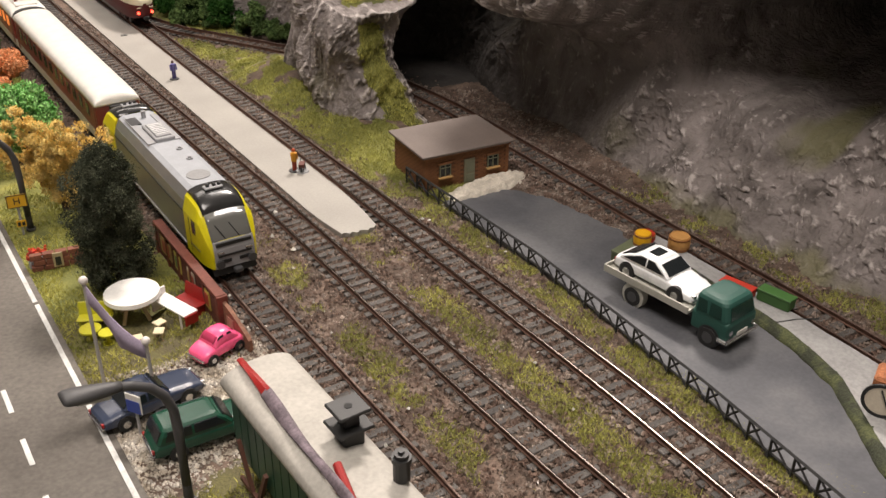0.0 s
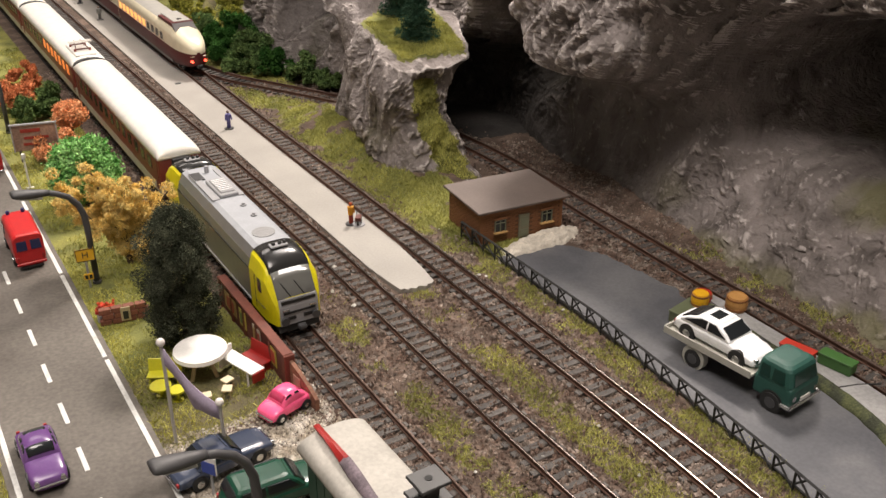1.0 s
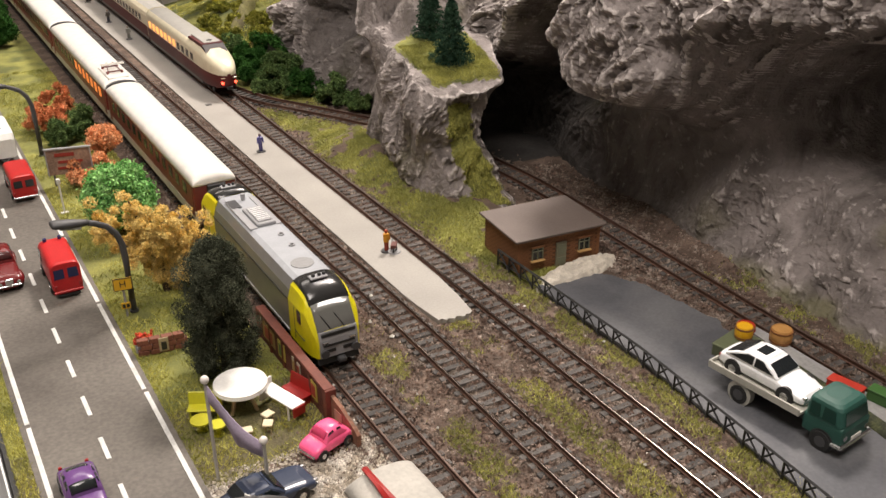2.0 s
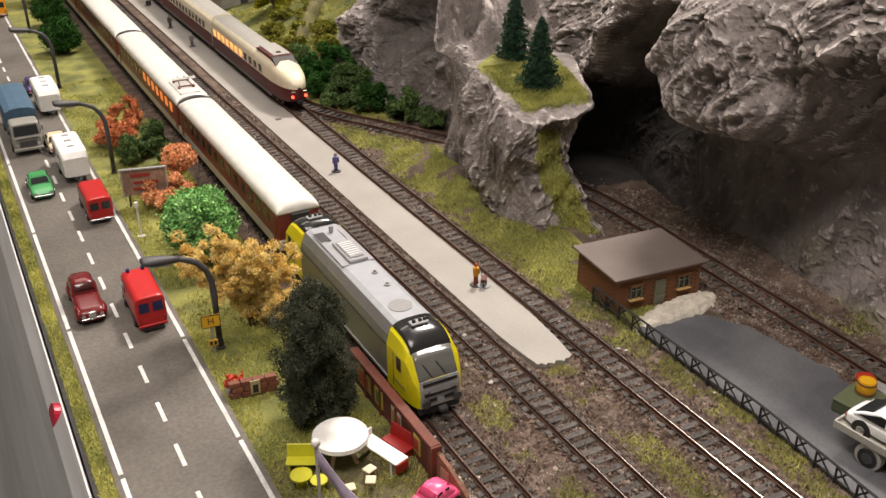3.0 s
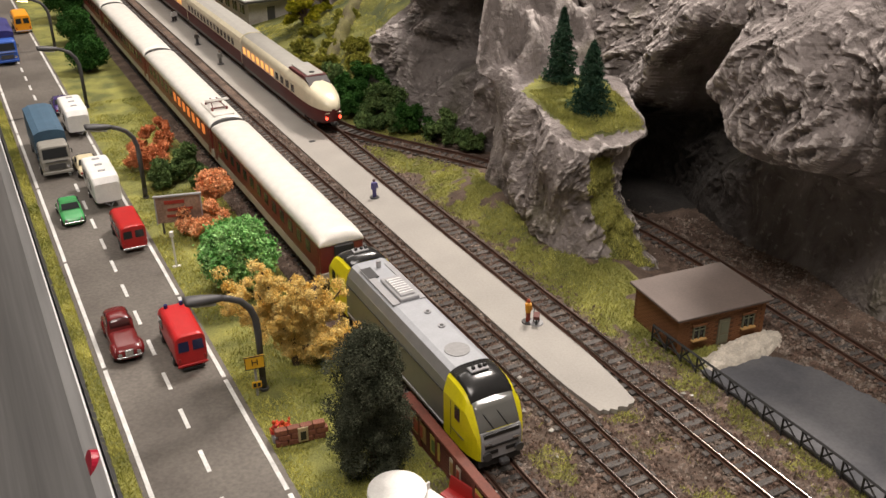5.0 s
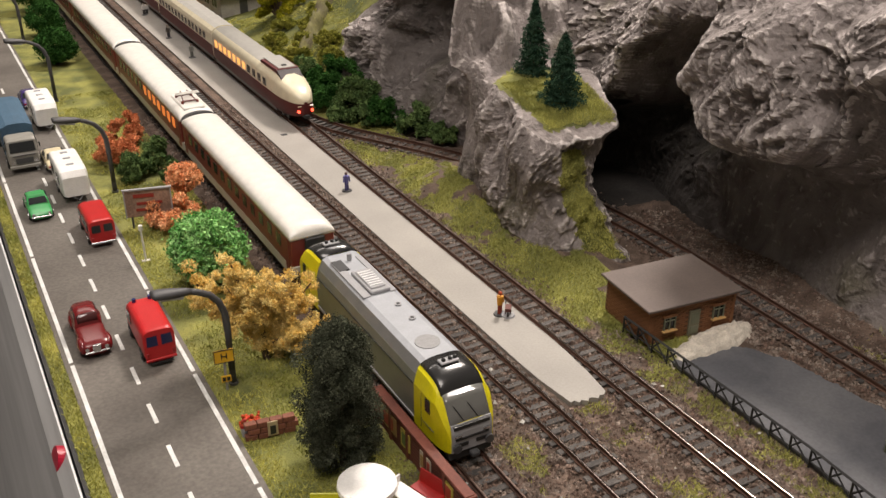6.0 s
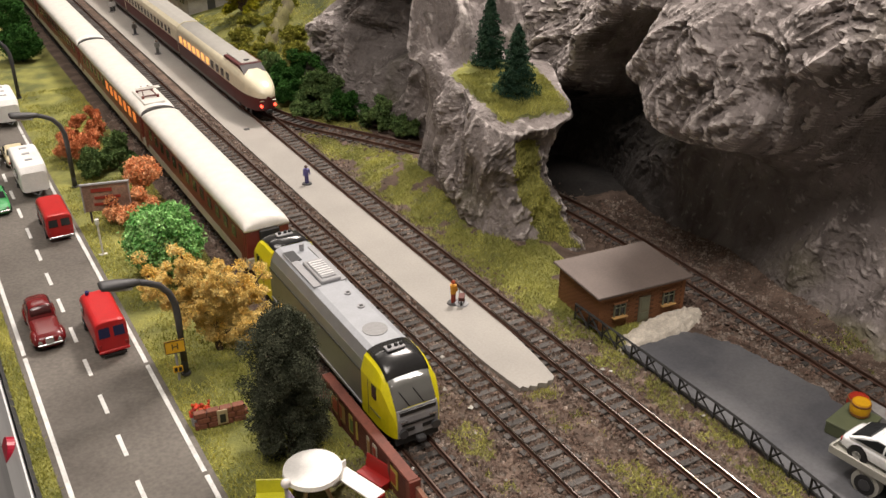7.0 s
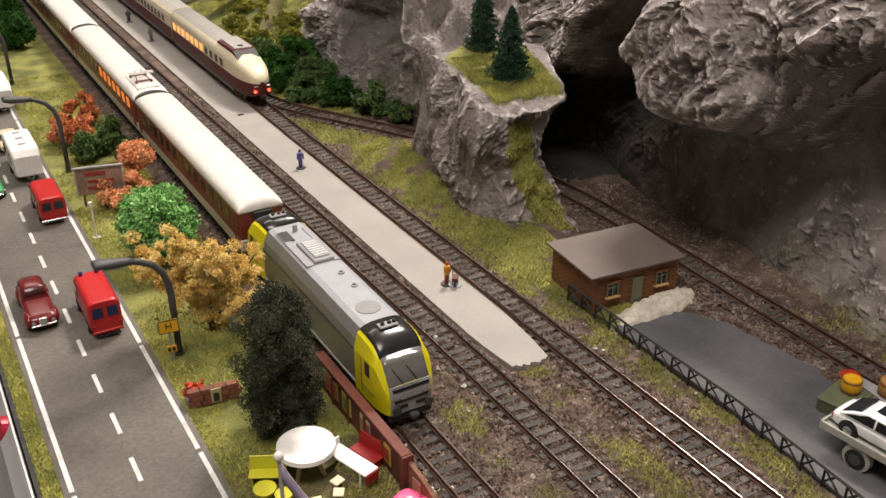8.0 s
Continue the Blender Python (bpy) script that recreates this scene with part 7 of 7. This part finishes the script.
def tree(name, label, x, y, z, height, radius, kind, seed, leaves, leaf, count=9000, size=0.0011, group="trees along the road"):
    rng = np.random.default_rng(seed)
    t = thing(name, label, "tree" if height > 0.035 else "shrub", x, y, z, 0, group)
    rows, clumps = [], []
    if kind == "ball":
        rows = [((0, 0, -0.002), (0, 0, height * 0.5), radius * 0.10, radius * 0.06)]
        c = height - radius * 0.92
        for _ in range(46):
            v = rng.normal(size=3)
            v /= np.linalg.norm(v)
            clumps.append((v[0] * radius * 0.68, v[1] * radius * 0.68, c + v[2] * radius * 0.62, radius * rng.uniform(0.24, 0.38)))
    elif kind == "column":
        rows = [((0, 0, -0.002), (0, 0, height * 0.85), radius * 0.10, radius * 0.04)]
        girth = [(0, 0.82), (0.12, 0.98), (0.30, 1.0), (0.42, 0.86), (0.55, 1.02), (0.66, 0.80), (0.78, 0.84), (0.90, 0.62), (1.0, 0.22)]
        for k in range(120):
            f = ((k + 0.5) / 120) ** 0.92
            a = k * 2.399 + rng.uniform(-0.5, 0.5)
            w = radius * lerp_table(girth, f) * (0.80 + 0.22 * math.sin(3 * a + 9 * f)) * rng.uniform(0.72, 1.08)
            clumps.append((w * 0.86 * math.cos(a), w * 0.86 * math.sin(a), height * (0.03 + 0.92 * f), radius * rng.uniform(0.16, 0.33)))
        for k in range(20):
            clumps.append((0, 0, height * (0.05 + 0.042 * k), radius * 0.5))
    elif kind == "foam":
        # foam flock strung along bare limbs that fan out from a short leaning trunk
        rows = [((0, 0, -0.002), (-0.002, 0.001, height * 0.16), radius * 0.075, radius * 0.06)]
        ways = [(-1.08, 0.80), (-0.45, 0.99), (0.16, 0.82), (0.80, 0.68), (0.97, 0.42), (0.62, 0.16), (-0.62, 0.62), (-0.10, 0.62), (0.40, 0.50)]
        for k, (u, v) in enumerate(ways):
            deep = rng.uniform(-0.35, 0.35) * radius
            tip = np.array([0.88 * u * radius + 0.47 * deep, -0.47 * u * radius + 0.88 * deep, v * height])
            fork = np.array([-0.002, 0.001, height * (0.10 if v < 0.3 else 0.15)])
            bow = (fork + tip) / 2 + np.array([0, 0, 0.10 * height * (1 - abs(u)) - 0.02 * height])
            rows += [(tuple(fork), tuple(bow), radius * 0.05, radius * 0.032), (tuple(bow), tuple(tip), radius * 0.032, radius * 0.012)]
            for m in range(17):
                g = (m + 0.6) / 17
                c = fork + (bow - fork) * g * 2 if g < 0.5 else bow + (tip - bow) * (g - 0.5) * 2
                spread = radius * (0.05 + 0.17 * g)
                for _ in range(3 if g > 0.35 else 1):
                    o = rng.normal(size=3) * spread * 0.75
                    clumps.append((c[0] + o[0], c[1] + o[1], c[2] + o[2], radius * rng.uniform(0.06, 0.13)))
    elif kind == "open":
        rows = [((0, 0, -0.002), (0.002, 0, height * 0.30), radius * 0.07, radius * 0.055)]
        for k in range(24):
            a = k * 2.399 + rng.uniform(-0.4, 0.4)
            f = rng.uniform(0.24, 0.98)
            w = radius * (1.05 - 0.55 * f) * rng.uniform(0.75, 1.1)
            tip = (w * math.cos(a), w * math.sin(a), height * f)
            midp = (tip[0] * 0.45, tip[1] * 0.45, height * (0.25 + f * 0.42))
            rows += [((0.001, 0, height * 0.22), midp, radius * 0.045, radius * 0.03), (midp, tip, radius * 0.03, radius * 0.012)]
            for g in (0.55, 0.8, 1.0):
                clumps.append((tip[0] * g, tip[1] * g, midp[2] + (tip[2] - midp[2]) * (g - 0.2) / 0.8, radius * rng.uniform(0.11, 0.20)))
    elif kind == "heap":
        rows = [((0, 0, -0.002), (0, 0, height * 0.4), radius * 0.06, radius * 0.03)]
        for k in range(26):
            a, d = rng.uniform(0, 6.28), math.sqrt(rng.random())
            clumps.append((radius * 0.8 * d * math.cos(a), radius * 0.8 * d * math.sin(a), height * (0.85 * rng.uniform(0.25, 1.0) * (1 - 0.55 * d * d)) + 0.001, radius * rng.uniform(0.18, 0.30)))
    limbs(t, rows, BARK)
    per = max(20, count // len(clumps))
    pts = clump_points(rng, clumps, per, {"open": 0.35, "foam": 0.5, "column": 0.6}.get(kind, 0.5))
    pts = pts[pts[:, 2] > 0.0004]
    leaf_mesh("crown", pts, size * (0.7 + 0.6 * rng.random(len(pts))), rng, leaf, t)
    return t


def spruce(label, x, y, z, height, radius, seed):
    rng = np.random.default_rng(seed)
    t = thing("spruce", label, "tree", x, y, z, 0, "spruces on the crag")
    part("trunk", rods(((0, 0, -0.003), (0, 0, height), 0.0014, 0.0003), seg=7), BARK, t)
    pts, sizes = [], []
    for k in range(150):
        f = (k / 150) ** 0.9
        zz = height * (0.05 + 0.93 * f)
        a = k * 2.399
        w = radius * (1 - f) ** 0.7 * rng.uniform(0.65, 1.2) + 0.0006
        m = int(95 * (1 - f) + 14)
        d = rng.random(m) ** 0.6
        aa = a + rng.normal(size=m) * 0.22
        pts.append(np.stack([w * d * np.cos(aa), w * d * np.sin(aa), zz - w * 0.30 * d + rng.normal(size=m) * 0.0007], 1))
        sizes.append(np.full(m, 0.0012))
    pts = np.concatenate(pts)
    leaf_mesh("needles", pts, np.concatenate(sizes), rng, L_SPRUCE, t, 0.35)


tree("conifer", "dense blackish-green conifer on the grass beside the wall", 0.0650, 0.5225, 0, 0.0905, 0.0245, "column", 3, 0, L_DARK, 90000, 0.00055)
tree("autumn_tree", "golden-leaved autumn tree with open branches", 0.0640, 0.6400, 0, 0.0740, 0.0370, "foam", 8, 0, L_GOLD, 80000, 0.00068)
tree("green_tree", "bright green round-crowned tree", 0.0620, 0.7530, 0, 0.0580, 0.0295, "ball", 5, 0, L_GREEN, 20000, 0.0014)
tree("orange_shrub", "bright orange autumn shrub before the notice board", 0.0620, 0.8600, 0, 0.0340, 0.0225, "heap", 6, 0, L_ORANGE, 8000, 0.0011)
tree("orange_tree", "orange autumn tree beside the coaches", 0.0800, 0.8800, 0, 0.0480, 0.0150, "ball", 7, 0, L_ORANGE, 8000, 0.0011)
tree("rust_tree", "rust-red autumn tree on the verge", 0.0530, 1.0250, 0, 0.0420, 0.0230, "heap", 9, 0, L_RUST, 8000, 0.0012)
tree("rust_tree", "tall rust-red autumn tree on the verge", 0.0720, 1.0650, 0, 0.0480, 0.0170, "heap", 19, 0, L_RUST, 7000, 0.0012)
for i, (x, y, h, r) in enumerate(((0.0620, 0.9750, 0.030, 0.020), (0.0830, 0.9900, 0.036, 0.017), (0.0900, 0.9550, 0.022, 0.013))):
    tree("dark_shrub", "dark green shrub among the autumn trees", x, y, 0, h, r, "heap", 20 + i, 0, L_OLIVE, 6000, 0.0012, "dark shrubs on the verge")
tree("round_tree", "deep green round tree beside the road", 0.0620, 1.4000, 0, 0.0480, 0.0270, "ball", 11, 0, L_ROUND, 10000, 0.0015)
tree("round_tree", "deep green round tree beside the road", 0.0720, 1.5500, 0, 0.0520, 0.0280, "ball", 12, 0, L_ROUND, 9000, 0.0015)
tree("round_tree", "deep green round tree beside the road", 0.0780, 1.7100, 0, 0.0660, 0.0330, "ball", 13, 0, L_ROUND, 9000, 0.0016)
tree("round_tree", "deep green round tree beside the road", 0.0780, 1.9000, 0, 0.0660, 0.0330, "ball", 14, 0, L_ROUND, 8000, 0.0016)
tree("yellow_tree", "yellow-green tree on the far slope", 0.3500, 1.3900, 0.012, 0.0740, 0.0270, "open", 15, 0, L_YELLOW, 12000, 0.0016, "trees on the far slope")
tree("yellow_tree", "yellow-green tree on the far slope", 0.3860, 1.4100, 0.028, 0.0660, 0.0230, "open", 16, 0, L_YELLOW, 10000, 0.0016, "trees on the far slope")
for i, (x, y, h, r) in enumerate(((0.292, 1.080, 0.048, 0.024), (0.312, 1.045, 0.044, 0.024), (0.288, 1.135, 0.050, 0.024), (0.325, 0.995, 0.036, 0.021), (0.304, 1.010, 0.026, 0.017), (0.338, 0.955, 0.032, 0.018), (0.305, 1.110, 0.060, 0.022), (0.350, 0.920, 0.022, 0.014), (0.284, 1.03, 0.018, 0.013), (0.318, 1.085, 0.056, 0.020))):
    tree("bush", "dense dark green bush at the foot of the rocks", x, y, 0, h * 1.12, r * 1.22, "heap", 40 + i, 0, L_OLIVE if i % 3 else L_ROUND, 6000, 0.0014, "bushes at the rock foot")
for i, (x, y, h, r) in enumerate(((0.296, 1.190, 0.016, 0.018), (0.316, 1.225, 0.018, 0.019), (0.338, 1.262, 0.017, 0.017), (0.362, 1.300, 0.018, 0.018), (0.388, 1.330, 0.018, 0.018), (0.300, 1.270, 0.014, 0.020), (0.318, 1.310, 0.016, 0.019), (0.342, 1.345, 0.016, 0.018), (0.356, 1.220, 0.022, 0.019), (0.340, 1.185, 0.022, 0.018))):
    tree("moss_cushion", "low yellow-green moss cushion on the far slope", x, y, ground_z(x, y), h, r, "heap", 70 + i, 0, L_MOSS, 5000, 0.0013, "moss cushions on the far slope")
spruce("dark blue-green spruce on the grassy ledge", 0.3390, 0.7165, 0.100, 0.0590, 0.0195, 1)
spruce("slender dark spruce on the grassy ledge", 0.3560, 0.7820, 0.104, 0.0660, 0.0160, 2)


# ---- loose stones and grass, as stuff ----
def scatter_stones(name, label, spots, size, material, seed):
    rng = np.random.default_rng(seed)
    base = np.array([(1, 0, 0), (-1, 0, 0), (0, 1, 0), (0, -1, 0), (0, 0, 1), (0, 0, -0.6)], float)
    tri = np.array([(0, 2, 4), (2, 1, 4), (1, 3, 4), (3, 0, 4), (2, 0, 5), (1, 2, 5), (3, 1, 5), (0, 3, 5)])
    n = len(spots)
    sc = size * (0.45 + 0.9 * rng.random((n, 1, 1)) ** 1.6) * (0.7 + 0.6 * rng.random((n, 1, 3)))
    a = rng.uniform(0, 6.28, n)
    c, s = np.cos(a), np.sin(a)
    R = np.stack([np.stack([c, -s, 0 * a], 1), np.stack([s, c, 0 * a], 1), np.stack([0 * a, 0 * a, 1 + 0 * a], 1)], 1)
    jit = 1 + 0.35 * rng.normal(size=(n, 6, 1))
    v = np.einsum("nij,nkj->nki", R, base[None] * sc * jit) + np.asarray(spots)[:, None, :]
    f = (tri[None] + (np.arange(n) * 6)[:, None, None]).reshape(-1, 3)
    me = bpy.data.meshes.new(name)
    me.from_pydata(v.reshape(-1, 3).tolist(), [], f.tolist())
    me.materials.append(material)
    return tagged(new(name, me), label, "gravel", kind="stuff")


rng = random.Random(7)
spots = []
for centre_x in (T1, T2, T3):
    for _ in range(24000):
        y = 0.14 + 1.0 * rng.random() ** 1.35
        x = centre_x + rng.gauss(0, 0.012)
        if abs(abs(x - centre_x) - GAUGE / 2) < 0.0013 or (0.198 < x < 0.235 and y > 0.505):
            continue
        spots.append((x, y, 0.0016 + rng.uniform(0, 0.0012) if abs(x - centre_x) < 0.015 else ground_z(x, y) + 0.0002))
for _ in range(15000):
    y = 0.14 + 0.42 * rng.random()
    x = rng.uniform(0.105, 0.282)
    if not (0.198 < x < 0.235 and y > 0.50) and near_rail(x, y) > 0.012:
        spots.append((x, y, ground_z(x, y) + 0.0002))
for _ in range(13000):
    y = rng.uniform(0.16, 0.98)
    x = lerp_table([(r[1], r[0]) for r in TRACK_4], y) + rng.gauss(0, 0.010)
    if abs(near_rail(x, y) - GAUGE / 2) > 0.0013:
        spots.append((x, y, 0.0017 + rng.uniform(0, 0.0012)))
for _ in range(3500):
    y, x = rng.uniform(0.40, 0.60), rng.uniform(0.345, 0.372)
    spots.append((x, y, ground_z(x, y) + 0.0003))
for _ in range(1200):
    y, x = rng.uniform(0.54, 0.69), rng.uniform(0.392, 0.446)
    spots.append((x, y, ground_z(x, y) + 0.0002))
for _ in range(4500):
    y, x = rng.uniform(0.20, 0.70), 0.397 + 0.04 * rng.random() ** 1.5
    spots.append((x, y, ground_z(x, y) + 0.0002))
scatter_stones("ballast", "brown and grey loose ballast stones round the tracks", spots, 0.00105, STONES, 1)
spots = []
for _ in range(16000):
    y, x = rng.gauss(0.388, 0.026), rng.uniform(0.022, 0.115)
    if turf_at(x, y) < 0.8:
        spots.append((x, y, ground_z(x, y) + 0.0002))
scatter_stones("gravel", "pale glittering gravel on the garden drive", spots, 0.00085, PALE_STONES, 2)
spots = [(rng.uniform(0.10, 0.28), 0.18 + 0.4 * rng.random(), 0.0026) for _ in range(60)]
scatter_stones("white_chips", "scattered white stone chips along the tracks", [s for s in spots if not (0.198 < s[0] < 0.235 and s[1] > 0.5)], 0.0013, ROOF_WHITE, 3)


def grass(name, label, spots, height, material, seed):
    rng = np.random.default_rng(seed)
    p = np.asarray(spots)
    n = len(p)
    a = rng.uniform(0, 6.28, n)
    lean = rng.normal(size=(n, 2)) * 0.55
    h = height * (0.5 + 0.8 * rng.random(n))
    w = 0.00027
    side = np.stack([np.cos(a) * w, np.sin(a) * w, np.zeros(n)], 1)
    tip = p + np.stack([lean[:, 0] * h, lean[:, 1] * h, h], 1)
    v = np.stack([p - side, p + side, tip], 1).reshape(-1, 3)
    me = bpy.data.meshes.new(name)
    me.from_pydata(v.tolist(), [], np.arange(n * 3).reshape(-1, 3).tolist())
    me.materials.append(material)
    return tagged(new(name, me), label, "grass", kind="stuff")


green, dry = [], []
for _ in range(120000):
    y = 0.16 + 1.1 * rng.random() ** 1.6
    x = rng.uniform(0.0225, 0.110)
    if rng.random() < turf_at(x, y) and n3(x, y, 9, 25) + 0.35 * n3(x, y, 5, 80) > -0.30 + 0.3 * rng.random() and not (x > 0.102 and y > 0.44):
        green.append((x, y, ground_z(x, y)))
for _ in range(16000):
    y = 0.30 + 1.1 * rng.random()
    x = rng.uniform(EDGE, ROAD_L - 0.0045)
    green.append((x, y, ground_z(x, y)))
for _ in range(300000):
    y = 0.16 + 0.86 * rng.random() ** 1.3
    x = rng.uniform(0.112, 0.322)
    g = turf_at(x, y)
    if rng.random() < g and not (0.198 < x < 0.235 and y > 0.50):
        dry.append((x, y, ground_z(x, y)))
for _ in range(26000):
    y, x = rng.uniform(0.18, 0.47), rng.uniform(0.398, 0.45)
    if rng.random() < turf_at(x, y):
        dry.append((x, y, ground_z(x, y)))
for k in range(26000):
    x, y = rng.uniform(0.30, 0.385), rng.uniform(0.678, 0.80)
    if y < 0.772 and on_ledge(Vector((x, y, 0.1))):
        dry.append((x, y, top_height(x, y) - 0.0005))
for _ in range(60000):
    x, y = 0.262 + 0.20 * rng.random() ** 1.3, rng.uniform(1.10, 1.50)
    if n3(x, y, 4, 22) + 0.5 * n3(x, y, 2, 70) > -0.15:
        green.append((x, y, ground_z(x, y)))
for c, nrm in tufts:
    for _ in range(7):
        dry.append((c.x + rng.uniform(-0.0016, 0.0016), c.y + rng.uniform(-0.0016, 0.0016), c.z + rng.uniform(-0.0012, 0.0010)))
grass("verge_grass", "yellow-green static grass on the verges and lawn", green, 0.0021, BLADES, 4)
grass("trackside_grass", "dry olive grass tufts between the tracks", dry, 0.0023, DRY_BLADES, 5)


# ---- the hall round the layout ----
HALL = mat("plain_hall_wall", (0.55, 0.53, 0.50), 0.9, 0, 0.05, 3, 20, 0.05, world_space=True)
for name, row in (("wall_north", (0.2, 4.0, 0.5, 6.0, 0.1, 3.4)), ("wall_south", (0.2, -2.5, 0.5, 6.0, 0.1, 3.4)), ("wall_west", (-2.8, 0.75, 0.5, 0.1, 6.6, 3.4)), ("wall_east", (3.2, 0.75, 0.5, 0.1, 6.6, 3.4))):
    tagged(link_mesh(name, boxes(row), HALL), "plain pale hall wall behind the layout", "wall", kind="structure")
tagged(link_mesh("ceiling", boxes((0.2, 0.75, 2.25, 6.2, 6.7, 0.1)), paint("white_ceiling", (0.75, 0.75, 0.73), 0.9)), "plain white hall ceiling", "ceiling", kind="structure")
tagged(link_mesh("floor", boxes((0.2, 0.75, -1.15, 6.2, 6.7, 0.1)), mat("dark_hall_floor", (0.10, 0.10, 0.10), 0.6, 0, 0.1, 5, 60, 0.05, world_space=True)), "dark grey hall floor", "floor", kind="structure")
tagged(link_mesh("table", boxes((0.345, 1.25, -0.05, 0.81, 3.2, 0.06)), mat("raw_board", (0.25, 0.18, 0.11), 0.8, 0, 0.2)), "plain board that carries the layout", "table", kind="structure")
